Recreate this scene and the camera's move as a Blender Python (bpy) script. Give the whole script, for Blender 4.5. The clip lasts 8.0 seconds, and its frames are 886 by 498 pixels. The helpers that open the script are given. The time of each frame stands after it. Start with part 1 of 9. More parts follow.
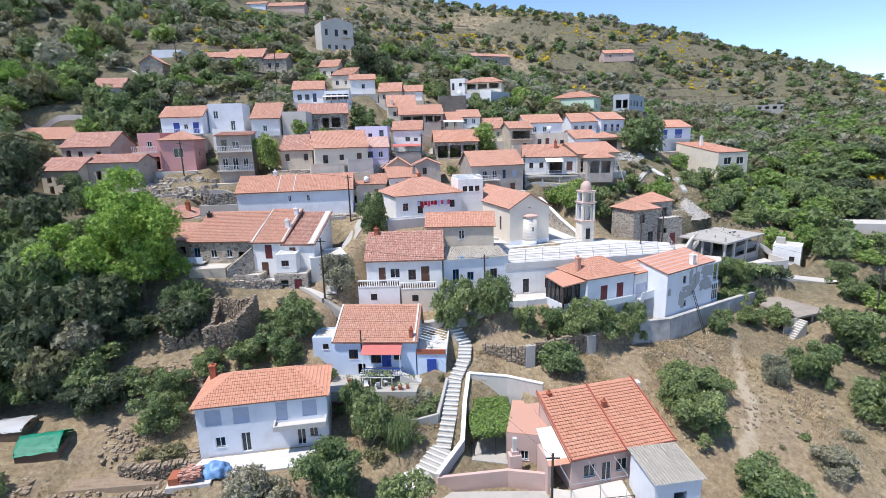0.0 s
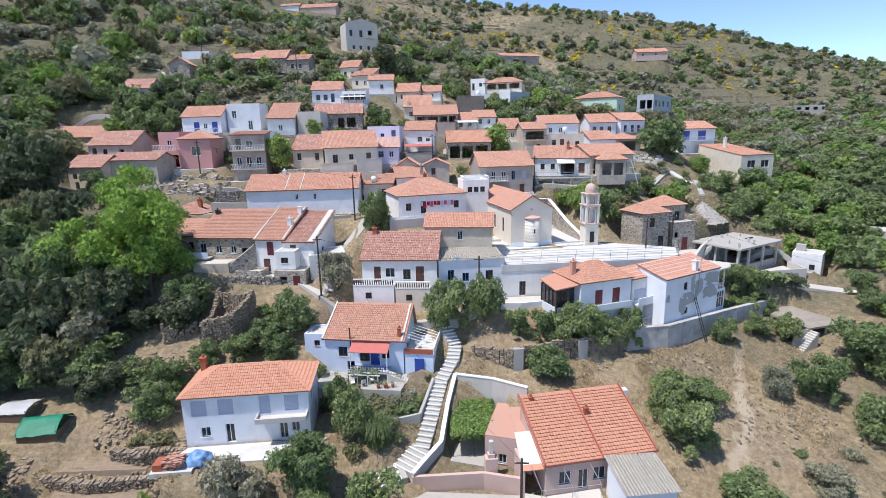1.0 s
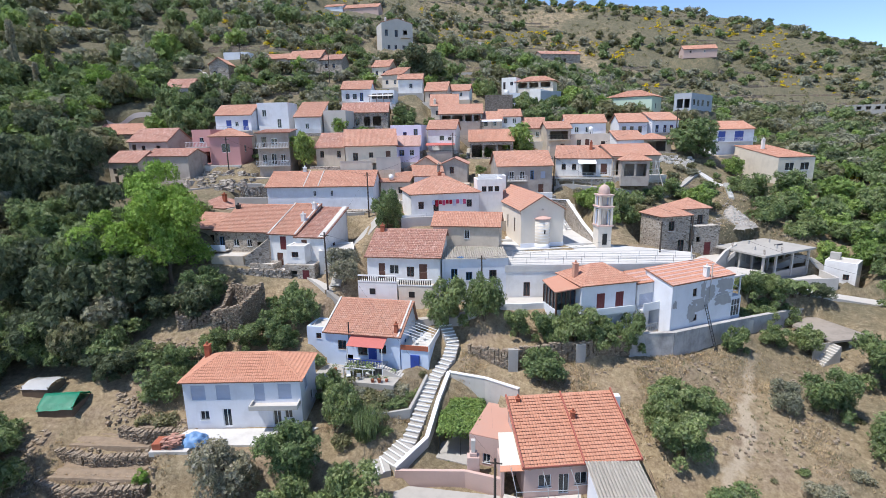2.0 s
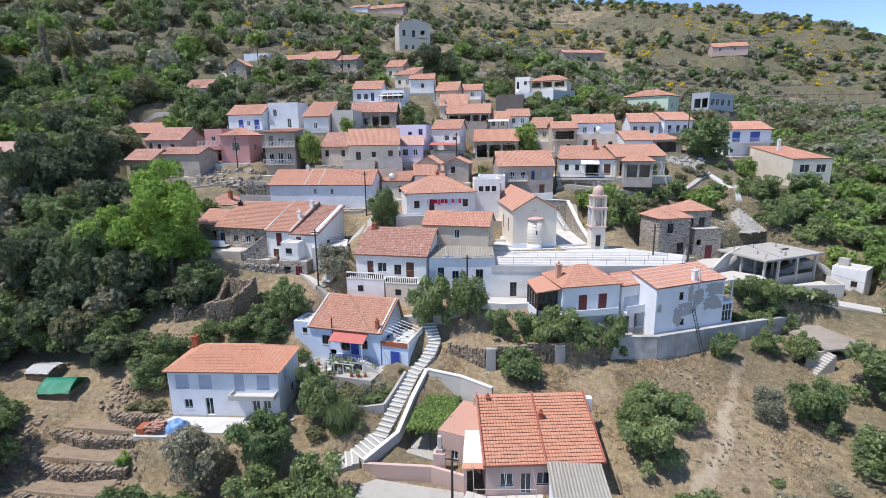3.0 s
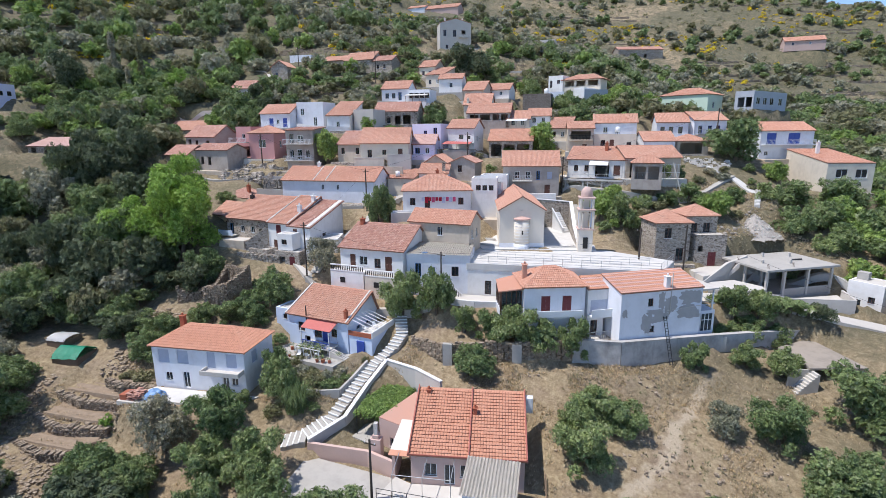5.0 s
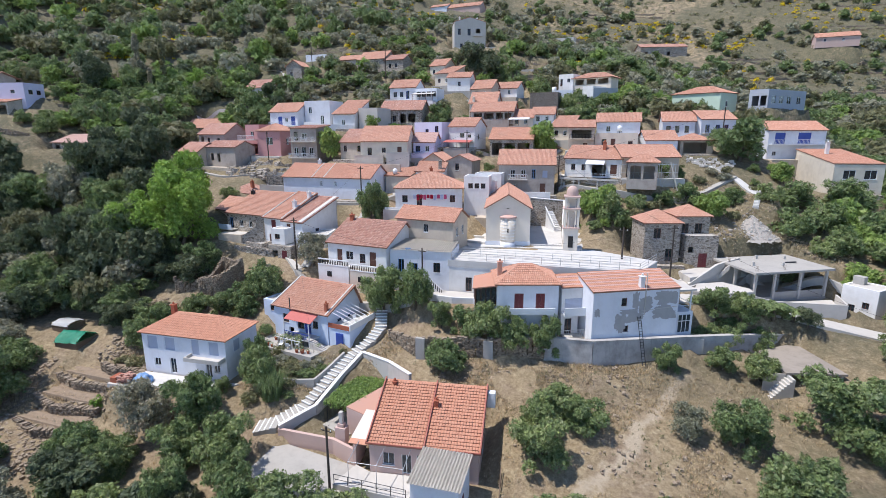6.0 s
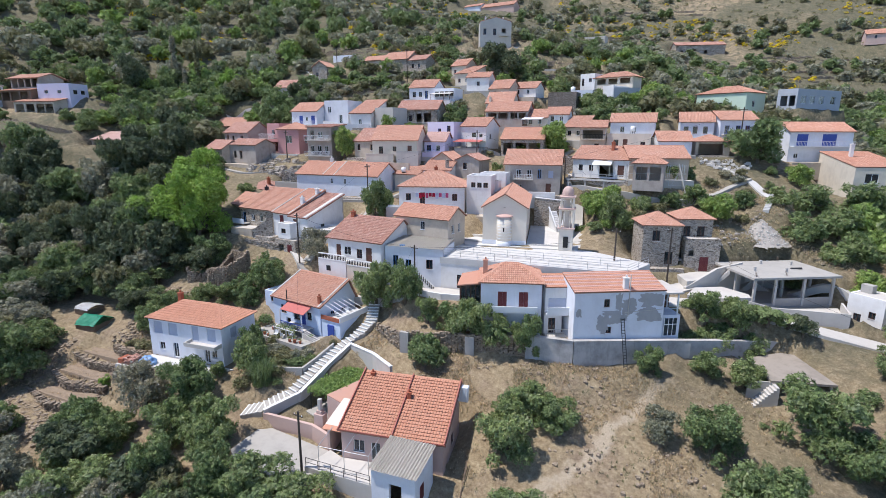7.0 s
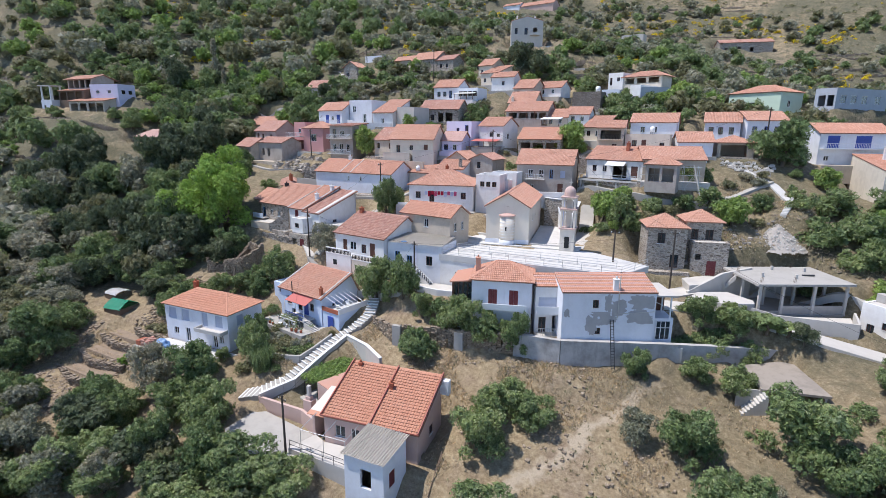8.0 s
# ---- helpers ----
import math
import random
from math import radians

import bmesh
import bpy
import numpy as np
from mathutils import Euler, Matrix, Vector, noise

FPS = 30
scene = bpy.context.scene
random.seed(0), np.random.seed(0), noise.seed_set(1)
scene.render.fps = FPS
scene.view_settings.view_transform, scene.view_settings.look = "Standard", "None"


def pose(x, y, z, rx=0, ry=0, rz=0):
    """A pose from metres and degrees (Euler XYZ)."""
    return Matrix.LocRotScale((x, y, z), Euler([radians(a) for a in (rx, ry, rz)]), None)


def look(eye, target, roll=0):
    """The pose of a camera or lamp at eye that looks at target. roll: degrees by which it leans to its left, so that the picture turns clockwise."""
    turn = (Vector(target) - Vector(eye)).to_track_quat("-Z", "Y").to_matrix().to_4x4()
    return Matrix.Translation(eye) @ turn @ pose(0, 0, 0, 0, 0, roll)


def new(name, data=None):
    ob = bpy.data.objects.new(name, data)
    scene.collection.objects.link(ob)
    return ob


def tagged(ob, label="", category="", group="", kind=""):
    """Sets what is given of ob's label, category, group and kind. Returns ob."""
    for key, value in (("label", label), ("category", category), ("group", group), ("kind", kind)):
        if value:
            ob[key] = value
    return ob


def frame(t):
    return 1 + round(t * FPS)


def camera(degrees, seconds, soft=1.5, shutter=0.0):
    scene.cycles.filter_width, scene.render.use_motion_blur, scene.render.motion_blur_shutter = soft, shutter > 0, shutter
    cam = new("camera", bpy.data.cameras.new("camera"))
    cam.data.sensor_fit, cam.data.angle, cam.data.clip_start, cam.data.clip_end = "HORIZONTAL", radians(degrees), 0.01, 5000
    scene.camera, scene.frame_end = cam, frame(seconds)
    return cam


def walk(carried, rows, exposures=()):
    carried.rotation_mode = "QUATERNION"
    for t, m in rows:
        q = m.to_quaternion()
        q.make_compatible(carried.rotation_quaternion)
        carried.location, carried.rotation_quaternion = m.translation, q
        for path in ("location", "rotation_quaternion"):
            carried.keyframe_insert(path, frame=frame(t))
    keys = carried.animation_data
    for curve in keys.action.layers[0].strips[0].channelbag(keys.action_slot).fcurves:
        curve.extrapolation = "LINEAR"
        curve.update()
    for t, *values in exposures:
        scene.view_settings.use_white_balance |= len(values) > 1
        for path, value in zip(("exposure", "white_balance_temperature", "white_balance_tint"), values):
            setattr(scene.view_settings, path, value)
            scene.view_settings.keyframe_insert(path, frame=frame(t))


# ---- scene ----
cam = camera(81.7, 8.0, 0.55)
PATH = [
    (0, (1.182, -1.514, 27.09), (1.152, 0.437, 26.648), -1.6),
    (0.5, (3.783, -1.436, 27.095), (3.694, 0.513, 26.654), -1.5),
    (1, (6.409, -1.397, 27.111), (6.245, 0.547, 26.671), -1.3),
    (1.5, (9.138, -1.314, 27.108), (8.875, 0.619, 26.667), -1.1),
    (3, (17.958, -0.663, 27.126), (17.501, 1.233, 26.683), -0.8),
    (3.5, (20.998, -0.264, 27.169), (20.466, 1.612, 26.725), -0.7),
    (4, (24.088, 0.237, 27.194), (23.484, 2.091, 26.748), -0.6),
    (4.5, (27.295, 0.812, 27.166), (26.634, 2.646, 26.721), -0.5),
    (6, (37.188, 3.023, 27.072), (36.367, 4.791, 26.621), -0.2),
    (6.5, (40.508, 3.878, 27.071), (39.626, 5.616, 26.619), -0.1),
    (7, (43.781, 4.802, 27.101), (42.823, 6.498, 26.648), 0.1),
    (7.5, (46.934, 5.859, 27.124), (45.891, 7.504, 26.67), 0.3),
    (8, (49.978, 6.983, 27.127), (48.875, 8.588, 26.671), 0.4),
]
walk(cam, [(t, look(eye, target, roll)) for t, eye, target, roll in PATH], [(0, 0.60, 6500, 10.5), (1.5, 0.49, 6600, 10.5), (8, 0.44, 6550, 12.0)])

import collections
# ---- world, sun, exposure ----
SUN = Vector((-0.36, -0.21, 0.91)).normalized()
world = bpy.data.worlds.new("sky")
scene.world = world
world.use_nodes = True
wn = world.node_tree.nodes
sky = wn.new("ShaderNodeTexSky")
sky.sky_type = "NISHITA"
sky.sun_disc = False
sky.sun_elevation = math.asin(SUN.z)
sky.sun_rotation = math.atan2(SUN.x, SUN.y)
sky.altitude, sky.air_density, sky.dust_density, sky.ozone_density = 4500, 1.0, 0.0, 2.4
wn["Background"].inputs["Strength"].default_value = 0.18
world.node_tree.links.new(sky.outputs["Color"], wn["Background"].inputs["Color"])
lamp = bpy.data.lights.new("sun", "SUN")
lamp.energy, lamp.angle, lamp.color = 3.7, radians(0.6), (1.0, 0.965, 0.93)
sun = new("sun", lamp)
sun.matrix_world = look(SUN * 300, (0, 0, 0))


# ---- materials ----
def material(name, rough=0.85, metal=0.0):
    m = bpy.data.materials.new(name)
    m.use_nodes = True
    n, l = m.node_tree.nodes, m.node_tree.links
    b = n["Principled BSDF"]
    b.inputs["Roughness"].default_value, b.inputs["Metallic"].default_value = rough, metal
    return m, n, l, b


def noise_node(n, l, scale, detail=4.0, rough=0.6, world_space=True):
    t = n.new("ShaderNodeTexNoise")
    t.inputs["Scale"].default_value, t.inputs["Detail"].default_value, t.inputs["Roughness"].default_value = scale, detail, rough
    if world_space:
        g = n.new("ShaderNodeNewGeometry")
        l.new(g.outputs["Position"], t.inputs["Vector"])
    return t


def ramp(n, l, src, stops):
    r = n.new("ShaderNodeValToRGB")
    while len(r.color_ramp.elements) < len(stops):
        r.color_ramp.elements.new(0.5)
    for e, (p, c) in zip(r.color_ramp.elements, stops):
        e.position, e.color = p, (*c, 1)
    l.new(src, r.inputs["Fac"])
    return r.outputs["Color"]


def mix(n, l, fac, a, b, mode="MIX"):
    m = n.new("ShaderNodeMix")
    m.data_type, m.blend_type = "RGBA", mode
    for sock, v in ((m.inputs[0], fac), (m.inputs[6], a), (m.inputs[7], b)):
        if isinstance(v, (int, float)):
            sock.default_value = v
        elif isinstance(v, tuple):
            sock.default_value = (*v, 1)
        else:
            l.new(v, sock)
    return m.outputs[2]


def bump(n, l, b, src, strength, dist):
    k = n.new("ShaderNodeBump")
    k.inputs["Strength"].default_value, k.inputs["Distance"].default_value = strength, dist
    l.new(src, k.inputs["Height"])
    l.new(k.outputs["Normal"], b.inputs["Normal"])


def plaster(name, col, stain=(0.45, 0.42, 0.38), amount=0.35, rough=0.9):
    """Painted or bare render: faint patchiness, streaks of dirt, fine grain."""
    m, n, l, b = material(name, rough)
    big = noise_node(n, l, 0.55, 6, 0.65)
    fine = noise_node(n, l, 9.0, 4, 0.7)
    streak = noise_node(n, l, 1.0, 5, 0.6, False)
    g = n.new("ShaderNodeNewGeometry")
    mp = n.new("ShaderNodeMapping")
    mp.inputs["Scale"].default_value = (1.7, 1.7, 0.3)
    l.new(g.outputs["Position"], mp.inputs["Vector"])
    l.new(mp.outputs["Vector"], streak.inputs["Vector"])
    f1 = ramp(n, l, big.outputs["Fac"], [(0.45, (0, 0, 0)), (0.8, (amount,) * 3)])
    f2 = ramp(n, l, streak.outputs["Fac"], [(0.54, (0, 0, 0)), (0.8, (amount * 0.55,) * 3)])
    dark = tuple(c * s for c, s in zip(col, (0.93, 0.94, 0.95)))
    c = mix(n, l, fine.outputs["Fac"], col, dark)
    c = mix(n, l, f1, c, stain)
    c = mix(n, l, f2, c, stain)
    l.new(c, b.inputs["Base Color"])
    bump(n, l, b, fine.outputs["Fac"], 0.25, 0.02)
    return m


def plain(name, col, rough=0.6, metal=0.0, vary=0.25, scale=3.0):
    m, n, l, b = material(name, rough, metal)
    t = noise_node(n, l, scale, 5, 0.65)
    c = mix(n, l, t.outputs["Fac"], tuple(v * (1 + vary) for v in col), tuple(v * (1 - vary) for v in col))
    l.new(c, b.inputs["Base Color"])
    bump(n, l, b, t.outputs["Fac"], 0.15, 0.01)
    return m


def tiles_mat(name, cols, lichen=(0.42, 0.38, 0.32), amount=0.3):
    """Clay roof tiles: each piece its own tone, lichen and bleached patches over them."""
    m, n, l, b = material(name, 0.88)
    g = n.new("ShaderNodeNewGeometry")
    k = len(cols)
    c = ramp(n, l, g.outputs["Random Per Island"], [(i / max(1, k - 1), col) for i, col in enumerate(cols)])
    big = noise_node(n, l, 0.7, 6, 0.7)
    f = ramp(n, l, big.outputs["Fac"], [(0.5, (0, 0, 0)), (0.78, (amount,) * 3)])
    c = mix(n, l, f, c, lichen)
    fine = noise_node(n, l, 14, 3, 0.6)
    c = mix(n, l, 0.25, c, mix(n, l, fine.outputs["Fac"], (0.75, 0.75, 0.75), (1.25, 1.25, 1.25)), "MULTIPLY")
    l.new(c, b.inputs["Base Color"])
    bump(n, l, b, fine.outputs["Fac"], 0.3, 0.015)
    return m


def stone_mat(name, cols, mortar=(0.3, 0.27, 0.23), scale=3.2):
    """Rubble masonry: cells of uneven stones with recessed joints."""
    m, n, l, b = material(name, 0.95)
    g = n.new("ShaderNodeNewGeometry")
    mp = n.new("ShaderNodeMapping")
    mp.inputs["Scale"].default_value = (1, 1, 1.7)
    l.new(g.outputs["Position"], mp.inputs["Vector"])
    v = n.new("ShaderNodeTexVoronoi")
    e = n.new("ShaderNodeTexVoronoi")
    e.feature = "DISTANCE_TO_EDGE"
    for t in (v, e):
        t.inputs["Scale"].default_value = scale
        l.new(mp.outputs["Vector"], t.inputs["Vector"])
    sep = n.new("ShaderNodeSeparateColor")
    l.new(v.outputs["Color"], sep.inputs["Color"])
    c = ramp(n, l, sep.outputs["Red"], [(i / (len(cols) - 1), col) for i, col in enumerate(cols)])
    f = ramp(n, l, e.outputs["Distance"], [(0.02, (1, 1, 1)), (0.1, (0, 0, 0))])
    c = mix(n, l, f, c, mortar)
    big = noise_node(n, l, 0.4, 5, 0.6)
    c = mix(n, l, 0.5, c, mix(n, l, big.outputs["Fac"], (0.6, 0.6, 0.6), (1.3, 1.3, 1.3)), "MULTIPLY")
    l.new(c, b.inputs["Base Color"])
    h = ramp(n, l, e.outputs["Distance"], [(0.0, (0, 0, 0)), (0.16, (1, 1, 1))])
    bump(n, l, b, h, 0.8, 0.06)
    return m


def leaf_mat(name, cols, rough=0.6, spray=8.0):
    """Sprays of small leaves: each sheet its own tone, mottled leaf by leaf, with gaps between the leaves."""
    m, n, l, b = material(name, rough)
    cols = [(r * 0.88, v * 0.78, w * 0.98) for r, v, w in cols]
    g = n.new("ShaderNodeNewGeometry")
    o = n.new("ShaderNodeObjectInfo")
    c = ramp(n, l, g.outputs["Random Per Island"], [(i / (len(cols) - 1), col) for i, col in enumerate(cols)])
    t = ramp(n, l, o.outputs["Random"], [(0, (0.78, 0.82, 0.8)), (1, (1.22, 1.14, 1.12))])
    c = mix(n, l, 1.0, c, t, "MULTIPLY")
    leafy = noise_node(n, l, 5.5, 3, 0.75)
    clump = noise_node(n, l, 0.9, 4, 0.65)
    c = mix(n, l, 1.0, c, ramp(n, l, leafy.outputs["Fac"], [(0.34, (0.72, 0.74, 0.74)), (0.52, (1.35, 1.33, 1.33)), (0.68, (2.2, 2.1, 2.0))]), "MULTIPLY")
    c = mix(n, l, 1.0, c, ramp(n, l, clump.outputs["Fac"], [(0.35, (0.85, 0.9, 0.95)), (0.65, (1.3, 1.25, 1.1))]), "MULTIPLY")
    l.new(c, b.inputs["Base Color"])
    bump(n, l, b, leafy.outputs["Fac"], 0.6, 0.12)
    b.inputs["Specular IOR Level"].default_value = 0.18
    tr = n.new("ShaderNodeBsdfTranslucent")
    l.new(c, tr.inputs["Color"])
    ms = n.new("ShaderNodeMixShader")
    ms.inputs[0].default_value = 0.3
    l.new(b.outputs[0], ms.inputs[1])
    l.new(tr.outputs[0], ms.inputs[2])
    gaps = noise_node(n, l, spray, 2, 0.6)
    cut = ramp(n, l, gaps.outputs["Fac"], [(0.54, (0, 0, 0)), (0.55, (1, 1, 1))])
    tp = n.new("ShaderNodeBsdfTransparent")
    mt = n.new("ShaderNodeMixShader")
    l.new(cut, mt.inputs[0])
    l.new(ms.outputs[0], mt.inputs[1])
    l.new(tp.outputs[0], mt.inputs[2])
    l.new(mt.outputs[0], n["Material Output"].inputs["Surface"])
    return m


def ground_mat():
    """Dry hillside: earth, straw, green scrub and stones, in patches of several sizes; greener up the open slopes."""
    m, n, l, b = material("dry_ground", 0.97)
    a = noise_node(n, l, 0.035, 6, 0.65)
    c2 = noise_node(n, l, 0.16, 7, 0.72)
    f = noise_node(n, l, 1.7, 8, 0.8)
    ff = noise_node(n, l, 7.0, 5, 0.75)
    soil = ramp(n, l, f.outputs["Fac"], [(0.3, (0.15, 0.104, 0.07)), (0.5, (0.295, 0.22, 0.153)), (0.68, (0.43, 0.34, 0.25))])
    straw = ramp(n, l, f.outputs["Fac"], [(0.3, (0.17, 0.12, 0.07)), (0.52, (0.345, 0.268, 0.165)), (0.72, (0.57, 0.47, 0.315))])
    green = ramp(n, l, f.outputs["Fac"], [(0.32, (0.06, 0.06, 0.036)), (0.52, (0.13, 0.122, 0.072)), (0.72, (0.26, 0.22, 0.15))])
    c = mix(n, l, ramp(n, l, c2.outputs["Fac"], [(0.33, (0, 0, 0)), (0.52, (1, 1, 1))]), soil, straw)
    g = n.new("ShaderNodeNewGeometry")
    sep = n.new("ShaderNodeSeparateXYZ")
    l.new(g.outputs["Position"], sep.inputs[0])
    up = n.new("ShaderNodeMapRange")
    up.inputs[1].default_value, up.inputs[2].default_value, up.inputs[3].default_value, up.inputs[4].default_value = 88, 160, 0, 0.1
    l.new(sep.outputs["Y"], up.inputs[0])
    side = n.new("ShaderNodeMapRange")
    side.inputs[1].default_value, side.inputs[2].default_value, side.inputs[3].default_value, side.inputs[4].default_value = -35, -80, 0, 0.17
    l.new(sep.outputs["X"], side.inputs[0])
    add = n.new("ShaderNodeMath")
    l.new(a.outputs["Fac"], add.inputs[0])
    l.new(up.outputs[0], add.inputs[1])
    add2 = n.new("ShaderNodeMath")
    l.new(add.outputs[0], add2.inputs[0])
    l.new(side.outputs[0], add2.inputs[1])
    east = n.new("ShaderNodeMapRange")
    east.inputs[1].default_value, east.inputs[2].default_value, east.inputs[3].default_value, east.inputs[4].default_value = 42, 80, 0, 0.12
    l.new(sep.outputs["X"], east.inputs[0])
    add3 = n.new("ShaderNodeMath")
    l.new(add2.outputs[0], add3.inputs[0])
    l.new(east.outputs[0], add3.inputs[1])
    c = mix(n, l, ramp(n, l, add3.outputs[0], [(0.47, (0, 0, 0)), (0.66, (0.88,) * 3)]), c, green)
    def dot(a, b):
        v = n.new("ShaderNodeVectorMath")
        v.operation = "DOT_PRODUCT"
        l.new(g.outputs["Position"], v.inputs[0])
        v.inputs[1].default_value = (a, b, 0)
        return v.outputs["Value"]

    def calc(op, a, b):
        v = n.new("ShaderNodeMath")
        v.operation = op
        for k, q in enumerate((a, b)):
            if isinstance(q, (int, float)):
                v.inputs[k].default_value = q
            else:
                l.new(q, v.inputs[k])
        return v.outputs[0]
    # low scrub and dry herbs mottling the wild slopes
    wildness = calc("MAXIMUM", calc("MULTIPLY", up.outputs[0], 10.0), calc("MAXIMUM", calc("MULTIPLY", side.outputs[0], 4.4), calc("MULTIPLY", east.outputs[0], 8.3)))
    herb = noise_node(n, l, 0.5, 8, 0.78)
    herbs = ramp(n, l, herb.outputs["Fac"], [(0.46, (0, 0, 0)), (0.56, (0.85,) * 3)])
    scrubby = ramp(n, l, ff.outputs["Fac"], [(0.3, (0.035, 0.038, 0.022)), (0.52, (0.095, 0.095, 0.055)), (0.7, (0.21, 0.185, 0.125))])
    c = mix(n, l, calc("MULTIPLY", herbs, wildness), c, scrubby)
    # the trodden track across the dry field
    wob = calc("MULTIPLY", c2.outputs["Fac"], 7.0)
    off = calc("ABSOLUTE", calc("SUBTRACT", calc("ADD", dot(0.914, -0.406), wob), 13.9), 0.0)
    across = ramp(n, l, off, [(0.3, (0.85,) * 3), (1.0, (0, 0, 0))])
    run = dot(0.406, 0.914)
    start = n.new("ShaderNodeMapRange")
    start.inputs[1].default_value, start.inputs[2].default_value = 42, 46
    l.new(run, start.inputs[0])
    stop = n.new("ShaderNodeMapRange")
    stop.inputs[1].default_value, stop.inputs[2].default_value = 76, 71
    l.new(run, stop.inputs[0])
    track = calc("MULTIPLY", calc("MULTIPLY", across, start.outputs[0]), stop.outputs[0])
    c = mix(n, l, track, c, (0.5, 0.415, 0.31))
    c = mix(n, l, 0.6, c, mix(n, l, ff.outputs["Fac"], (0.45, 0.45, 0.45), (1.55, 1.55, 1.55)), "MULTIPLY")
    l.new(c, b.inputs["Base Color"])
    bump(n, l, b, f.outputs["Fac"], 0.9, 0.35)
    return m


def corrugated(name, col):
    return plain(name, col, 0.55, 0.0, 0.18, 1.5)


WHITE = plaster("white_wall", (0.80, 0.79, 0.78), (0.46, 0.43, 0.39), 0.42)
COOL = plaster("cool_white_wall", (0.76, 0.78, 0.83), (0.42, 0.42, 0.43), 0.36)
PALECREAM = plaster("pale_cream_wall", (0.72, 0.655, 0.565), (0.5, 0.45, 0.39), 0.3)
SALMON = plaster("salmon_screed", (0.52, 0.29, 0.22), (0.42, 0.3, 0.25), 0.5)
CREAM = plaster("cream_wall", (0.69, 0.62, 0.52), (0.4, 0.35, 0.3), 0.5)
BEIGE = plaster("beige_render", (0.54, 0.465, 0.38), (0.26, 0.225, 0.185), 0.65)
# wall tone with the blue of sky-lit shade mixed into the paint
SHADEBLUE = plaster("shaded_blue_grey_wall", (0.42, 0.45, 0.50), (0.3, 0.32, 0.36), 0.35)
GREYW = plaster("grey_render", (0.43, 0.385, 0.345), (0.19, 0.165, 0.145), 0.65)
PINK = plaster("pink_wall", (0.60, 0.31, 0.30), (0.4, 0.25, 0.23), 0.3)
PALEPINK = plaster("pale_pink_wall", (0.58, 0.42, 0.37), (0.4, 0.3, 0.27), 0.35)
SKYBLUE = plaster("pale_blue_wall", (0.62, 0.71, 0.86), (0.45, 0.48, 0.52), 0.25)
LILAC = plaster("lilac_wall", (0.66, 0.64, 0.80), (0.5, 0.48, 0.52), 0.25)
GREENW = plaster("pale_green_wall", (0.55, 0.68, 0.55), (0.42, 0.46, 0.4), 0.25)
CONC = plaster("bare_concrete", (0.42, 0.40, 0.37), (0.24, 0.23, 0.21), 0.5)
PALECONC = plaster("pale_concrete", (0.56, 0.53, 0.49), (0.38, 0.36, 0.33), 0.45)
PAVE = plaster("white_paving", (0.60, 0.585, 0.56), (0.36, 0.34, 0.31), 0.55)
SLABGREY = plaster("weathered_slab", (0.34, 0.295, 0.25), (0.19, 0.165, 0.14), 0.9)
STAINED = plaster("stained_concrete", (0.50, 0.48, 0.46), (0.2, 0.19, 0.18), 0.95)
CEMENT = plaster("cement_patch", (0.43, 0.42, 0.42), (0.2, 0.2, 0.2), 0.4)
STONE = stone_mat("rubble_stone", [(0.15, 0.125, 0.10), (0.36, 0.305, 0.25), (0.24, 0.215, 0.19), (0.5, 0.445, 0.375)], (0.5, 0.455, 0.4), 2.0)
DARKSTONE = stone_mat("dry_stone", [(0.13, 0.115, 0.1), (0.22, 0.195, 0.175), (0.32, 0.29, 0.26)], (0.1, 0.09, 0.08), 4.0)
EARTHSTONE = stone_mat("earthy_rubble", [(0.26, 0.20, 0.145), (0.35, 0.28, 0.21), (0.44, 0.37, 0.285)], (0.23, 0.175, 0.125), 4.0)
SOIL = plain("dug_soil", (0.27, 0.205, 0.145), 0.97, 0, 0.35, 2.2)
TILE = tiles_mat("clay_tiles", [(0.48, 0.25, 0.175), (0.52, 0.28, 0.2), (0.45, 0.225, 0.16), (0.56, 0.33, 0.25)], (0.46, 0.37, 0.3), 0.35)
NEWTILE = tiles_mat("new_clay_tiles", [(0.53, 0.255, 0.165), (0.58, 0.285, 0.19), (0.49, 0.23, 0.15)], (0.56, 0.36, 0.27), 0.3)
ORANGETILE = tiles_mat("orange_clay_tiles", [(0.53, 0.27, 0.185), (0.47, 0.23, 0.16), (0.58, 0.325, 0.235)], (0.46, 0.34, 0.27), 0.35)
OLDTILE = tiles_mat("old_clay_tiles", [(0.40, 0.205, 0.155), (0.47, 0.25, 0.19), (0.36, 0.18, 0.14), (0.54, 0.34, 0.275)], (0.52, 0.43, 0.37), 0.42)
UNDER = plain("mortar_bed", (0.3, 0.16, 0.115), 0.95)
PALETILE = tiles_mat("pale_clay_tiles", [(0.52, 0.33, 0.29), (0.56, 0.37, 0.32)], (0.5, 0.4, 0.36), 0.3)
GRAVEL = plain("grey_gravel", (0.36, 0.33, 0.3), 0.95, 0, 0.35, 5)
BLUE = plain("blue_paint", (0.03, 0.07, 0.33), 0.45, 0, 0.15)
MIDBLUE = plain("mid_blue_paint", (0.10, 0.25, 0.5), 0.5, 0, 0.15)
BROWN = plain("brown_paint", (0.11, 0.045, 0.03), 0.5, 0, 0.25)
MAROON = plain("maroon_paint", (0.16, 0.03, 0.035), 0.5, 0, 0.2)
SHUTTER = plain("grey_blue_shutter", (0.42, 0.46, 0.56), 0.55, 0, 0.08)
FRAMEW = plain("white_paint", (0.75, 0.76, 0.77), 0.45, 0, 0.06)
METAL = plain("galvanised_rail", (0.55, 0.56, 0.57), 0.4, 0.6, 0.12)
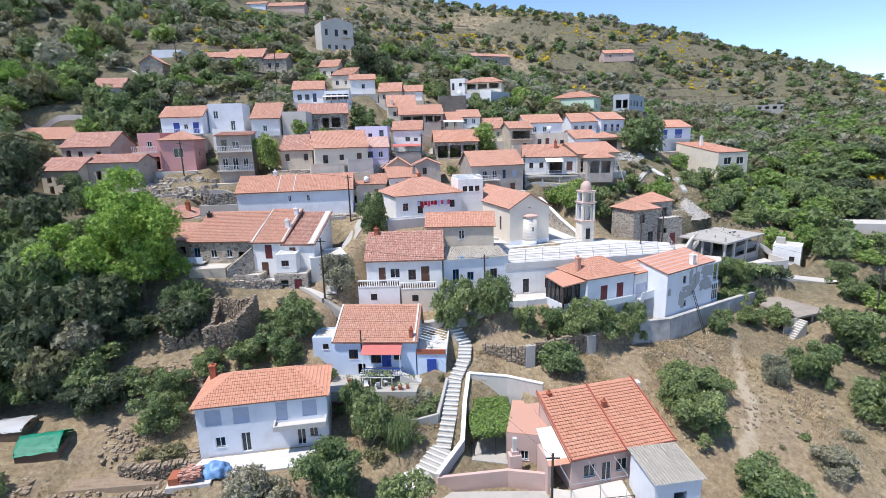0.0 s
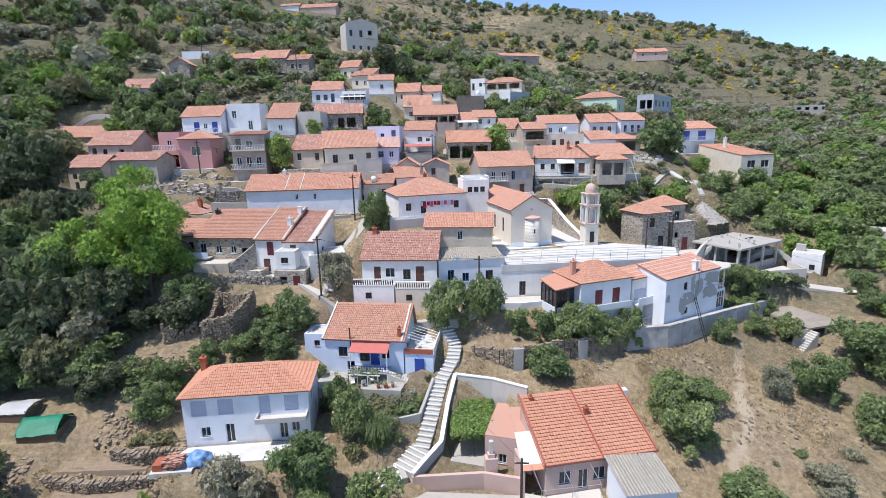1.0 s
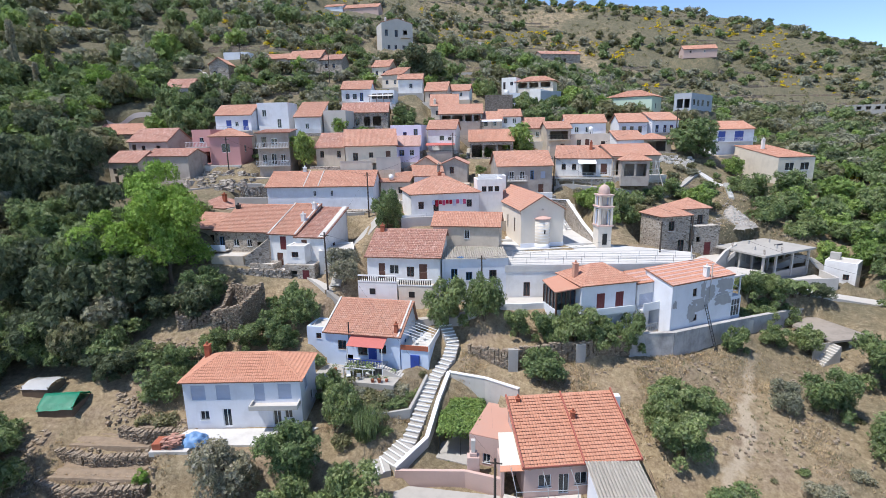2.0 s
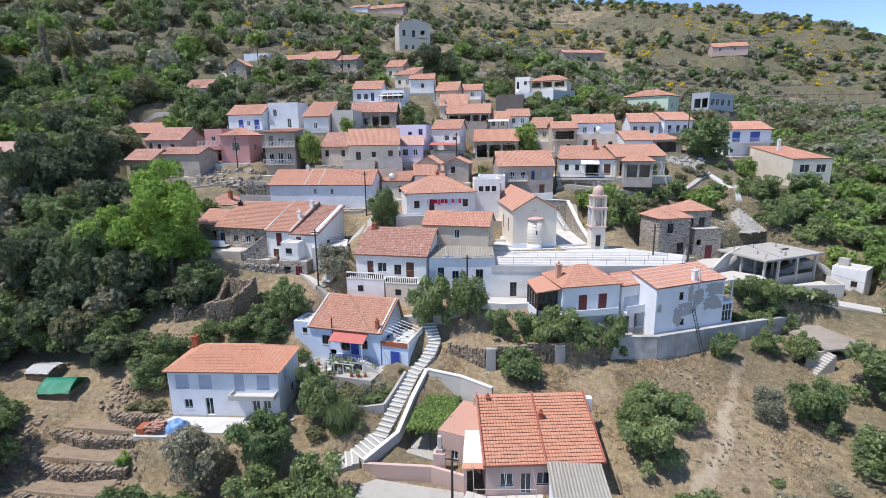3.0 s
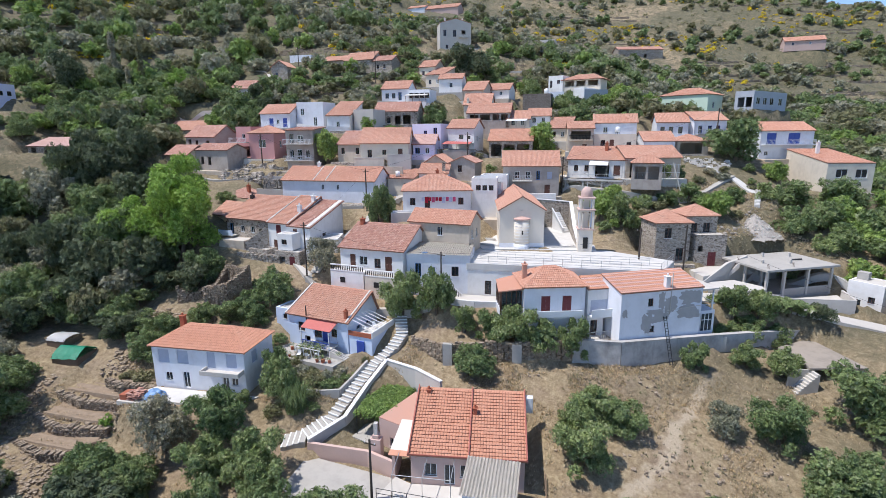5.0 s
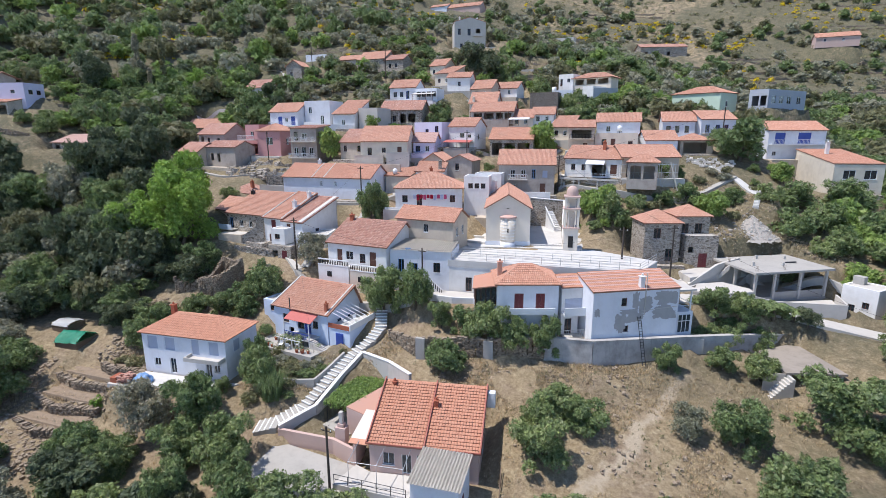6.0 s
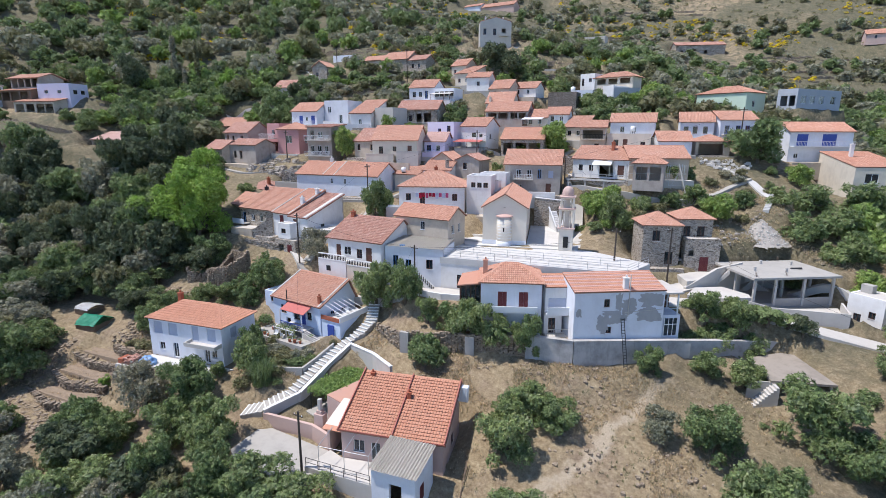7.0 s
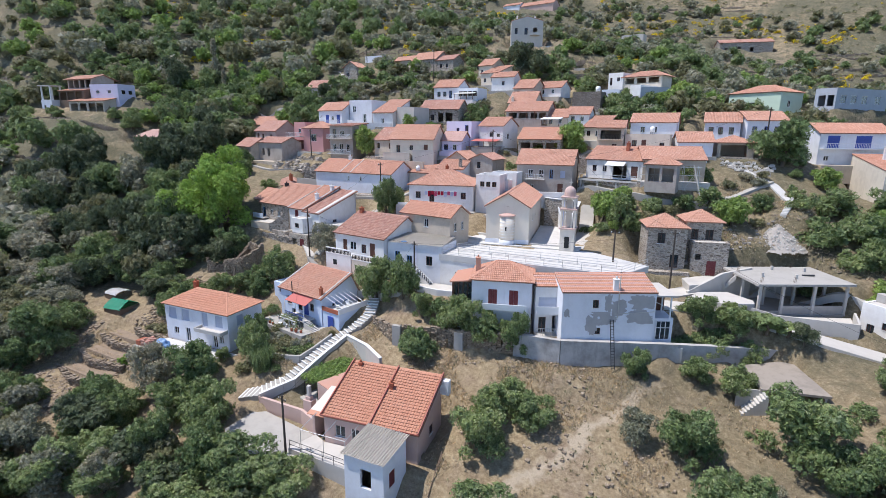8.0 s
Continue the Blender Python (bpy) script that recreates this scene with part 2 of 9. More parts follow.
DARKMETAL = plain("dark_iron", (0.05, 0.05, 0.055), 0.5, 0.5, 0.2)
WOOD = plain("weathered_wood", (0.17, 0.12, 0.085), 0.85, 0, 0.35)
POLE = plain("tarred_pole", (0.07, 0.055, 0.045), 0.85, 0, 0.3)
# near-black that paints the shade of unlit rooms and openings
DARK = plain("room_shade", (0.02, 0.02, 0.02), 0.9)
BRICK = plain("red_brick", (0.36, 0.11, 0.06), 0.9, 0, 0.25, 6)
FLASH = plain("red_flashing", (0.36, 0.11, 0.08), 0.6, 0, 0.15)
AWNING = plain("red_awning", (0.48, 0.14, 0.12), 0.8, 0, 0.15)
TARP = plain("green_tarpaulin", (0.02, 0.36, 0.22), 0.5, 0, 0.25, 2.5)
BLUETARP = plain("blue_tarpaulin", (0.15, 0.29, 0.52), 0.5, 0, 0.3, 4)
SHEET = corrugated("fibre_cement_sheet", (0.60, 0.56, 0.50))
BARK = plain("bark", (0.12, 0.095, 0.07), 0.95, 0, 0.35, 6)
GLASS, gn, gl_, gb = material("window_glass", 0.06)
gb.inputs["Base Color"].default_value = (0.05, 0.07, 0.09, 1)
gb.inputs["Transmission Weight"].default_value = 0.5
GROUND = ground_mat()
LEAF = leaf_mat("leaf_green", [(0.11, 0.19, 0.06), (0.18, 0.275, 0.10), (0.145, 0.225, 0.08), (0.255, 0.34, 0.16)])
VINE = leaf_mat("leaf_vine", [(0.15, 0.27, 0.06), (0.22, 0.36, 0.09), (0.18, 0.30, 0.075), (0.29, 0.42, 0.14)])
BRIGHT = leaf_mat("leaf_bright", [(0.14, 0.29, 0.045), (0.21, 0.38, 0.07), (0.175, 0.33, 0.055), (0.26, 0.42, 0.11)])
DEEP = leaf_mat("leaf_deep", [(0.07, 0.11, 0.05), (0.11, 0.16, 0.075), (0.088, 0.13, 0.06), (0.155, 0.205, 0.115)])
OLIVE = leaf_mat("leaf_olive", [(0.215, 0.25, 0.145), (0.28, 0.32, 0.20), (0.185, 0.22, 0.125), (0.36, 0.395, 0.27)])
SCRUB = leaf_mat("leaf_scrub", [(0.135, 0.165, 0.072), (0.20, 0.23, 0.105), (0.155, 0.19, 0.085), (0.27, 0.285, 0.16)])
STRAW = leaf_mat("straw_tufts", [(0.50, 0.46, 0.27), (0.6, 0.56, 0.34), (0.42, 0.37, 0.21), (0.33, 0.33, 0.16)])
# paler grey-green for far crowns: distance haze is mixed into the leaf colour
HAZED = leaf_mat("leaf_hazed", [(0.24, 0.29, 0.17), (0.31, 0.36, 0.23), (0.20, 0.25, 0.14), (0.38, 0.42, 0.29)])
BROOM = leaf_mat("broom_flowers", [(0.6, 0.52, 0.02), (0.68, 0.6, 0.03), (0.2, 0.22, 0.05)])


# ---- shapes ----
def thing(name, at, rz=0.0, label="", category="", group="", kind=""):
    e = new(name)
    e.matrix_basis = pose(*at, 0, 0, rz)
    e.empty_display_size = 0.3
    return tagged(e, label, category, group, kind)


def part(name, bm, mat, parent, label="", smooth=False):
    me = bpy.data.meshes.new(name)
    bmesh.ops.recalc_face_normals(bm, faces=bm.faces)
    bm.to_mesh(me)
    bm.free()
    me.materials.append(mat)
    if smooth:
        me.polygons.foreach_set("use_smooth", [True] * len(me.polygons))
    ob = new(name, me)
    ob.parent = parent
    return tagged(ob, label)


def pydata(name, verts, faces, mat, parent, label="", smooth=False):
    me = bpy.data.meshes.new(name)
    me.from_pydata(verts, [], faces)
    me.materials.append(mat)
    if smooth:
        me.polygons.foreach_set("use_smooth", [True] * len(me.polygons))
    ob = new(name, me)
    ob.parent = parent
    return tagged(ob, label)


def box(bm, x0, x1, y0, y1, z0, z1, bev=0.0, m=None):
    vs = [bm.verts.new((x, y, z)) for x in (x0, x1) for y in (y0, y1) for z in (z0, z1)]
    fs = [bm.faces.new([vs[i] for i in q]) for q in ((0, 1, 3, 2), (4, 6, 7, 5), (0, 4, 5, 1), (2, 3, 7, 6), (0, 2, 6, 4), (1, 5, 7, 3))]
    if bev:
        es = {e for f in fs for e in f.edges}
        r = bmesh.ops.bevel(bm, geom=list(es), offset=bev, segments=1, affect="EDGES")
        vs = list({v for f in r["faces"] for v in f.verts} | {v for v in vs if v.is_valid})
    if m is not None:
        bmesh.ops.transform(bm, matrix=m, verts=[v for v in vs if v.is_valid])
    return bm


def bx(x0, x1, y0, y1, z0, z1, bev=0.0):
    return box(bmesh.new(), x0, x1, y0, y1, z0, z1, bev)


def rod(bm, a, b, r, r2=None, n=6):
    a, b = Vector(a), Vector(b)
    q = (b - a).to_track_quat("Z", "Y")
    rings = []
    for p, rr in ((a, r), (b, r if r2 is None else r2)):
        rings.append([bm.verts.new(p + q @ Vector((rr * math.cos(2 * math.pi * i / n), rr * math.sin(2 * math.pi * i / n), 0))) for i in range(n)])
    for i in range(n):
        bm.faces.new((rings[0][i], rings[0][(i + 1) % n], rings[1][(i + 1) % n], rings[1][i]))
    bm.faces.new(rings[0][::-1])
    bm.faces.new(rings[1])
    return bm


def prism(bm, poly, z0, z1):
    """A flat polygon drawn up between two heights."""
    lo = [bm.verts.new((x, y, z0)) for x, y in poly]
    hi = [bm.verts.new((x, y, z1)) for x, y in poly]
    k = len(poly)
    bm.faces.new(lo[::-1])
    bm.faces.new(hi)
    for i in range(k):
        bm.faces.new((lo[i], lo[(i + 1) % k], hi[(i + 1) % k], hi[i]))
    return bm


def slab(bm, pts, thick):
    """A sloping plate under the polygon pts."""
    pts = [Vector(p) for p in pts]
    nrm = (pts[1] - pts[0]).cross(pts[2] - pts[0]).normalized()
    if nrm.z < 0:
        nrm = -nrm
    hi = [bm.verts.new(p) for p in pts]
    lo = [bm.verts.new(p - nrm * thick) for p in pts]
    k = len(pts)
    bm.faces.new(hi)
    bm.faces.new(lo[::-1])
    for i in range(k):
        bm.faces.new((hi[i], lo[i], lo[(i + 1) % k], hi[(i + 1) % k]))
    return bm


def panel(bm, o, u, n_in, length, z0, z1, holes, thick=0.3):
    """A wall from o along u, holes (u, v, w, h) cut through it, with reveals."""
    o, u, n_in = Vector(o), Vector(u), Vector(n_in)
    us = sorted({0.0, length, *[a for h in holes for a in (h[0], h[0] + h[2])]})
    vs = sorted({z0, z1, *[a for h in holes for a in (h[1], h[1] + h[3])]})
    us = [a for a in us if 0 <= a <= length]
    vs = [a for a in vs if z0 <= a <= z1]

    def q(a, b, d):
        return bm.verts.new(o + u * a + n_in * d + Vector((0, 0, b)))
    for a, b in zip(us, us[1:]):
        for c, d in zip(vs, vs[1:]):
            mu, mv = (a + b) / 2, (c + d) / 2
            if any(h[0] < mu < h[0] + h[2] and h[1] < mv < h[1] + h[3] for h in holes):
                continue
            for dd in (0, thick):
                bm.faces.new([q(a, c, dd), q(b, c, dd), q(b, d, dd), q(a, d, dd)])
    for h in holes:
        a, c, b, d = h[0], h[1], h[0] + h[2], h[1] + h[3]
        for (p, r), (s, t) in (((a, c), (b, c)), ((b, c), (b, d)), ((b, d), (a, d)), ((a, d), (a, c))):
            bm.faces.new([q(p, r, 0), q(s, t, 0), q(s, t, thick), q(p, r, thick)])
    for (p, r), (s, t) in (((0, z1), (length, z1)), ((0, z0), (0, z1)), ((length, z0), (length, z1))):
        bm.faces.new([q(p, r, 0), q(s, t, 0), q(s, t, thick), q(p, r, thick)])


def opening(house, o, u, n_in, hole, style):
    """What fills a hole in a wall: window, door, shutter."""
    x, z, w, h = hole
    m = Matrix.Translation(Vector(o) + Vector(u) * x + Vector((0, 0, z))) @ Matrix((
        (u[0], n_in[0], 0, 0), (u[1], n_in[1], 0, 0), (0, 0, 1, 0), (0, 0, 0, 1)))
    if style == "o":
        return
    door = style in "dbDk"
    bm = bmesh.new()
    f = 0.07
    mat = {"w": FRAMEW, "b": BLUE, "d": BROWN, "m": MAROON, "s": SHUTTER, "g": FRAMEW, "D": FRAMEW, "k": DARKMETAL, "B": BLUE, "n": BROWN, "c": MIDBLUE}[style]
    if style in "wgnBc":
        for a in ((0, w, 0, f), (0, w, h - f, h), (0, f, f, h - f), (w - f, w, f, h - f), (w / 2 - 0.03, w / 2 + 0.03, f, h - f)):
            box(bm, a[0], a[1], 0.1, 0.17, a[2], a[3], 0, m)
        win = part("door" if h > 1.7 else "window", bm, mat, house)
        for k in (0, 1):
            g = bx(f + k * (w / 2 - 0.04), w / 2 - 0.03 + k * (w / 2 - 0.04), 0.13, 0.145, f, h - f)
            bmesh.ops.transform(g, matrix=m, verts=g.verts)
            part("pane", g, GLASS, win, "dark window glass")
        if h < 1.7:
            s = bx(-0.06, w + 0.06, -0.06, 0.12, -0.06, 0.0)
            bmesh.ops.transform(s, matrix=m, verts=s.verts)
            part("sill", s, FRAMEW, win)
    elif style == "s":
        k = max(4, int(h / 0.14)) * 2
        lv = [[bm.verts.new(m @ Vector((a, 0.09 + 0.02 * (i % 2), h * i / k))) for a in (0, w)] for i in range(k + 1)]
        for p, q in zip(lv, lv[1:]):
            bm.faces.new((p[0], p[1], q[1], q[0]))
        part("roller_shutter", bm, mat, house, "closed grey-blue roller shutter")
    elif style == "m":
        for a in (0, w / 2 + 0.01):
            box(bm, a, a + w / 2 - 0.01, 0.02, 0.07, 0, h, 0, m)
            for i in range(int(h / 0.12)):
                box(bm, a + 0.06, a + w / 2 - 0.07, 0.0, 0.03, 0.04 + i * 0.12, 0.1 + i * 0.12, 0, m)
        part("shutter", bm, mat, house, "closed maroon louvred shutters")
    else:
        box(bm, 0, w, 0.08, 0.14, 0, h, 0, m)
        for a in (0.08, w / 2 + 0.04):
            for z0, z1 in ((0.12, h * 0.45), (h * 0.52, h - 0.12)):
                box(bm, a, a + w / 2 - 0.12, 0.05, 0.09, z0, z1, 0.02, m)
        d = part("door", bm, mat, house)
        kb = bmesh.new()
        box(kb, w - 0.14, w - 0.08, 0.0, 0.05, 1.0, 1.12, 0, m)
        part("handle", kb, METAL, d)


def tile_field(o, u, v, poly, pu, pv, rough=0.0, arch=0.5, step=0.055):
    """Half-round clay tiles laid in rows over a polygon of the roof plane (u along the eaves, v up the slope)."""
    o, u, v = np.array(o), np.array(u), np.array(v)
    w = np.cross(u, v)
    P = np.array(poly)
    ua, ub, va, vb = P[:, 0].min(), P[:, 0].max(), P[:, 1].min(), P[:, 1].max()
    nu, nv = max(1, round((ub - ua) / pu)), max(1, round((vb - va) / pv))
    I, J = np.meshgrid(np.arange(nu), np.arange(nv))
    cu = ua + (I.ravel() + 0.5) * (ub - ua) / nu
    cv = va + (J.ravel() + 0.5) * (vb - va) / nv
    ok = np.ones(len(cu), bool)
    k = len(P)
    area = sum(P[i][0] * P[(i + 1) % k][1] - P[(i + 1) % k][0] * P[i][1] for i in range(k))
    for i in range(k):
        a, b = P[i], P[(i + 1) % k]
        ok &= ((b[0] - a[0]) * (cv - a[1]) - (b[1] - a[1]) * (cu - a[0])) * (1 if area > 0 else -1) > -0.02
    cu, cv = cu[ok], cv[ok]
    n = len(cu)
    rng = np.random.default_rng(n)
    tw, tl = (ub - ua) / nu * 0.46, (vb - va) / nv * 0.56
    prof = [(-1, 0.0), (-0.6, 0.8), (0, 1.0), (0.6, 0.8), (1, 0.0)]
    jit = rng.normal(0, 1, (n, 3)) * rough
    out = np.zeros((n, 10, 3))
    for r, (dv, lift) in enumerate(((-tl, step), (tl, 0.015))):
        for c, (du, hh) in enumerate(prof):
            U = cu + du * tw + jit[:, 0] * 0.02
            V = cv + dv + jit[:, 1] * 0.03
            W = lift + hh * tw * arch + jit[:, 2] * 0.015
            out[:, r * 5 + c] = o + U[:, None] * u + V[:, None] * v + W[:, None] * w
    quad = np.array([[c, c + 1, c + 6, c + 5] for c in range(4)] + [[0, 4, 3, 1]])
    faces = []
    base = np.arange(n)[:, None, None] * 10
    faces = (base + quad[:4][None]).reshape(-1, 4)
    end = (np.arange(n)[:, None] * 10 + np.array([0, 1, 2, 3, 4])[None])
    return out.reshape(-1, 3), faces.tolist() + end.tolist()


def cap_run(bm, a, b, r=0.13):
    """Ridge tiles along a line."""
    a, b = Vector(a), Vector(b)
    k = max(1, round((b - a).length / 0.45))
    for i in range(k):
        p, q = a.lerp(b, i / k), a.lerp(b, (i + 1.12) / k)
        rod(bm, p - Vector((0, 0, 0.03)), q - Vector((0, 0, 0.03)), r, r * 0.86, 7)


def roof(house, planes, caps, tile, fine, rough, thick=0.14, band=None):
    """planes: lists of corners, the first two along the eaves."""
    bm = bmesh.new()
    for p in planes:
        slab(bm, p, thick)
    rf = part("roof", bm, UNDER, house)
    V, F = [], []
    for p in planes:
        a, b = np.array(p[0], float), np.array(p[1], float)
        u = (b - a) / np.linalg.norm(b - a)
        c = np.array(p[2], float) - a
        v = c - u * c.dot(u)
        v /= np.linalg.norm(v)
        if np.cross(u, v)[2] < 0:
            a, u = b, -u
        poly = [((np.array(q) - a).dot(u), (np.array(q) - a).dot(v)) for q in p]
        vv, ff = tile_field(a, u, v, poly, 0.3, 0.38, rough, 0.22, 0.11) if fine == 0.78 else tile_field(a, u, v, poly, 0.235 * fine, 0.39 * fine, rough * 0.4, 0.36, 0.034 if house.matrix_basis.translation.y > 70 else 0.055)
        base = sum(len(x) for x in V)
        V.append(vv)
        F += [[i + base for i in f] for f in ff]
    tl = pydata("tiles", np.vstack(V).tolist(), F, tile, rf, "rows of half-round clay tiles", True)
    if band is not None:
        tl.data.materials.append(band)
        a, b = np.array(planes[0][0]), np.array(planes[0][2])
        slope = (b - a)[2] / (round(np.linalg.norm((b - a)[1:]) / (0.42 * fine)))
        for p in tl.data.polygons:
            p.material_index = int((p.center.z - a[2]) / slope) % 2
    if caps:
        bm = bmesh.new()
        for a, b in caps:
            cap_run(bm, a, b)
        part("ridge_tiles", bm, tile, rf)
    return rf


PADS = []


def house(P, Q, depth, zb, ze, kind="gx", rise=1.6, rf=0.5, wall=WHITE, tile=TILE, holes=(), label="", ov=0.3, fine=1.0, rough=0.4, name="house", group="houses of the village", dig=1.6, pad=True, parapet=0.35, chimneys=(), flue=0.28, band=None, lines=(), line_width=0.3):
    """A house with its front from P to Q; holes: (face, u, v, w, h, style) with face f, r, l, b."""
    P, Q = Vector((*P, 0)), Vector((*Q, 0))
    w = (Q - P).length
    rz = math.degrees(math.atan2(Q.y - P.y, Q.x - P.x))
    h = ze - zb
    t = thing(name, (P.x, P.y, zb), rz, label, "house", group)
    if pad:
        PADS.append((P.x, P.y, radians(rz), w, depth, zb, 3.0))
    if not holes and kind != "flat":
        holes = [("f", w * 0.18, 0.9, 0.8, 1.1, "n"), ("f", w * 0.6, 0.9, 0.8, 1.1, "w")]
    bm = bmesh.new()
    d = depth
    faces = {"f": ((0, 0, 0), (1, 0, 0), (0, 1, 0), w), "r": ((w, 0, 0), (0, 1, 0), (-1, 0, 0), d),
             "b": ((w, d, 0), (-1, 0, 0), (0, -1, 0), w), "l": ((0, d, 0), (0, -1, 0), (1, 0, 0), d)}
    top = h if kind != "flat" else h + parapet
    for k, (o, u, n, length) in faces.items():
        inset = 0.3 if k in "rl" else 0.0
        mine = [(x[1] - inset, x[2], x[3], x[4]) for x in holes if x[0] == k]
        panel(bm, Vector(o) + Vector(u) * inset, u, n, length - 2 * inset, -dig, top + (rise if kind == "mono" and k == "b" else 0), mine)
    if kind in ("gx", "mono"):
        yr = d * (1.0 if kind == "mono" else rf)
        for x in (0, w - 0.3):
            pts = [(0, h), (d, h), (yr, h + rise)] if kind == "gx" else [(0, h), (d, h), (d, h + rise)]
            lo = [bm.verts.new((x, a, b)) for a, b in pts]
            hi = [bm.verts.new((x + 0.3, a, b)) for a, b in pts]
            bm.faces.new(lo)
            bm.faces.new(hi)
            for i in range(3):
                bm.faces.new((lo[i], lo[(i + 1) % 3], hi[(i + 1) % 3], hi[i]))
    if kind == "gy":
        for y in (0, d - 0.3):
            pts = [(0, h), (w, h), (w * rf, h + rise)]
            lo = [bm.verts.new((a, y, b)) for a, b in pts]
            hi = [bm.verts.new((a, y + 0.3, b)) for a, b in pts]
            bm.faces.new(lo)
            bm.faces.new(hi)
            for i in range(3):
                bm.faces.new((lo[i], lo[(i + 1) % 3], hi[(i + 1) % 3], hi[i]))
    part("wall", bm, wall, t)
    for x in holes:
        o, u, n, length = faces[x[0]]
        opening(t, o, u, n, x[1:5], x[5])
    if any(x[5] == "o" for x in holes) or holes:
        # floor coloured near-black, so the room's shade is painted behind the openings
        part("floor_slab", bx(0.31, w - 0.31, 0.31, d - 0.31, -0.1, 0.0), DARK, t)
    if pad and P.y > 78 and P.y < 150:
        k = int(abs(P.x) * 7 + P.y) % 5
        part("forecourt", bx(-0.5, w + 0.5, -1.3 - 0.3 * k, -0.003, -3.4, -0.1), (STONE, CONC, PALECONC, STONE, BEIGE)[k], t, "walled forecourt on a terrace")
    g = 0.14
    if kind == "gx":
        yr, s1 = d * rf, rise / (d * rf)
        s2 = rise / (d * (1 - rf)) if rf < 1 else 0
        zf, zk = h - ov * s1 + g, h - ov * s2 + g
        A, B = (-ov, -ov, zf), (w + ov, -ov, zf)
        C, D = (w + ov, yr, h + rise + g), (-ov, yr, h + rise + g)
        K, L = (w + ov, d + ov, zk), (-ov, d + ov, zk)
        roof(t, [[A, B, C, D], [K, L, D, C]], [(D, C)], tile, fine, rough)
    elif kind == "mono":
        s = rise / d
        A, B = (-ov, -ov, h - ov * s + g), (w + ov, -ov, h - ov * s + g)
        C, D = (w + ov, d + 0.15, h + rise + 0.15 * s + g), (-ov, d + 0.15, h + rise + 0.15 * s + g)
        roof(t, [[A, B, C, D]], [(D, C)], tile, fine, rough, band=band)
    elif kind == "gy":
        xr = w * rf
        s1, s2 = rise / xr, rise / (w - xr)
        A, B = (-ov, d + ov, h - ov * s1 + g), (-ov, -ov, h - ov * s1 + g)
        C, D = (xr, -ov, h + rise + g), (xr, d + ov, h + rise + g)
        K, L = (w + ov, -ov, h - ov * s2 + g), (w + ov, d + ov, h - ov * s2 + g)
        roof(t, [[A, B, C, D], [K, L, D, C]], [(C, D)], tile, fine, rough)
    elif kind == "hip":
        z0 = h + g - 0.1
        A, B, C, D = (-ov, -ov, z0), (w + ov, -ov, z0), (w + ov, d + ov, z0), (-ov, d + ov, z0)
        if w >= d:
            R, S = (d / 2, d / 2, h + rise + g), (w - d / 2, d / 2, h + rise + g)
            roof(t, [[A, B, S, R], [B, C, S], [C, D, R, S], [D, A, R]], [(R, S), (A, R), (B, S), (C, S), (D, R)], tile, fine, rough)
        else:
            R, S = (w / 2, w / 2, h + rise + g), (w / 2, d - w / 2, h + rise + g)
            roof(t, [[A, B, R], [B, C, S, R], [C, D, S], [D, A, R, S]], [(R, S), (A, R), (B, R), (C, S), (D, S)], tile, fine, rough)
    else:
        part("roof", bx(0.3, w - 0.3, 0.3, d - 0.3, h - 0.2, h), PALECONC, t, "flat concrete roof behind a low parapet")
    for x in lines:
        yr = d + 0.15 if kind == "mono" else d * rf
        zr = h + rise * (yr / d if kind == "mono" else 1) + 0.3
        bm = bmesh.new()
        sl = rise / d if kind == "mono" else rise / yr
        slab(bm, [(x, -ov, h - ov * sl + 0.3), (x + line_width, -ov, h - ov * sl + 0.3), (x + line_width, yr, zr), (x, yr, zr)], 0.3)
        if kind == "gx" and rf < 1:
            slab(bm, [(x, yr, zr), (x + line_width, yr, zr), (x + line_width, d + ov, h - ov * rise / (d - yr) + 0.3), (x, d + ov, h - ov * rise / (d - yr) + 0.3)], 0.3)
        part("verge", bm, PAVE, t, "whitewashed mortar verge")
    for (x, y, z0, z1, mat) in chimneys:
        bm = bx(x - flue, x + flue, y - flue, y + flue, z0, z1)
        box(bm, x - flue * 1.28, x + flue * 1.28, y - flue * 1.28, y + flue * 1.28, z1, z1 + 0.1, 0.02)
        ch = part("chimney", bm, mat, t)
        part("chimney_cap", rod(bmesh.new(), (x, y, z1 + 0.1), (x, y, z1 + 0.4), 0.14, 0.11, 8), mat, ch)
    return t


# ---- houses, from the valley up the slope ----
def row(face, us, v, w, h, style):
    return [(face, u, v, w, h, style) for u in us]


near = house((-23.6, 42.4), (-11.5, 44.6), 6.4, -3.1, 2.2, "hip", 1.7, wall=COOL, tile=NEWTILE, rough=0.2, holes=[
    ("f", 0.8, 3.2, 1.5, 1.7, "s"), ("f", 3.4, 3.2, 1.5, 1.7, "s"), ("f", 7.4, 3.0, 1.1, 2.0, "s"), ("f", 9.9, 3.2, 1.4, 1.7, "s"),
    ("f", 1.5, 0.9, 0.95, 1.05, "w"), ("f", 3.9, 0.1, 0.9, 2.05, "g"), ("f", 9.2, 0.1, 0.85, 2.05, "g"), ("f", 10.4, 0.9, 0.85, 1.2, "w"),
    ("r", 1.6, 3.2, 1.2, 1.5, "s"), ("r", 3.6, 0.9, 1.0, 1.2, "w")],
    label="two-storey pale blue-white house with hipped terracotta roof and shuttered windows", chimneys=[(0.6, 5.2, 4.6, 7.2, BRICK)])
bal = part("balcony", bx(7.2, 12.2, -1.35, 0.0, 2.62, 2.8, 0.01), PALECONC, near, "concrete balcony with low parapet and gravel floor")
bm = bmesh.new()
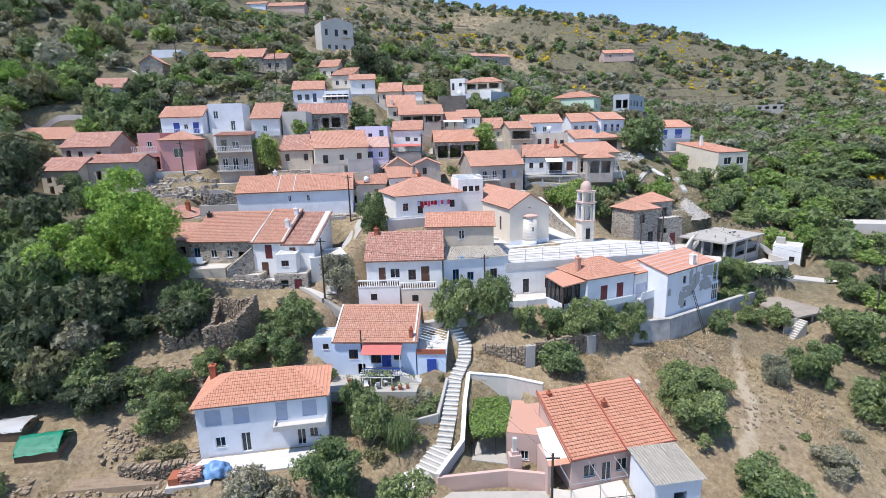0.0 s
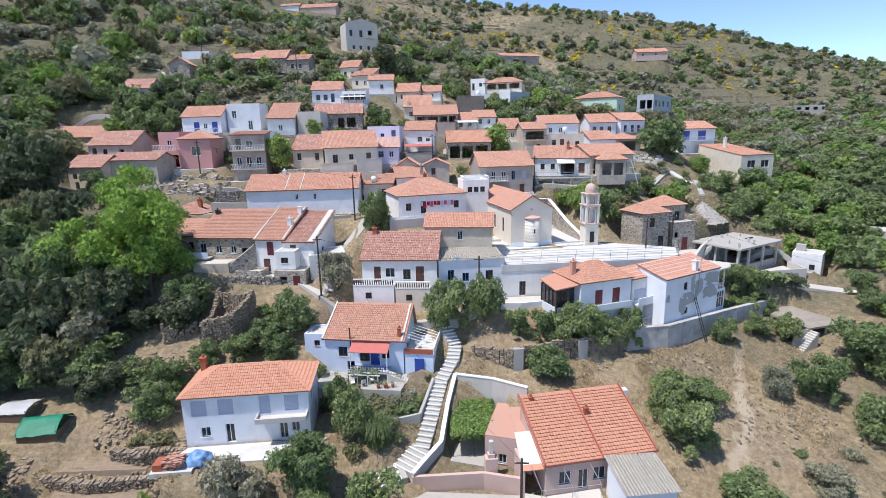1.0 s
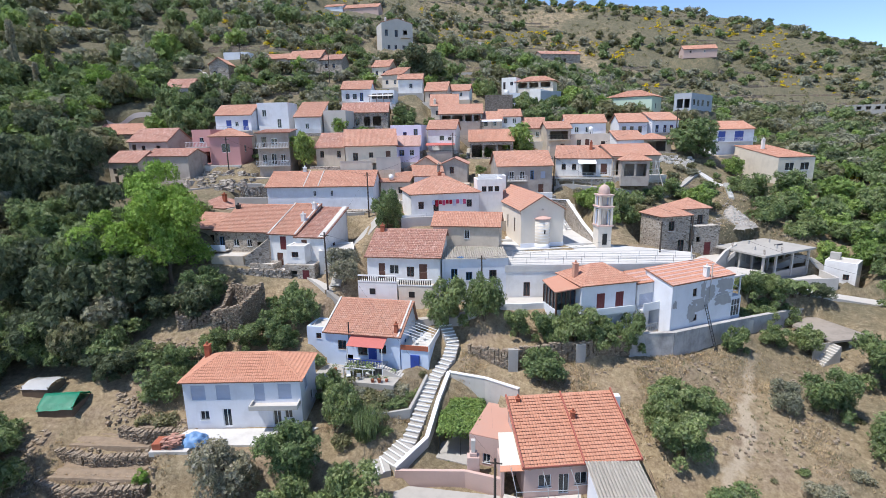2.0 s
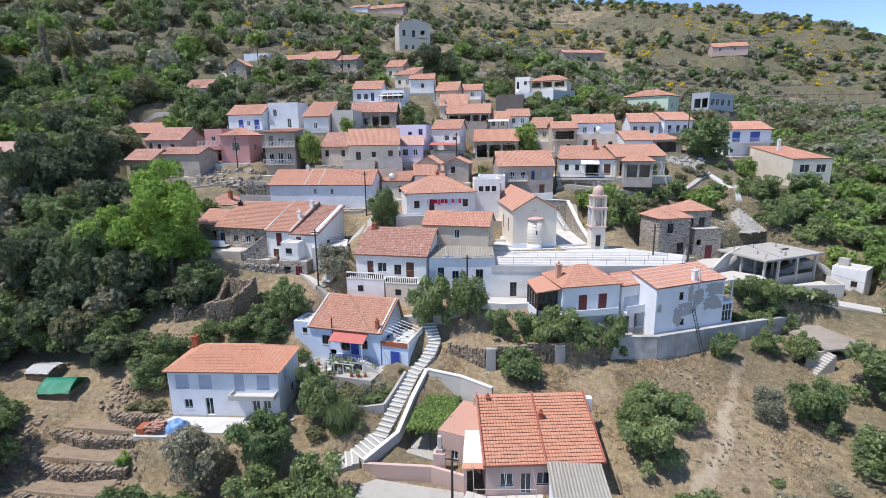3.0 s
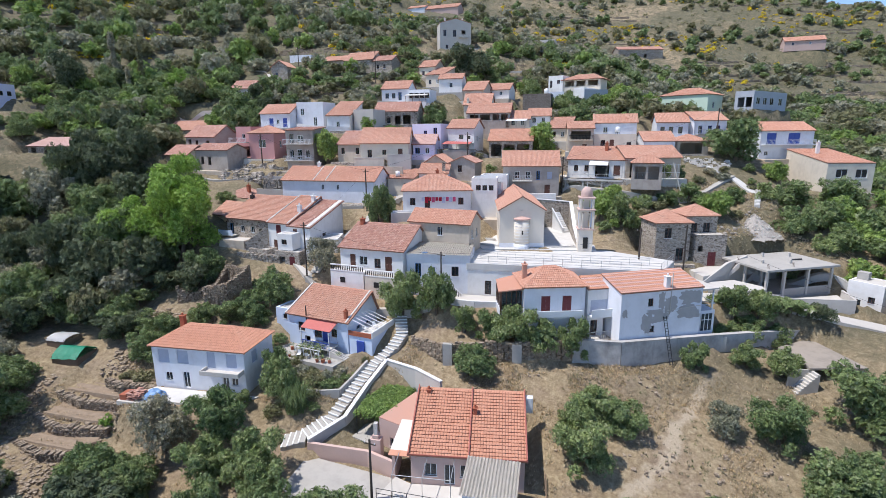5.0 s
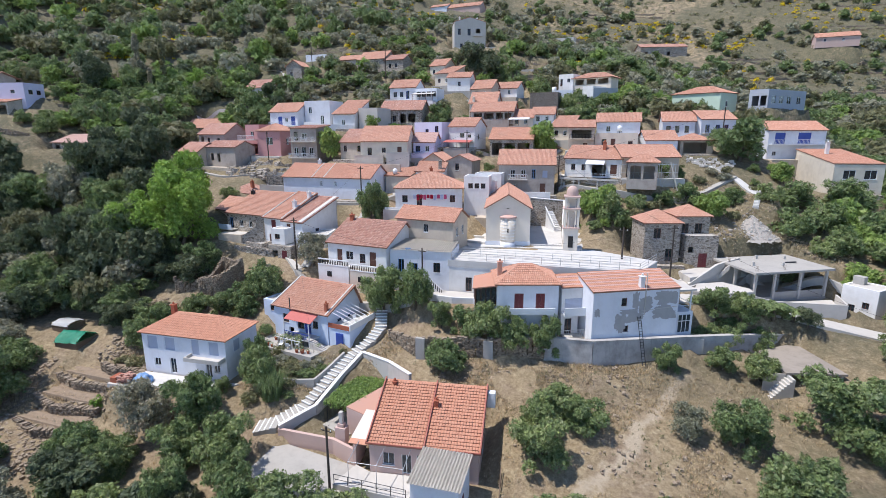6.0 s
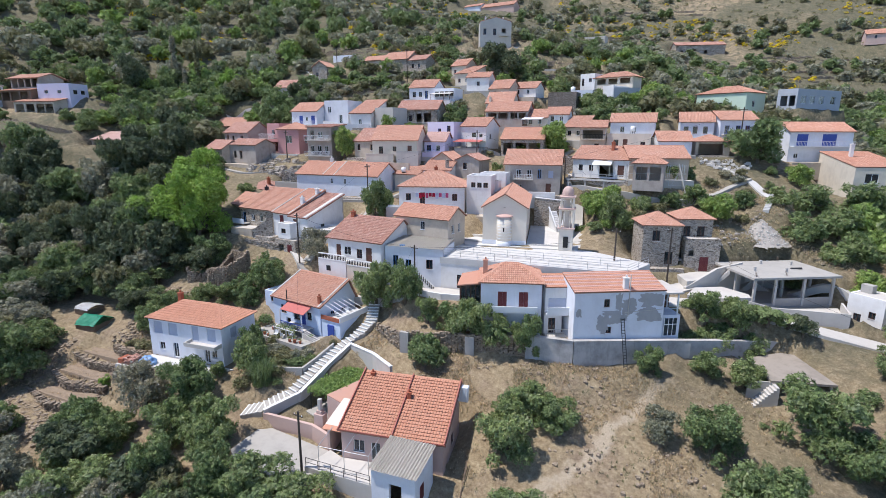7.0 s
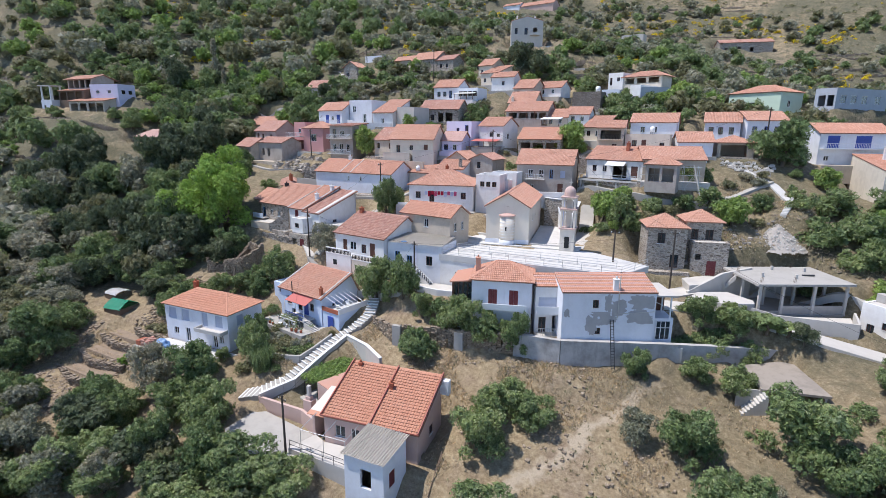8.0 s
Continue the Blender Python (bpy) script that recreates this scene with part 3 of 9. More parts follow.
for a in ((7.2, 12.2, -1.35, -1.22), (7.2, 7.33, -1.22, 0.0), (12.07, 12.2, -1.22, 0.0)):
    box(bm, a[0], a[1], a[2], a[3], 2.8, 3.15)
part("parapet", bm, PALECONC, bal)

house((-12.7, 54.5), (-3.2, 54.0), 7.0, -0.6, 3.58, "gx", 2.4, 0.82, SKYBLUE, TILE, [
    ("f", 1.6, 2.0, 1.1, 1.2, "n"), ("f", 4.2, 1.5, 1.2, 1.5, "n"), ("f", 5.5, 1.0, 1.1, 2.1, "b"), ("f", 6.9, 1.9, 0.9, 1.1, "n"),
    ("f", 2.6, 0.0, 0.9, 1.4, "o"), ("r", 2.0, 1.2, 0.9, 1.8, "c"), ("r", 4.2, 2.0, 0.8, 0.9, "c")],
    label="pale blue cottage with weathered terracotta roof, red awning and blue veranda", lines=(-0.3, 9.32), line_width=0.2, rough=0.9,
    flue=0.2, chimneys=[(9.0, 0.5, 4.0, 5.5, BRICK)])
house((11.85, 40.3), (22.2, 43.1), 7.1, -5.7, -2.55, "mono", 2.8, wall=PALEPINK, tile=NEWTILE, rough=0.2, holes=[
    ("f", 1.3, 0.9, 1.2, 1.3, "w"), ("f", 3.2, 0.05, 1.0, 2.1, "g"), ("f", 4.7, 0.9, 1.2, 1.3, "w"), ("r", 1.0, -1.2, 1.0, 1.3, "o"), ("r", 3.4, 0.9, 1.0, 1.1, "n")],
    fine=0.78, label="pink-washed single-storey house with a fresh terracotta lean-to roof", dig=3.4, flue=0.2, chimneys=[(0.9, 6.7, 4.6, 6.25, BRICK), (5.9, 4.4, 3.8, 5.7, BRICK)])

house((-10.0, 63.7), (0.0, 63.9), 9.0, 5.0, 10.9, "gx", 2.6, 0.66, WHITE, OLDTILE, [
    ("f", 1.6, 2.9, 0.9, 2.1, "d"), ("f", 3.1, 3.5, 1.3, 1.3, "w"), ("f", 5.5, 3.2, 1.0, 1.4, "n"), ("f", 7.2, 2.9, 1.1, 2.1, "d"),
    ("f", 1.9, 0.9, 0.8, 0.8, "n"), ("f", 7.3, 0.7, 0.8, 1.0, "m")],
    label="two-storey white house with an old mottled tile roof and balustraded balcony", rough=1.5, chimneys=[(0.9, 5.4, 7.6, 9.2, BRICK)])
house((-2.2, 71.0), (7.4, 70.8), 5.2, 9.2, 14.0, "gx", 1.5, 0.5, BEIGE, ORANGETILE, [("f", 4.6, 2.9, 0.8, 1.3, "w"), ("r", 1.0, 2.5, 0.8, 1.3, "w"), ("r", 3.0, 2.5, 0.7, 1.3, "w")],
      label="small beige rendered house with an orange tile roof by the chapel")
house((0.2, 64.6), (9.0, 66.4), 5.6, 4.6, 10.4, "flat", wall=COOL, parapet=0.15, holes=[("f", 1.2, 2.6, 0.9, 2.0, "c"), ("f", 3.2, 2.9, 0.9, 1.2, "c"), ("f", 6.4, 2.9, 1.0, 1.4, "n")],
      label="pale blue house with a ribbed sheet roof", name="house")
house((-7.4, 79.6), (3.2, 84.2), 9.0, 13.0, 17.4, "hip", 2.3, wall=WHITE, tile=TILE, holes=[
    ("f", 1.2, 2.0, 0.9, 1.2, "n"), ("f", 3.7, 1.4, 0.9, 2.0, "n"), ("f", 9.4, 2.0, 0.9, 1.2, "n"), ("r", 2.0, 2.0, 0.7, 1.2, "w"), ("r", 5.0, 2.0, 0.7, 1.2, "w")],
    label="white house with hipped tile roof and washing on the terrace", chimneys=[(6.0, 5.0, 5.6, 7.4, BRICK)])
house((-33.2, 80.9), (-15.0, 83.4), 8.5, 14.6, 18.45, "gx", 2.2, 0.55, COOL, ORANGETILE, [("f", 8.0, 2.2, 0.5, 1.0, "w"), ("f", 11.0, 2.2, 0.5, 1.0, "w")],
      label="long whitewashed hall with an orange tile roof", lines=(6.4, 8.9), line_width=0.13, chimneys=[(5.5, 4.6, 5.0, 6.8, WHITE)])
house((-35.7, 68.7), (-26.5, 68.3), 8.2, 8.6, 13.05, "gx", 3.0, 0.9, STONE, TILE, [
    ("f", 0.6, 1.7, 0.9, 1.9, "c"), ("f", 3.0, 2.2, 0.9, 1.1, "w"), ("f", 5.3, 2.2, 0.8, 1.1, "w"), ("f", 7.0, 1.0, 1.2, 2.0, "o")],
    label="stone cottage with terracotta roof and a small blue balcony", chimneys=[(0.4, 6.0, 5.5, 7.6, DARKMETAL)])
house((-26.4, 68.0), (-22.1, 67.7), 8.8, 8.0, 12.9, "gx", 3.3, 0.95, WHITE, TILE, [("f", 1.7, 2.6, 1.0, 2.0, "m"), ("f", 1.0, 0.2, 1.0, 1.9, "d")],
      label="narrow cream house with terracotta roof and maroon door", lines=(-0.1, 4.2), line_width=0.22, chimneys=[(3.9, 3.4, 5.6, 7.4, WHITE), (4.1, 6.8, 7.0, 8.6, WHITE)])
house((-22.0, 67.6), (-17.7, 67.3), 8.6, 7.6, 12.6, "mono", 3.0, wall=WHITE, tile=OLDTILE, holes=[("f", 0.8, 2.6, 0.9, 2.0, "d"), ("f", 0.6, 0.1, 0.9, 2.0, "m"), ("r", 3.0, 2.4, 0.9, 1.2, "n")],
      label="narrow white house with a tiled lean-to roof and white verges", lines=(3.65,), line_width=0.75)

# the long house with the cement-patched wall, and the veranda house beside it
house((18.1, 59.8), (24.9, 62.9), 6.0, 2.2, 8.85, "hip", 1.7, wall=COOL, tile=ORANGETILE, holes=[
    ("f", 2.1, 3.6, 1.1, 1.9, "m"), ("f", 4.7, 3.6, 1.1, 1.9, "m"), ("f", 2.1, 0.9, 1.1, 1.3, "m"), ("l", 1.5, 3.2, 3.0, 2.2, "o")],
    label="pale blue house with orange hipped roof, maroon shutters and white balcony", dig=2.4, chimneys=[(0.5, 2.6, 6.8, 8.8, ORANGETILE)])
patched = house((29.1, 62.4), (38.2, 68.7), 4.4, 2.0, 8.45, "mono", 1.05, wall=COOL, tile=NEWTILE, band=PALETILE, rough=0.2, ov=0.12, holes=[
    ("f", 3.6, 4.6, 0.7, 1.0, "n"), ("f", 4.0, 1.3, 0.7, 0.8, "n"), ("r", 0.5, 3.3, 2.6, 1.9, "o"), ("r", 0.5, 0.6, 2.4, 1.9, "w")],
    label="long two-storey pale blue house with cement patches and banded tile roof", dig=2.6, chimneys=[(6.3, 0.5, 6.4, 8.0, WHITE)])
house((25.2, 63.4), (28.6, 65.6), 2.4, 2.2, 8.2, "mono", 0.9, wall=WHITE, tile=NEWTILE, band=PALETILE, ov=0.05, rough=0.2, holes=[("f", 0.5, 0.1, 0.9, 2.0, "n"), ("f", 2.2, 0.1, 1.2, 2.2, "o"), ("f", 0.4, 3.2, 3.2, 1.5, "s")],
      label="narrow white link house with shuttered balcony between two houses")

# the chapel
chapel = house((10.4, 76.5), (16.8, 78.6), 17.5, 9.8, 15.5, "gy", 2.0, wall=PALECREAM, tile=TILE, holes=[("f", 3.15, 5.6, 0.4, 1.0, "o"), ("r", 4, 3.0, 0.5, 1.2, "w"), ("r", 9, 3.0, 0.5, 1.2, "w"), ("l", 13.6, 1.8, 0.7, 2.2, "n"), ("l", 9.6, 1.8, 0.7, 2.2, "n"), ("l", 4.6, 0.1, 1.2, 2.4, "d")],
               label="cream stone chapel with gabled orange tile roof and rounded apse", name="chapel", rough=0.3, group="")

# houses of the upper village
house((-30.3, 96.0), (-24.4, 96.0), 8, 21.2, 24.7, "gx", 2.6, wall=BEIGE, tile=OLDTILE, holes=row("f", (0.8, 4.3), 1.5, 0.8, 1.3, "n"), label="beige rendered house with faded tile roof")
house((-23.1, 93.0), (-13.9, 96.0), 9, 19.6, 25.0, "gx", 2.9, wall=CREAM, tile=TILE, holes=[("f", 1.4, 2.6, 0.9, 1.5, "n"), ("f", 4.4, 2.6, 0.8, 1.5, "n"), ("f", 7.6, 2.4, 0.9, 1.9, "d"), ("f", 4.4, 0.2, 0.8, 1.0, "n")], label="cream two-storey house with wide tile roof")
house((-15.2, 101.0), (-10.7, 102.0), 6, 21.6, 24.7, "gx", 1.8, wall=LILAC, tile=PALETILE, holes=[("f", 0.5, 1.1, 1.0, 1.2, "B"), ("f", 2.6, 1.1, 0.9, 1.2, "w")], label="lilac house with a pink-edged roof")
house((-18.0, 107.0), (-11.3, 107.0), 6, 23.6, 28.5, "flat", wall=LILAC, holes=[("f", 2.7, 2.6, 0.8, 1.2, "B"), ("f", 5.0, 0.4, 0.9, 4.0, "B")], label="pale lilac flat-roofed house with blue shutters")
house((-10.4, 109.0), (-4.4, 109.0), 7, 23.6, 27.9, "gx", 1.8, wall=WHITE, tile=TILE, holes=[("f", 2.6, 1.2, 1.0, 1.7, "n"), ("f", 4.4, 1.5, 0.8, 1.1, "n"), ("r", 2, 1.5, 0.8, 1.1, "n")], label="white house with terracotta roof and two dark windows")
house((-1.6, 111.0), (7.7, 112.0), 7, 21.4, 25.2, "gx", 2.3, wall=STONE, tile=ORANGETILE, holes=[("f", 0.5, 0.4, 2.2, 2.6, "o"), ("f", 3.2, 0.4, 2.4, 2.6, "o"), ("f", 6.1, 0.4, 2.6, 2.6, "o")], label="old house with an orange tile roof over a dark open veranda")
house((5.5, 96.5), (15.6, 99.0), 8.5, 15.3, 20.8, "gx", 2.5, wall=GREYW, tile=TILE, holes=[("f", 2.2, 3.1, 0.9, 1.4, "w"), ("f", 4.2, 3.1, 0.9, 1.4, "w"), ("f", 6.2, 2.9, 0.7, 1.7, "c"), ("f", 8.2, 3.1, 0.9, 1.3, "s"), ("f", 2.5, 0.4, 0.8, 1.3, "w"), ("f", 7.8, 0.1, 1.0, 1.9, "d")], label="tall grey-rendered house with terracotta roof")
house((16.4, 104.2), (27.1, 103.0), 9, 18.4, 21.8, "gx", 2.2, wall=WHITE, tile=TILE, holes=[("f", 1.2, 1.2, 0.8, 1.1, "n"), ("f", 3.2, 1.2, 0.8, 1.1, "n"), ("f", 5.2, 0.2, 2.6, 2.2, "o"), ("f", 8.6, 0.4, 1.2, 2.0, "d")], label="long house with tile roof and scaffolded terrace", chimneys=[(6.6, 3.0, 4.0, 6.4, BRICK)])
house((27.1, 102.7), (36.5, 107.0), 8.5, 18.5, 22.2, "gx", 2.0, wall=BEIGE, tile=TILE, holes=[("f", 0.8, 0.1, 4.0, 2.6, "o"), ("f", 6.5, 1.0, 0.9, 1.3, "n")], label="long house with tile roof over an open veranda")
house((-9.8, 120.5), (0.1, 122.0), 8, 26.6, 31.4, "gx", 2.2, wall=GREYW, tile=TILE, holes=[("f", 0.6, 2.4, 2.0, 2.0, "o"), ("f", 3.0, 2.4, 2.4, 2.0, "o"), ("f", 6.0, 2.4, 1.6, 2.0, "o"), ("f", 8.0, 2.4, 1.6, 2.0, "o"), ("f", 1.0, 0.1, 1.8, 1.8, "o"), ("f", 6.4, 0.1, 1.2, 1.8, "d")], label="house with broad tile roof over a dark wooden balcony")
house((-13.3, 128.0), (-6.6, 129.0), 8, 30.5, 33.7, "gx", 2.8, wall=CREAM, tile=TILE, label="house with terracotta roof among the upper lanes", fine=1.2, chimneys=[(1.0, 0.5, 2.6, 4.6, CREAM)])
house((-31.6, 115.0), (-21.3, 117.0), 7, 28.4, 32.0, "gx", 2.2, wall=STONE, tile=OLDTILE, holes=[("f", 0.5, 0.5, 1.5, 2.1, "o"), ("f", 3.0, 0.8, 0.9, 1.4, "n"), ("f", 5.0, 0.4, 1.4, 2.2, "o"), ("f", 7.0, 0.6, 1.9, 2.1, "o")], label="brown-grey house with a sagging dark tile roof", fine=1.2, rough=1.3)
house((-38.6, 105.0), (-33.2, 106.0), 9, 27.6, 30.9, "mono", 3.4, wall=WHITE, tile=TILE, holes=[("f", 2.2, 0.8, 0.8, 1.2, "w")], label="white cottage with a long single-pitch tile roof", fine=1.2)
house((-33.1, 107.6), (-28.2, 108.0), 7, 27.6, 31.9, "flat", wall=PALECONC, holes=(), label="pale grey flat-roofed block with bare front wall")
house((-47.6, 106.0), (-40.9, 107.0), 7, 28.4, 33.8, "flat", wall=COOL, holes=[("f", 1.0, 2.8, 0.9, 1.5, "w"), ("f", 4.2, 0.3, 0.9, 2.0, "w")], label="white two-storey flat-roofed house with an outer stair")
house((-55.9, 103.0), (-47.8, 103.4), 7, 27.9, 31.6, "gx", 2.1, wall=COOL, tile=TILE, holes=[("f", 2.4, 0.5, 1.2, 2.1, "b"), ("f", 6.2, 0.5, 1.2, 2.1, "b"), ("f", 4.4, 1.3, 0.8, 1.0, "w")], label="white house with bright blue doors and tile roof", fine=1.1)
house((-51.9, 94.0), (-46.0, 95.0), 7, 21.6, 27.1, "hip", 1.5, wall=PINK, tile=TILE, holes=[("f", 2.3, 2.4, 1.7, 1.7, "w"), ("r", 2.5, 2.4, 1.0, 1.4, "w")], label="pink house with hipped tile roof and white-framed window", fine=1.1)
house((-56.3, 95.0), (-52.1, 95.0), 6, 21.8, 28.2, "flat", wall=PINK, holes=[("f", 0.4, 0.1, 3.2, 2.3, "o"), ("f", 1.6, 4.2, 0.9, 1.0, "w")], label="pink flat-roofed annexe over an open store")
house((-40.4, 92.0), (-34.6, 93.4), 7, 19.4, 27.6, "mono", 0.6, wall=GREYW, tile=OLDTILE, holes=[("f", 0.8, 5.6, 0.9, 1.9, "n"), ("f", 2.6, 6.0, 1.2, 1.2, "w"), ("f", 0.7, 2.6, 0.9, 1.6, "w"), ("f", 2.4, 2.2, 1.0, 2.1, "w"), ("f", 4.2, 2.6, 0.9, 1.6, "w")], label="tall narrow rendered house with two stacked balconies", fine=1.1)
house((-69.4, 93.0), (-59.8, 92.0), 7, 23.3, 26.4, "gx", 2.4, wall=GREYW, tile=OLDTILE, holes=[("f", 0.8, 0.9, 1.0, 1.6, "o"), ("f", 3.2, 1.0, 0.9, 1.3, "n"), ("f", 6.8, 0.2, 1.0, 2.0, "o")], label="decaying house with patched tile roof", fine=1.1, rough=1.5)
house((-69.3, 87.0), (-62.0, 86.0), 6, 18.2, 22.6, "gx", 1.9, wall=BEIGE, tile=OLDTILE, holes=[("f", 1.0, 2.2, 0.9, 1.0, "o"), ("f", 5.0, 2.2, 0.9, 1.0, "o"), ("f", 1.2, 0.1, 0.9, 1.6, "o")], label="abandoned rendered house with empty windows", fine=1.1, rough=1.5)
house((-61.7, 88.0), (-52.8, 88.0), 6, 19.4, 23.6, "gx", 1.2, wall=GREYW, tile=OLDTILE, holes=[("f", 1.4, 1.2, 0.9, 1.6, "o"), ("f", 3.4, 1.0, 0.9, 1.8, "o")], label="abandoned grey house with low tile roof", fine=1.1, rough=1.5)
house((-85.0, 102.0), (-74.4, 103.2), 7, 25.0, 28.0, "gx", 2.2, wall=STONE, tile=TILE, label="stone outhouse with a tile roof among trees", fine=1.3, rough=1.5)
house((-97.0, 75.4), (-82.6, 76.0), 5, 22.4, 24.6, "mono", 1.7, wall=STONE, tile=PALETILE, holes=row("f", (1.0, 5.0, 9.0), 0.4, 1.6, 1.4, "o"), label="long low shed with a faded pink tile roof", fine=1.3, name="shed", group="")
house((-74.3, 131.0), (-69.3, 132.0), 6.5, 42.0, 46.0, "gy", 1.7, wall=STONE, tile=TILE, holes=[("f", 1.2, 1.2, 0.9, 1.2, "n"), ("r", 2, 1.2, 0.9, 1.2, "n")], label="small stone house with a gabled tile roof", fine=1.3)
house((-79.6, 147.0), (-72.0, 148.0), 5, 48.7, 51.4, "flat", wall=COOL, parapet=0.1, label="pale shed with a flat metal roof")
house((-79.8, 120.0), (-73.5, 121.0), 7, 33.4, 39.3, "gx", 2.3, wall=PALECONC, tile=OLDTILE, holes=[("f", 0.8, 3.4, 1.4, 1.6, "o"), ("f", 3.6, 3.4, 1.4, 1.6, "o"), ("f", 2.2, 0.4, 1.2, 1.8, "o")], label="two-storey bare rendered house with balcony", fine=1.3)
house((-0.4, 122.0), (4.6, 123.0), 7, 27.6, 29.9, "gx", 1.9, wall=CREAM, tile=TILE, label="low house with tile roof", fine=1.2)
house((4.1, 124.2), (9.0, 125.0), 7, 28.2, 30.6, "gx", 1.7, wall=WHITE, tile=TILE, label="white house end with tile roof", fine=1.2)
house((9.6, 120.0), (14.2, 120.0), 7, 25.0, 27.7, "mono", 2.4, wall=CREAM, tile=TILE, label="house with single-pitch tile roof", fine=1.2)
house((14.8, 114.0), (19.9, 115.0), 7, 23.0, 27.6, "gx", 1.4, wall=BEIGE, tile=TILE, holes=[("f", 0.6, 2.4, 4.0, 1.7, "o"), ("f", 3.0, 0.4, 0.9, 1.0, "n")], label="beige two-storey house with a deep loggia")
house((19.2, 122.0), (28.1, 123.0), 7, 25.8, 28.8, "gx", 1.8, wall=COOL, tile=TILE, holes=row("f", (2.0, 4.4), 0.9, 0.9, 1.2, "w"), label="white house with tile roof and two windows", fine=1.2)
house((19.9, 116.0), (28.3, 117.0), 5, 23.0, 26.3, "flat", wall=CREAM, parapet=0.1, holes=[("f", 1.4, 1.0, 0.9, 1.2, "n"), ("f", 3.2, 0.4, 0.9, 1.9, "d"), ("f", 6.6, 0.8, 0.9, 1.0, "n")], label="cream flat-roofed house with dark windows")
house((29.9, 117.0), (35.8, 119.0), 7, 22.4, 25.0, "gx", 1.8, wall=COOL, tile=TILE, holes=row("f", (1.2, 3.6), 0.8, 0.8, 1.0, "n"), label="small white house with tile roof", fine=1.2)
house((36.3, 121.0), (42.4, 123.0), 6, 22.2, 24.9, "hip", 1.2, wall=BEIGE, tile=TILE, holes=[("f", 0.6, 0.1, 4.6, 2.2, "o")], label="low building with tile roof over an open front", fine=1.2)
house((32.2, 131.0), (38.8, 132.0), 7, 25.4, 28.9, "gx", 2.0, wall=COOL, tile=TILE, holes=row("f", (0.8, 2.6, 4.6), 1.0, 0.9, 1.5, "n"), label="white house with tile roof and dark shutters", fine=1.2)
house((40.0, 132.0), (46.9, 136.0), 7, 25.2, 29.3, "gx", 1.8, wall=COOL, tile=TILE, holes=row("f", (1.0, 3.4, 5.4), 1.2, 1.0, 1.7, "B"), label="pale blue house with tile roof and blue doors", fine=1.2)
house((52.4, 127.2), (63.2, 133.4), 7, 21.2, 26.9, "gx", 1.7, wall=COOL, tile=ORANGETILE, holes=[("f", 1.4, 3.0, 2.2, 2.2, "b"), ("f", 6.4, 3.0, 2.8, 2.2, "b"), ("f", 1.2, 0.6, 0.9, 0.9, "w"), ("r", 2.0, 3.0, 1.4, 1.8, "b")], label="white house with royal blue doors and orange tile roof", fine=1.2)
house((61.5, 115.2), (69.3, 117.4), 14, 15.8, 21.0, "mono", 2.0, wall=CREAM, tile=ORANGETILE, ov=0.05, holes=[("f", 1.6, 2.6, 2.0, 1.6, "w"), ("f", 5.0, 2.6, 2.0, 1.6, "w")], label="cream house with orange roof and tall white chimney", fine=1.1, chimneys=[(3.0, 9.0, 6.2, 8.8, WHITE)])
house((32.8, 160.6), (44.2, 154.6), 9, 31.0, 36.2, "hip", 1.8, wall=GREENW, tile=ORANGETILE, holes=[("f", 1.6, 1.8, 1.2, 1.6, "w"), ("f", 5.0, 0.6, 2.0, 2.4, "w"), ("r", 3, 1.8, 1.2, 1.5, "w")], label="pale green house with hipped orange roof", fine=1.4)
house((54.6, 155.2), (65.0, 171.5), 4.6, 32.4, 36.4, "flat", wall=SHADEBLUE, holes=row("f", (1.6, 5.4, 9.4, 14.6), 1.0, 2.2, 1.8, "w") + [("l", 0.8, 0.4, 1.6, 2.4, "o"), ("l", 2.8, 0.4, 1.4, 2.4, "o")], label="flat-roofed house in shade-blue grey with slab eaves and dark verandas")
house((-67.7, 148.0), (-59.3, 148.0), 6, 46.0, 49.2, "gx", 1.6, wall=BEIGE, tile=TILE, holes=[("f", 5.6, 0.8, 0.7, 1.2, "n")], label="old farmhouse wing with tile roof", fine=1.3)
house((-59.2, 147.0), (-49.4, 147.0), 8, 43.6, 48.8, "gx", 2.6, wall=STONE, tile=TILE, holes=row("f", (2.0, 4.0, 6.6), 3.0, 0.9, 1.5, "n"), label="old stone farmhouse with tile roof", fine=1.3)
house((-49.3, 147.0), (-42.8, 147.0), 6, 44.3, 48.2, "gx", 1.6, wall=STONE, tile=OLDTILE, holes=row("f", (1.4, 3.6), 1.6, 0.8, 1.2, "n"), label="old stone farmhouse end with tile roof", fine=1.3)
house((-33.9, 147.4), (-28.8, 147.0), 7, 42.6, 45.7, "gx", 2.1, wall=CREAM, tile=TILE, label="cream cottage with tile roof", fine=1.3)
house((-29.3, 141.2), (-23.8, 140.8), 8, 39.4, 42.7, "mono", 2.6, wall=CREAM, tile=TILE, label="cottage with a long single-pitch roof", fine=1.3)
house((-24.0, 138.0), (-17.6, 139.0), 6, 37.6, 41.2, "gx", 1.5, wall=WHITE, tile=TILE, holes=row("f", (3.0,), 1.4, 0.8, 1.1, "n"), label="white house with low tile roof", fine=1.3)
house((-36.0, 127.2), (-28.8, 128.2), 8, 34.6, 38.2, "gx", 2.2, wall=COOL, tile=TILE, holes=[("f", 1.0, 1.2, 1.0, 1.3, "n"), ("f", 2.8, 1.2, 1.0, 1.3, "n"), ("f", 4.6, 0.7, 0.9, 2.0, "B")], label="white house with tile roof and dark blue windows", fine=1.2)
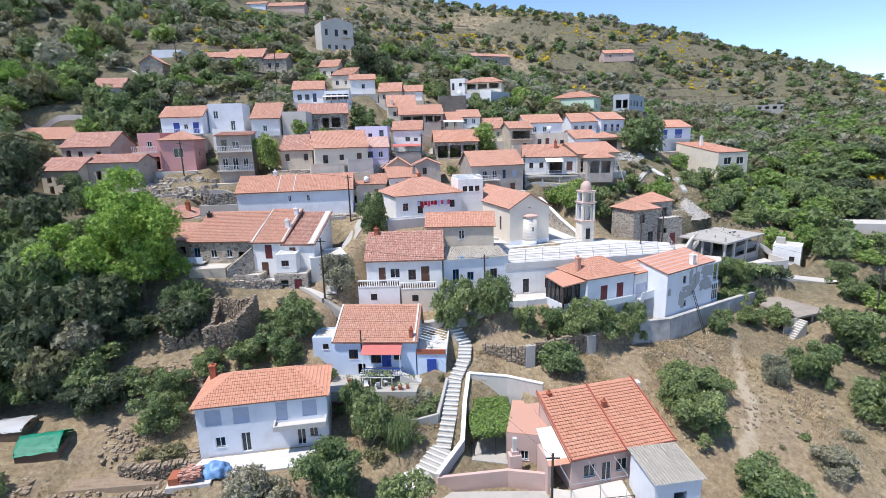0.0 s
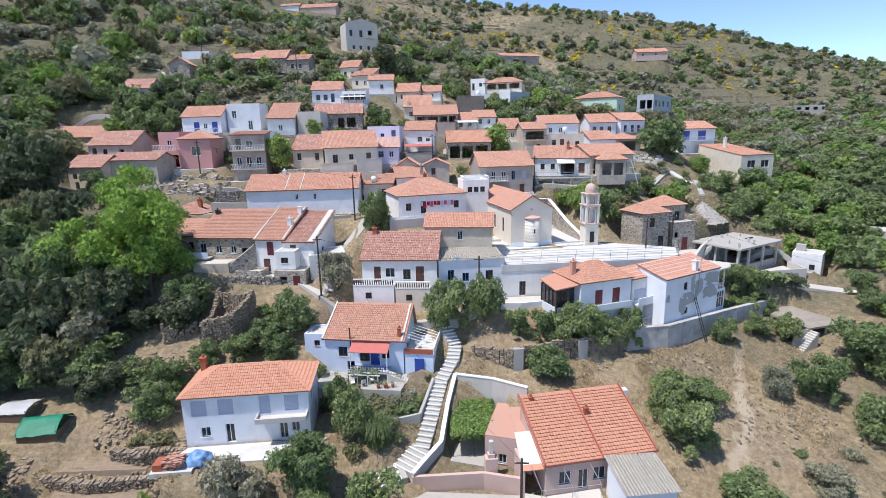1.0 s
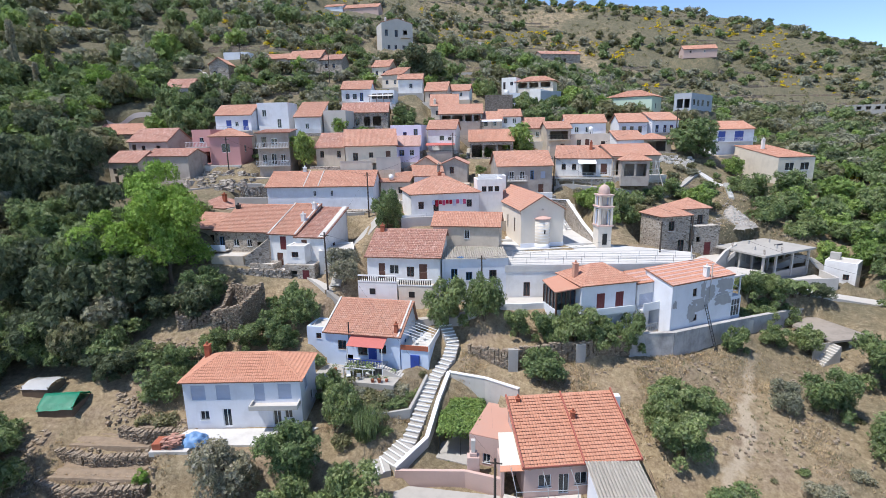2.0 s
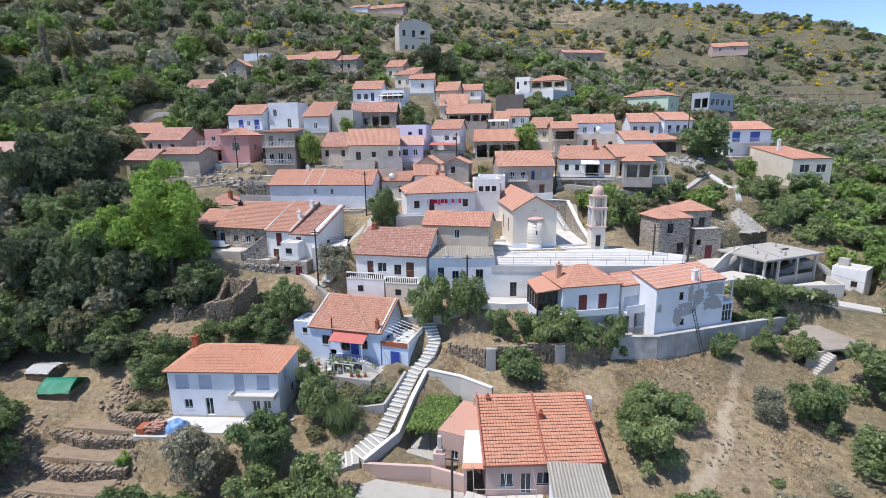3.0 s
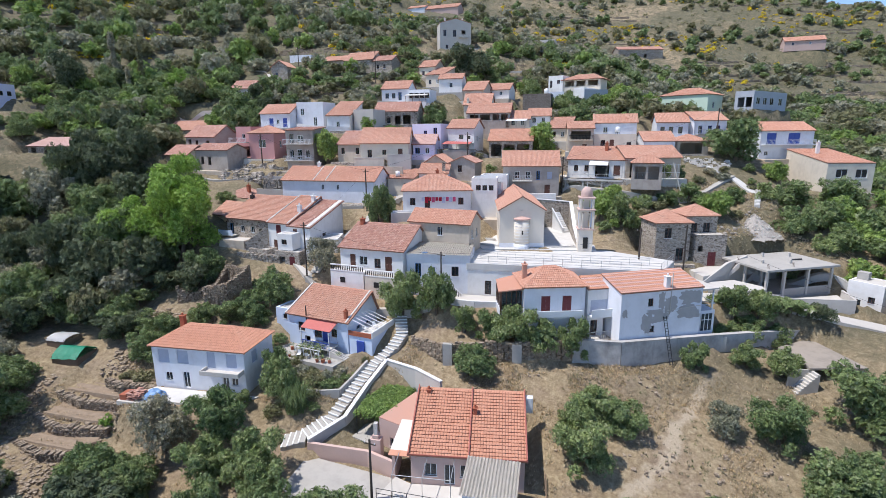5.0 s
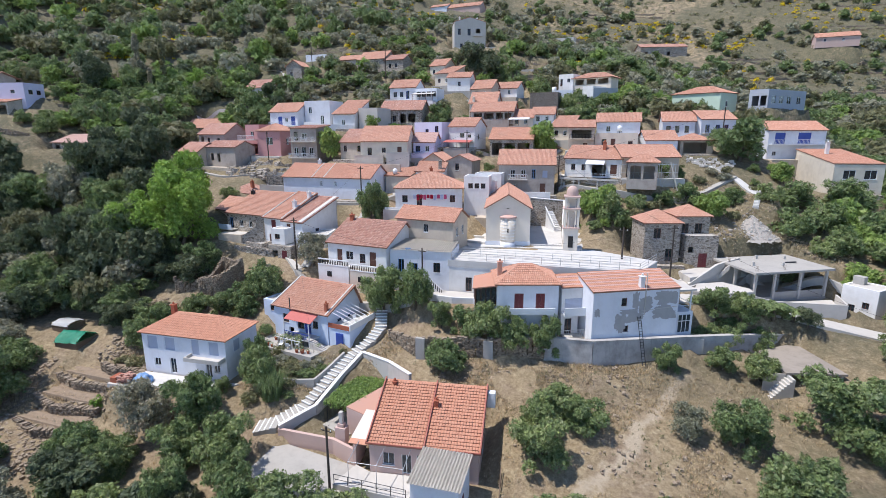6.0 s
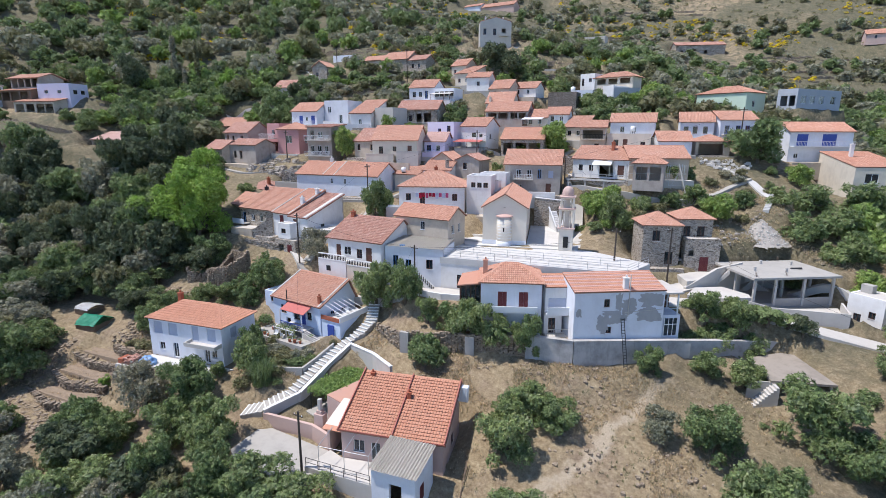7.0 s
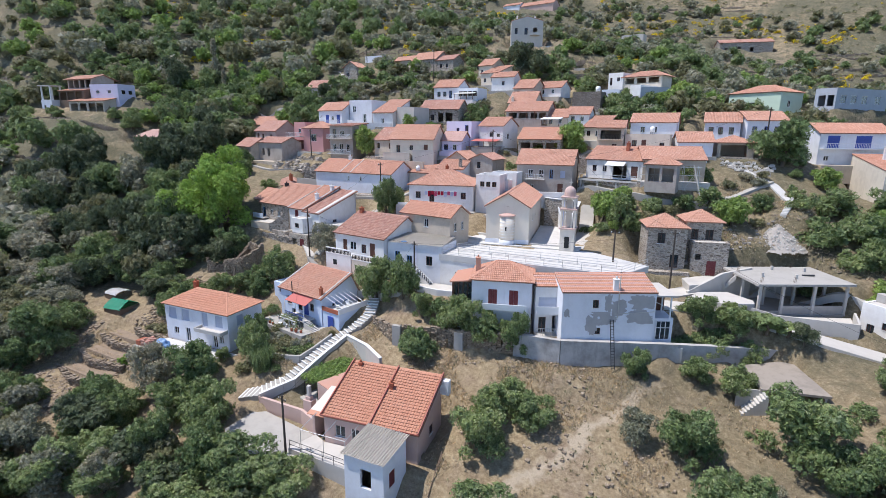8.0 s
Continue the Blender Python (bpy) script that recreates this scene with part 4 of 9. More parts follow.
house((-28.6, 127.6), (-22.6, 128.2), 6, 34.4, 37.7, "flat", wall=COOL, parapet=0.1, holes=row("f", (0.4, 1.8, 3.2, 4.6), 1.3, 1.2, 1.3, "n"), label="white flat-roofed terrace house with deep veranda")
house((-16.5, 137.0), (-10.8, 137.0), 8, 35.2, 37.9, "gx", 2.4, wall=BEIGE, tile=TILE, label="small house with terracotta roof", fine=1.3)
house((-12.3, 143.0), (-5.5, 143.0), 7, 35.8, 38.2, "gx", 1.8, wall=WHITE, tile=TILE, label="white cottage with tile roof", fine=1.3)
house((14.6, 268.5), (34.0, 276.0), 9, 58.6, 64.0, "gx", 1.8, wall=STONE, tile=OLDTILE, holes=[("f", 2.0, 1.8, 1.2, 1.6, "o"), ("f", 7.0, 1.8, 1.4, 2.0, "o"), ("f", 12.0, 1.8, 1.3, 1.6, "o")], label="brown stone farmhouse alone on the hillside", fine=1.8)
house((84.0, 283.0), (99.4, 283.0), 9, 62.6, 65.2, "gx", 2.2, wall=PALEPINK, tile=ORANGETILE, label="red-roofed farmhouse high on the slope", fine=2.0)
house((-104.6, 292.0), (-94.0, 292.0), 9, 91.0, 96.6, "gx", 2.0, wall=COOL, tile=TILE, holes=row("f", (2.0, 5.5), 1.5, 1.2, 1.6, "w"), label="white house on the upper hillside", fine=2.0)
house((-93.6, 292.0), (-73.6, 292.0), 9, 89.0, 95.2, "gx", 2.6, wall=PALEPINK, tile=TILE, holes=row("f", (2.0, 6, 10, 14), 1.5, 1.2, 1.6, "n"), label="long tile-roofed house on the upper hillside", fine=2.0)
tower_house = house((-39.8, 179.0), (-30.2, 184.4), 7.5, 54.2, 64.0, "gy", 1.5, wall=PALECONC, tile=TILE, ov=0.05, holes=[("f", 1.2, 5.6, 1.0, 2.0, "n"), ("f", 4.6, 5.4, 1.1, 2.2, "n"), ("f", 7.6, 5.6, 1.4, 2.0, "o"), ("f", 2.0, 1.4, 0.9, 1.3, "n"), ("f", 4.4, 1.4, 0.9, 1.3, "n"), ("f", 7.2, 1.4, 0.9, 1.3, "n"), ("r", 2.4, 5.6, 1.2, 2.0, "o")], label="tall pale grey house with shallow gable alone above the village", fine=1.5, chimneys=[(2.0, 2.0, 10.2, 11.6, WHITE), (8.2, 2.0, 10.0, 11.4, WHITE)])
bm = bx(6.6, 9.8, -1.1, -0.01, 5.0, 5.2)
box(bm, 6.6, 9.8, -1.1, -1.0, 5.2, 6.0)
part("balcony", bm, PALECONC, tower_house)
part("terrace", bx(9.7, 21.0, 0.0, 6.0, -3.4, 1.6), PALECONC, tower_house, "walled grey terrace beside the tall house")
house((-15.4, 89.8), (-10.2, 90.0), 5, 15.4, 18.5, "mono", 1.3, wall=CREAM, tile=TILE, holes=[("f", 3.2, 1.0, 0.8, 1.2, "n")], label="low cream cottage with tile roof and white porch slab")
house((-9.4, 91.0), (-4.2, 92.4), 5, 16.6, 19.4, "mono", 1.5, wall=WHITE, tile=TILE, label="small tile-roofed house behind the laundry house", chimneys=[(4.6, 1.0, 3.0, 4.8, STONE)])
house((-11.1, 96.4), (-5.6, 97.0), 6, 18.0, 20.8, "gy", 1.8, wall=BEIGE, tile=TILE, label="small gabled house with tile roof")
house((-5.4, 97.0), (-0.4, 97.4), 6, 17.8, 21.2, "gy", 1.1, wall=GREYW, tile=OLDTILE, holes=[("f", 1.6, 1.6, 0.8, 1.3, "n")], label="grey rendered cottage with low gable")
house((2.7, 86.0), (7.0, 87.0), 5, 12.6, 18.8, "flat", wall=WHITE, parapet=0.5, holes=row("f", (0.8, 1.9, 3.0), 4.6, 0.8, 0.9, "n"), label="white flat-roofed block with a band of windows")
house((2.4, 92.2), (7.2, 93.0), 4, 16.2, 19.0, "flat", wall=WHITE, holes=[("f", 3.0, 0.8, 0.8, 1.1, "w")], label="white cubic house with terrace in front")
house((2.3, 158.2), (6.6, 157.2), 6, 37.0, 42.5, "flat", wall=WHITE, parapet=0.15, holes=[("f", 0.5, 2.4, 0.7, 2.0, "n"), ("f", 2.6, 3.4, 0.9, 1.0, "n")], label="white flat-roofed house end above the trees")
house((6.7, 157.6), (17.2, 155.4), 6, 36.6, 41.2, "hip", 1.5, wall=CREAM, tile=TILE, ov=0.6, holes=[("f", 0.5, 2.9, 2.6, 1.4, "o"), ("f", 3.8, 2.9, 2.6, 1.4, "o"), ("f", 7.1, 2.9, 2.8, 1.4, "o")], label="tile-roofed open terrace of the white house", fine=1.3)
house((3.4, 149.6), (8.0, 150.2), 5, 33.6, 37.6, "flat", wall=COOL, parapet=0.1, holes=[("f", 0.5, 1.4, 1.0, 1.3, "w"), ("f", 2.4, 1.4, 1.2, 1.3, "w")], label="pale blue flat-roofed house with two windows")
house((10.6, 150.4), (13.6, 149.2), 8, 33.0, 38.5, "flat", wall=WHITE, parapet=0.05, holes=[("f", 0.9, 0.2, 1.6, 2.6, "n")], label="tall white end of a flat-roofed house")
# side of the white-ended house, its shade given by a darker blue wall colour
house((13.7, 149.4), (19.4, 153.6), 7, 33.0, 38.0, "flat", wall=SHADEBLUE, parapet=0.05, holes=[("b", 1.0, 1.0, 1.0, 1.0, "n")], label="blank side wall of a flat-roofed house, coloured as shaded")
house((-1.0, 140.0), (6.3, 140.4), 5, 31.6, 36.3, "flat", wall=DARKSTONE, label="dark roofless stone barn")
house((-13.2, 171.8), (-6.4, 172.4), 5, 40.6, 45.8, "flat", wall=PALECONC, parapet=0.3, holes=[("f", 4.4, 2.4, 1.6, 2.0, "o"), ("r", 1.4, 1.6, 1.6, 2.4, "o")], label="roofless shell of pale rendered walls above the village")
house((-19.4, 240.0), (-10.4, 240.0), 5, 62.4, 66.0, "flat", wall=PALECONC, parapet=0.0, holes=[("f", 5.0, 0.6, 2.0, 2.0, "o")], label="small roofless ruin high on the hillside")
# stone pair by the rubble heap
house((32.8, 85.7), (37.8, 88.0), 5.4, 6.9, 13.2, "hip", 1.6, wall=STONE, tile=TILE, holes=[("f", 1.4, 3.9, 1.1, 1.6, "n"), ("f", 3.4, 0.3, 1.2, 2.0, "n"), ("r", 2, 3.9, 1.0, 1.4, "n")], label="rough stone house with a patched tile roof")
house((37.2, 90.0), (41.8, 92.0), 5, 8.0, 13.9, "hip", 1.4, wall=STONE, tile=TILE, holes=[("f", 0.8, 3.2, 1.0, 1.6, "n"), ("f", 2.8, 3.2, 1.1, 1.6, "n"), ("f", 1.6, 0.3, 1.2, 2.0, "n")], label="stone house with tile roof behind a low terrace")
house((59.0, 88.8), (62.4, 86.2), 4.0, 1.4, 5.9, "flat", wall=WHITE, parapet=0.1, holes=[("f", 0.9, 0.4, 0.9, 1.6, "n"), ("f", 2.6, 1.8, 0.8, 0.9, "n"), ("l", 1.4, 0.3, 0.9, 2.0, "n")], label="small white flat-roofed house by the road")

roof_box = thing("roof_tank", (61.2, 90.2, 5.9), -37, "grey concrete tank on a flat roof", "water tank")
part("tank", bx(-0.7, 0.7, -0.5, 0.5, 0.0, 1.1, 0.04), CONC, roof_box)
house((38.6, 88.2), (43.2, 90.3), 1.7, 6.0, 11.2, "flat", wall=STONE, parapet=0.05, holes=[("f", 0.5, 2.6, 0.8, 0.9, "o"), ("f", 2.2, 0.3, 1.3, 2.2, "m")], label="stone terrace block before the stone house", name="terrace_block", group="", pad=False)

# ---- the ground: one sheet from the valley to the ridge and beyond ----
XK = (-260, -115, -70, -30, 8, 45, 75, 130, 210, 330)
YK = (-10, 36, 52, 68, 95, 135, 190, 280, 380, 500)
HEIGHTS = np.array((
    (54, 0, -16, -16, -19, -21, -20, -19, -21, -26),
    (40, 12, 1, -6, -8, -12, -12, -14, -19, -28),
    (38, 17, 5, 0, -1, -5, -7, -11, -17, -29),
    (44, 28, 16, 10, 7, -1, 1, -5, -13, -28),
    (86, 39, 24, 21, 17, 10, 6, 9, -3, -23),
    (102, 51, 45, 38, 29, 27, 16, 23, 10, -10),
    (99, 76, 66, 58, 49, 36, 26, 23, 25, 12),
    (136, 97, 87, 77, 67, 61, 56, 48, 46, 20),
    (177, 140, 130, 120, 111, 107.5, 104, 96, 75.5, 46),
    (226, 178, 160, 145, 122, 112, 104, 88, 58, 10)), float)


def spline(u, n):
    i = np.clip(np.floor(u).astype(int), 0, n - 2)
    f = u - i
    w = (-0.5 * f + f**2 - 0.5 * f**3, 1 - 2.5 * f**2 + 1.5 * f**3, 0.5 * f + 2 * f**2 - 1.5 * f**3, -0.5 * f**2 + 0.5 * f**3)
    m = np.zeros((len(u), n))
    for k in range(4):
        np.add.at(m, (np.arange(len(u)), np.clip(i + k - 1, 0, n - 1)), w[k])
    return m


def levels(x, y):
    """Height of the ground, levelled where houses and yards stand."""
    x, y = np.atleast_1d(np.asarray(x, float)), np.atleast_1d(np.asarray(y, float))
    a = spline(np.interp(y, YK, range(len(YK))), len(YK))
    b = spline(np.interp(x, XK, range(len(XK))), len(XK))
    z = np.einsum("ij,jk,ik->i", a, HEIGHTS, b)
    out = np.maximum(np.maximum(XK[0] - x, x - XK[-1]), np.maximum(YK[0] - y, y - YK[-1]))
    z = np.where(out > 0, z + (-30 - z) * np.clip(out / 500, 0, 1), z)
    for px, py, rz, w, d, zb, soft in PADS:
        c, s = math.cos(rz), math.sin(rz)
        near_ = (np.abs(x - px) < 40) & (np.abs(y - py) < 40)
        if not near_.any():
            continue
        lx = (x[near_] - px) * c + (y[near_] - py) * s
        ly = -(x[near_] - px) * s + (y[near_] - py) * c
        ex = np.maximum(np.maximum(-lx, lx - w), 0)
        ey = np.maximum(np.maximum(-ly - 0.6, ly - d), 0)
        e = np.clip(1 - np.hypot(ex, ey) / soft, 0, 1)
        e = e * e * (3 - 2 * e)
        z[near_] += (zb - 0.15 - z[near_]) * e
    return z


def level(x, y):
    return float(levels([x], [y])[0])


def build_ground():
    xs = np.concatenate([np.linspace(-3000, -300, 10), np.arange(-280, -100, 5.0), np.arange(-100, 75, 1.0), np.arange(75, 140, 2.5), np.arange(140, 330, 6.0), np.linspace(340, 3000, 10)])
    ys = np.concatenate([np.linspace(-1500, -60, 8), np.arange(-50, 20, 5.0), np.arange(20, 135, 1.0), np.arange(135, 200, 2.0), np.arange(200, 520, 4.0), np.linspace(530, 4000, 12)])
    X, Y = np.meshgrid(xs, ys)
    Z = levels(X.ravel(), Y.ravel())
    small = np.array([noise.noise(Vector((a * 0.11, b * 0.11, 0))) + 0.5 * noise.noise(Vector((a * 0.35, b * 0.35, 4))) for a, b in zip(X.ravel(), Y.ravel())])
    Z = Z + small * 0.3
    # dry terraces across the open hillsides
    wild = np.clip((Y.ravel() - 150) / 30, 0, 1) + np.clip((-75 - X.ravel()) / 20, 0, 1)
    ph = Z / 3.2 + small * 0.12
    Z = Z + np.clip(wild, 0, 1) * 0.75 * (np.mod(ph, 1) ** 3 * 2 - 0.5) * (np.abs(X.ravel()) < 320)
    n, m = len(xs), len(ys)
    idx = np.arange(n * m).reshape(m, n)
    F = np.stack([idx[:-1, :-1], idx[:-1, 1:], idx[1:, 1:], idx[1:, :-1]], -1).reshape(-1, 4)
    me = bpy.data.meshes.new("ground")
    me.from_pydata(np.stack([X.ravel(), Y.ravel(), Z], 1).tolist(), [], F.tolist())
    me.materials.append(GROUND)
    me.polygons.foreach_set("use_smooth", [True] * len(me.polygons))
    return tagged(new("ground", me), "dry terraced hillside of earth, straw and scrub", "ground", "", "structure")


def yard(x, y, rz, w, d, z, soft=3.0, last=False):
    PADS.insert(len(PADS) if last else 0, (x, y, radians(rz), w, d, z, soft))


yard(9.6, 69.5, 10, 24, 11, 9.3, 1.0)
yard(16.5, 78.5, 12, 8, 18, 9.5)
yard(-24.0, 38.6, 8, 13, 4, -3.3)
yard(0.0, 35.0, 4, 9.5, 6.0, -6.5)
yard(-40, 80, 5, 8, 6, 15.0)
yard(6.0, 61.8, 9, 14, 5.0, 4.85, 1.2, True)
for k in range(6):
    yard(47.2, 102.6 + 1.2 * k, 5, 4.6, 1.2, 14.0 + 0.36 * k, 1.6, True)
yard(36, 81, 15, 9, 6, 5.2)
yard(2.4, 43.6, 4, 6.2, 7.6, -5.4, 0.8, True)
yard(29.6, 58.9, 34, 11.5, 1.8, -0.4, 3.0, True)
yard(23.8, 57.4, 15, 6.0, 1.8, 0.05, 2.5, True)
yard(46.6, 82.6, 35, 13.5, 9.5, 2.9, 1.6, True)
for bx0, by0, bw, bd, bz in ((-36.0, 39.2, 10.5, 2.4, -4.3), (-35.0, 35.4, 10.5, 2.8, -5.35), (-33.2, 31.8, 9.8, 2.8, -6.4)):
    yard(bx0, by0, 6, bw, bd, bz, 0.7, True)
yard(38.4, 76.6, 15, 9.0, 7.0, 5.1, 1.5, True)
yard(48.4, 70.6, 20, 5.6, 5.6, -0.2, 1.6, True)
yard(48.6, 81.6, 16, 10.4, 5.0, 2.6, 0.8, True)
ROAD_BED = [(30.5, 72.5, 5.0), (36.5, 75.6, 5.1), (42.0, 77.4, 5.0), (47.6, 79.0, 4.3), (53.4, 79.8, 3.2), (58.4, 80.6, 2.3), (64.0, 81.2, 1.4), (72.0, 78.6, 0.0), (86.0, 73.0, -2.0)]
for (ax, ay, az), (cx, cy, cz) in zip(ROAD_BED, ROAD_BED[1:]):
    far_ = math.hypot(cx - ax, cy - ay)
    turn = math.atan2(cy - ay, cx - ax)
    for i in range(round(far_ / 1.2)):
        f = i / round(far_ / 1.2)
        yard(ax + (cx - ax) * f + 1.9 * math.sin(turn), ay + (cy - ay) * f - 1.9 * math.cos(turn), math.degrees(turn), 1.3, 3.8, az + (cz - az) * f - 0.25, 1.1, True)
# the flight of steps beside the walled garden, and the cut that it lies in
FLIGHT = [(-3.9, 41.2, -5.4), (-1.7, 42.3, -4.8), (-0.1, 44.6, -3.9), (0.6, 48.0, -2.2), (1.3, 52.6, -0.4), (2.5, 55.4, 0.9), (2.7, 57.6, 1.8), (1.4, 60.0, 3.0), (0.6, 61.6, 3.6)]
for (ax, ay, az), (cx, cy, cz) in zip(FLIGHT, FLIGHT[1:]):
    far_ = math.hypot(cx - ax, cy - ay)
    turn = math.atan2(cy - ay, cx - ax)
    for i in range(max(1, round(far_ / 1.2))):
        f = i / max(1, round(far_ / 1.2))
        yard(ax + (cx - ax) * f + 1.5 * math.sin(turn), ay + (cy - ay) * f - 1.5 * math.cos(turn), math.degrees(turn), 1.3, 3.0, az + (cz - az) * f - 0.25, 0.5, True)
build_ground()


# ---- walls, stairs, lanes and yards ----
def stones(path, z_top, z_bot, thick, seed, size=0.42):
    """Uneven stones laid in courses along a path, as one bmesh."""
    rng = random.Random(seed)
    V, F = [], []
    for (a, b), (ta, tb), (ba, bb) in zip(zip(path, path[1:]), zip(z_top, z_top[1:]), zip(z_bot, z_bot[1:])):
        a, b = Vector((*a, 0)), Vector((*b, 0))
        ln = (b - a).length
        u = (b - a) / ln
        n = Vector((-u.y, u.x, 0))
        s = 0.0
        while s < ln:
            w = size * rng.uniform(0.6, 1.5)
            f = min(1, (s + w / 2) / ln)
            z, top = ba + (bb - ba) * f, ta + (tb - ta) * f + rng.uniform(-0.12, 0.1)
            while z < top:
                h = size * rng.uniform(0.35, 0.75)
                c = a + u * (s + w / 2 + rng.uniform(-0.1, 0.1)) + n * rng.uniform(-0.07, 0.07)
                base = len(V)
                for dx in (-1, 1):
                    for dy in (-1, 1):
                        for dz in (0, 1):
                            p = c + u * dx * w * 0.5 * rng.uniform(0.75, 1.0) + n * dy * thick * 0.5 * rng.uniform(0.75, 1.1)
                            V.append((p.x, p.y, z + dz * h * 0.95 + rng.uniform(-0.03, 0.03)))
                F += [[base + i for i in q] for q in ((0, 1, 3, 2), (4, 6, 7, 5), (0, 4, 5, 1), (2, 3, 7, 6), (0, 2, 6, 4), (1, 5, 7, 3))]
                z += h
            s += w
    return V, F


def stone_wall(path, z_top, z_bot, thick, seed, mat, label, size=0.42, name="stone_wall"):
    t = thing(name, (*path[0], z_bot[0]), 0, label, "wall", "", "structure")
    V, F = stones(path, z_top, z_bot, thick, seed, size)
    o = Vector((*path[0], z_bot[0]))
    V = [tuple(Vector(v) - o) for v in V]
    tagged(pydata("stones", V, F, mat, t), kind="stuff")
    return t


def solid_wall(path, z_top, z_bot, thick, mat, label, cap=0.0, capmat=None, name="wall_retaining"):
    t = thing(name, (0, 0, 0), 0, label, "wall", "", "structure")
    bm, bc = bmesh.new(), bmesh.new()
    for (a, b), (ta, tb), (ba, bb) in zip(zip(path, path[1:]), zip(z_top, z_top[1:]), zip(z_bot, z_bot[1:])):
        a, b = Vector((*a, 0)), Vector((*b, 0))
        u = (b - a).normalized()
        n = Vector((-u.y, u.x, 0))
        for m, hw, lo, hi in ((bm, thick / 2, (ba, bb), (ta, tb)), (bc, thick / 2 + 0.05, (ta, tb), (ta + cap, tb + cap))):
            if m is bc and not cap:
                continue
            vs = [m.verts.new((p + n * s * hw + Vector((0, 0, z)))) for p, l, h in ((a, lo[0], hi[0]), (b, lo[1], hi[1])) for s in (-1, 1) for z in (l, h)]
            for q in ((0, 1, 3, 2), (4, 6, 7, 5), (0, 4, 5, 1), (2, 3, 7, 6), (0, 2, 6, 4), (1, 5, 7, 3)):
                m.faces.new([vs[i] for i in q])
    part("wall_body", bm, mat, t)
    if cap:
        part("coping", bc, capmat or mat, t)
    else:
        bc.free()
    return t


def lane(pts, width, mat, label, name="pavement", lift=0.12):
    """A paved strip that follows the ground in an even gradient."""
    pts = [Vector((*p, 0)) for p in pts]
    line = []
    for a, b in zip(pts, pts[1:]):
        k = max(1, int((b - a).length / 0.7))
        line += [a.lerp(b, i / k) for i in range(k)]
    line.append(pts[-1])
    for _ in range(6):
        line = [line[0]] + [(line[i - 1] + line[i] * 2 + line[i + 1]) / 4 for i in range(1, len(line) - 1)] + [line[-1]]
    side = []
    for i, p in enumerate(line):
        u = (line[min(i + 1, len(line) - 1)] - line[max(i - 1, 0)]).normalized()
        side.append(Vector((-u.y, u.x, 0)) * width / 2)
    zs = np.mean([levels([(p + s * k).x for p, s in zip(line, side)], [(p + s * k).y for p, s in zip(line, side)]) for k in (-1, 0, 1)], axis=0)
    for _ in range(10):
        zs = np.concatenate([zs[:1], (zs[:-2] + 2 * zs[1:-1] + zs[2:]) / 4, zs[-1:]])
    bm = bmesh.new()
    prev = None
    for p, s, z in zip(line, side, zs):
        z += lift
        cur = [bm.verts.new((*(p - s).xy, z)), bm.verts.new((*(p + s).xy, z))]
        lo = [bm.verts.new((*(p - s).xy, z - 1.2)), bm.verts.new((*(p + s).xy, z - 1.2))]
        if prev:
            c0, l0 = prev
            bm.faces.new((c0[0], cur[0], cur[1], c0[1]))
            bm.faces.new((l0[0], lo[0], cur[0], c0[0]))
            bm.faces.new((c0[1], cur[1], lo[1], l0[1]))
        prev = (cur, lo)
    me = bpy.data.meshes.new(name)
    bmesh.ops.recalc_face_normals(bm, faces=bm.faces)
    bm.to_mesh(me)
    bm.free()
    me.materials.append(mat)
    return tagged(new(name, me), label, "pavement", "", "structure")


def deck(poly, z0, z1, mat, label, name="pavement"):
    me = bpy.data.meshes.new(name)
    bm = prism(bmesh.new(), poly, z0, z1)
    bmesh.ops.recalc_face_normals(bm, faces=bm.faces)
    bm.to_mesh(me)
    bm.free()
    me.materials.append(mat)
    return tagged(new(name, me), label, "pavement", "", "structure")


def railing(a, b, h=1.0, rails=(0.5, 1.0), step=2.0, mat=METAL, name="railing", label="thin galvanised pipe railing"):
    a, b = Vector(a), Vector(b)
    t = thing(name, a, 0, label, "railing", "railings")
    d = b - a
    k = max(1, round(d.length / step))
    for i in range(k + 1):
        p = d * i / k
        part("post", rod(bmesh.new(), p, p + Vector((0, 0, h)), 0.035, None, 5), mat, t)
    for z in rails:
        part("rail", rod(bmesh.new(), (0, 0, z), d + Vector((0, 0, z)), 0.03, None, 5), mat, t)
    return t


# chapel terrace with its lower rooms
TER = [(8.6, 66.2), (33.6, 70.4), (35.2, 77.0), (26.0, 80.5), (9.6, 76.6), (5.6, 77.0), (4.9, 71.5)]
deck(TER, 8.6, 9.5, PAVE, "white paved terrace below the chapel")
deck([(8.4, 74.6), (24.6, 79.4), (24.0, 82.4), (16.8, 79.4), (10.4, 77.4), (6.2, 77.6)], 8.7, 9.68, PAVE, "upper white terrace step before the chapel")
deck([(16.9, 78.7), (21.6, 80.2), (18.0, 95.5), (12.0, 94.0)], 8.8, 9.9, PAVE, "bright white forecourt beside the chapel")
deck([(5.2, 77.2), (10.2, 76.8), (7.0, 88), (3.2, 86)], 8.8, 10.0, PAVE, "white paved strip beside the chapel")
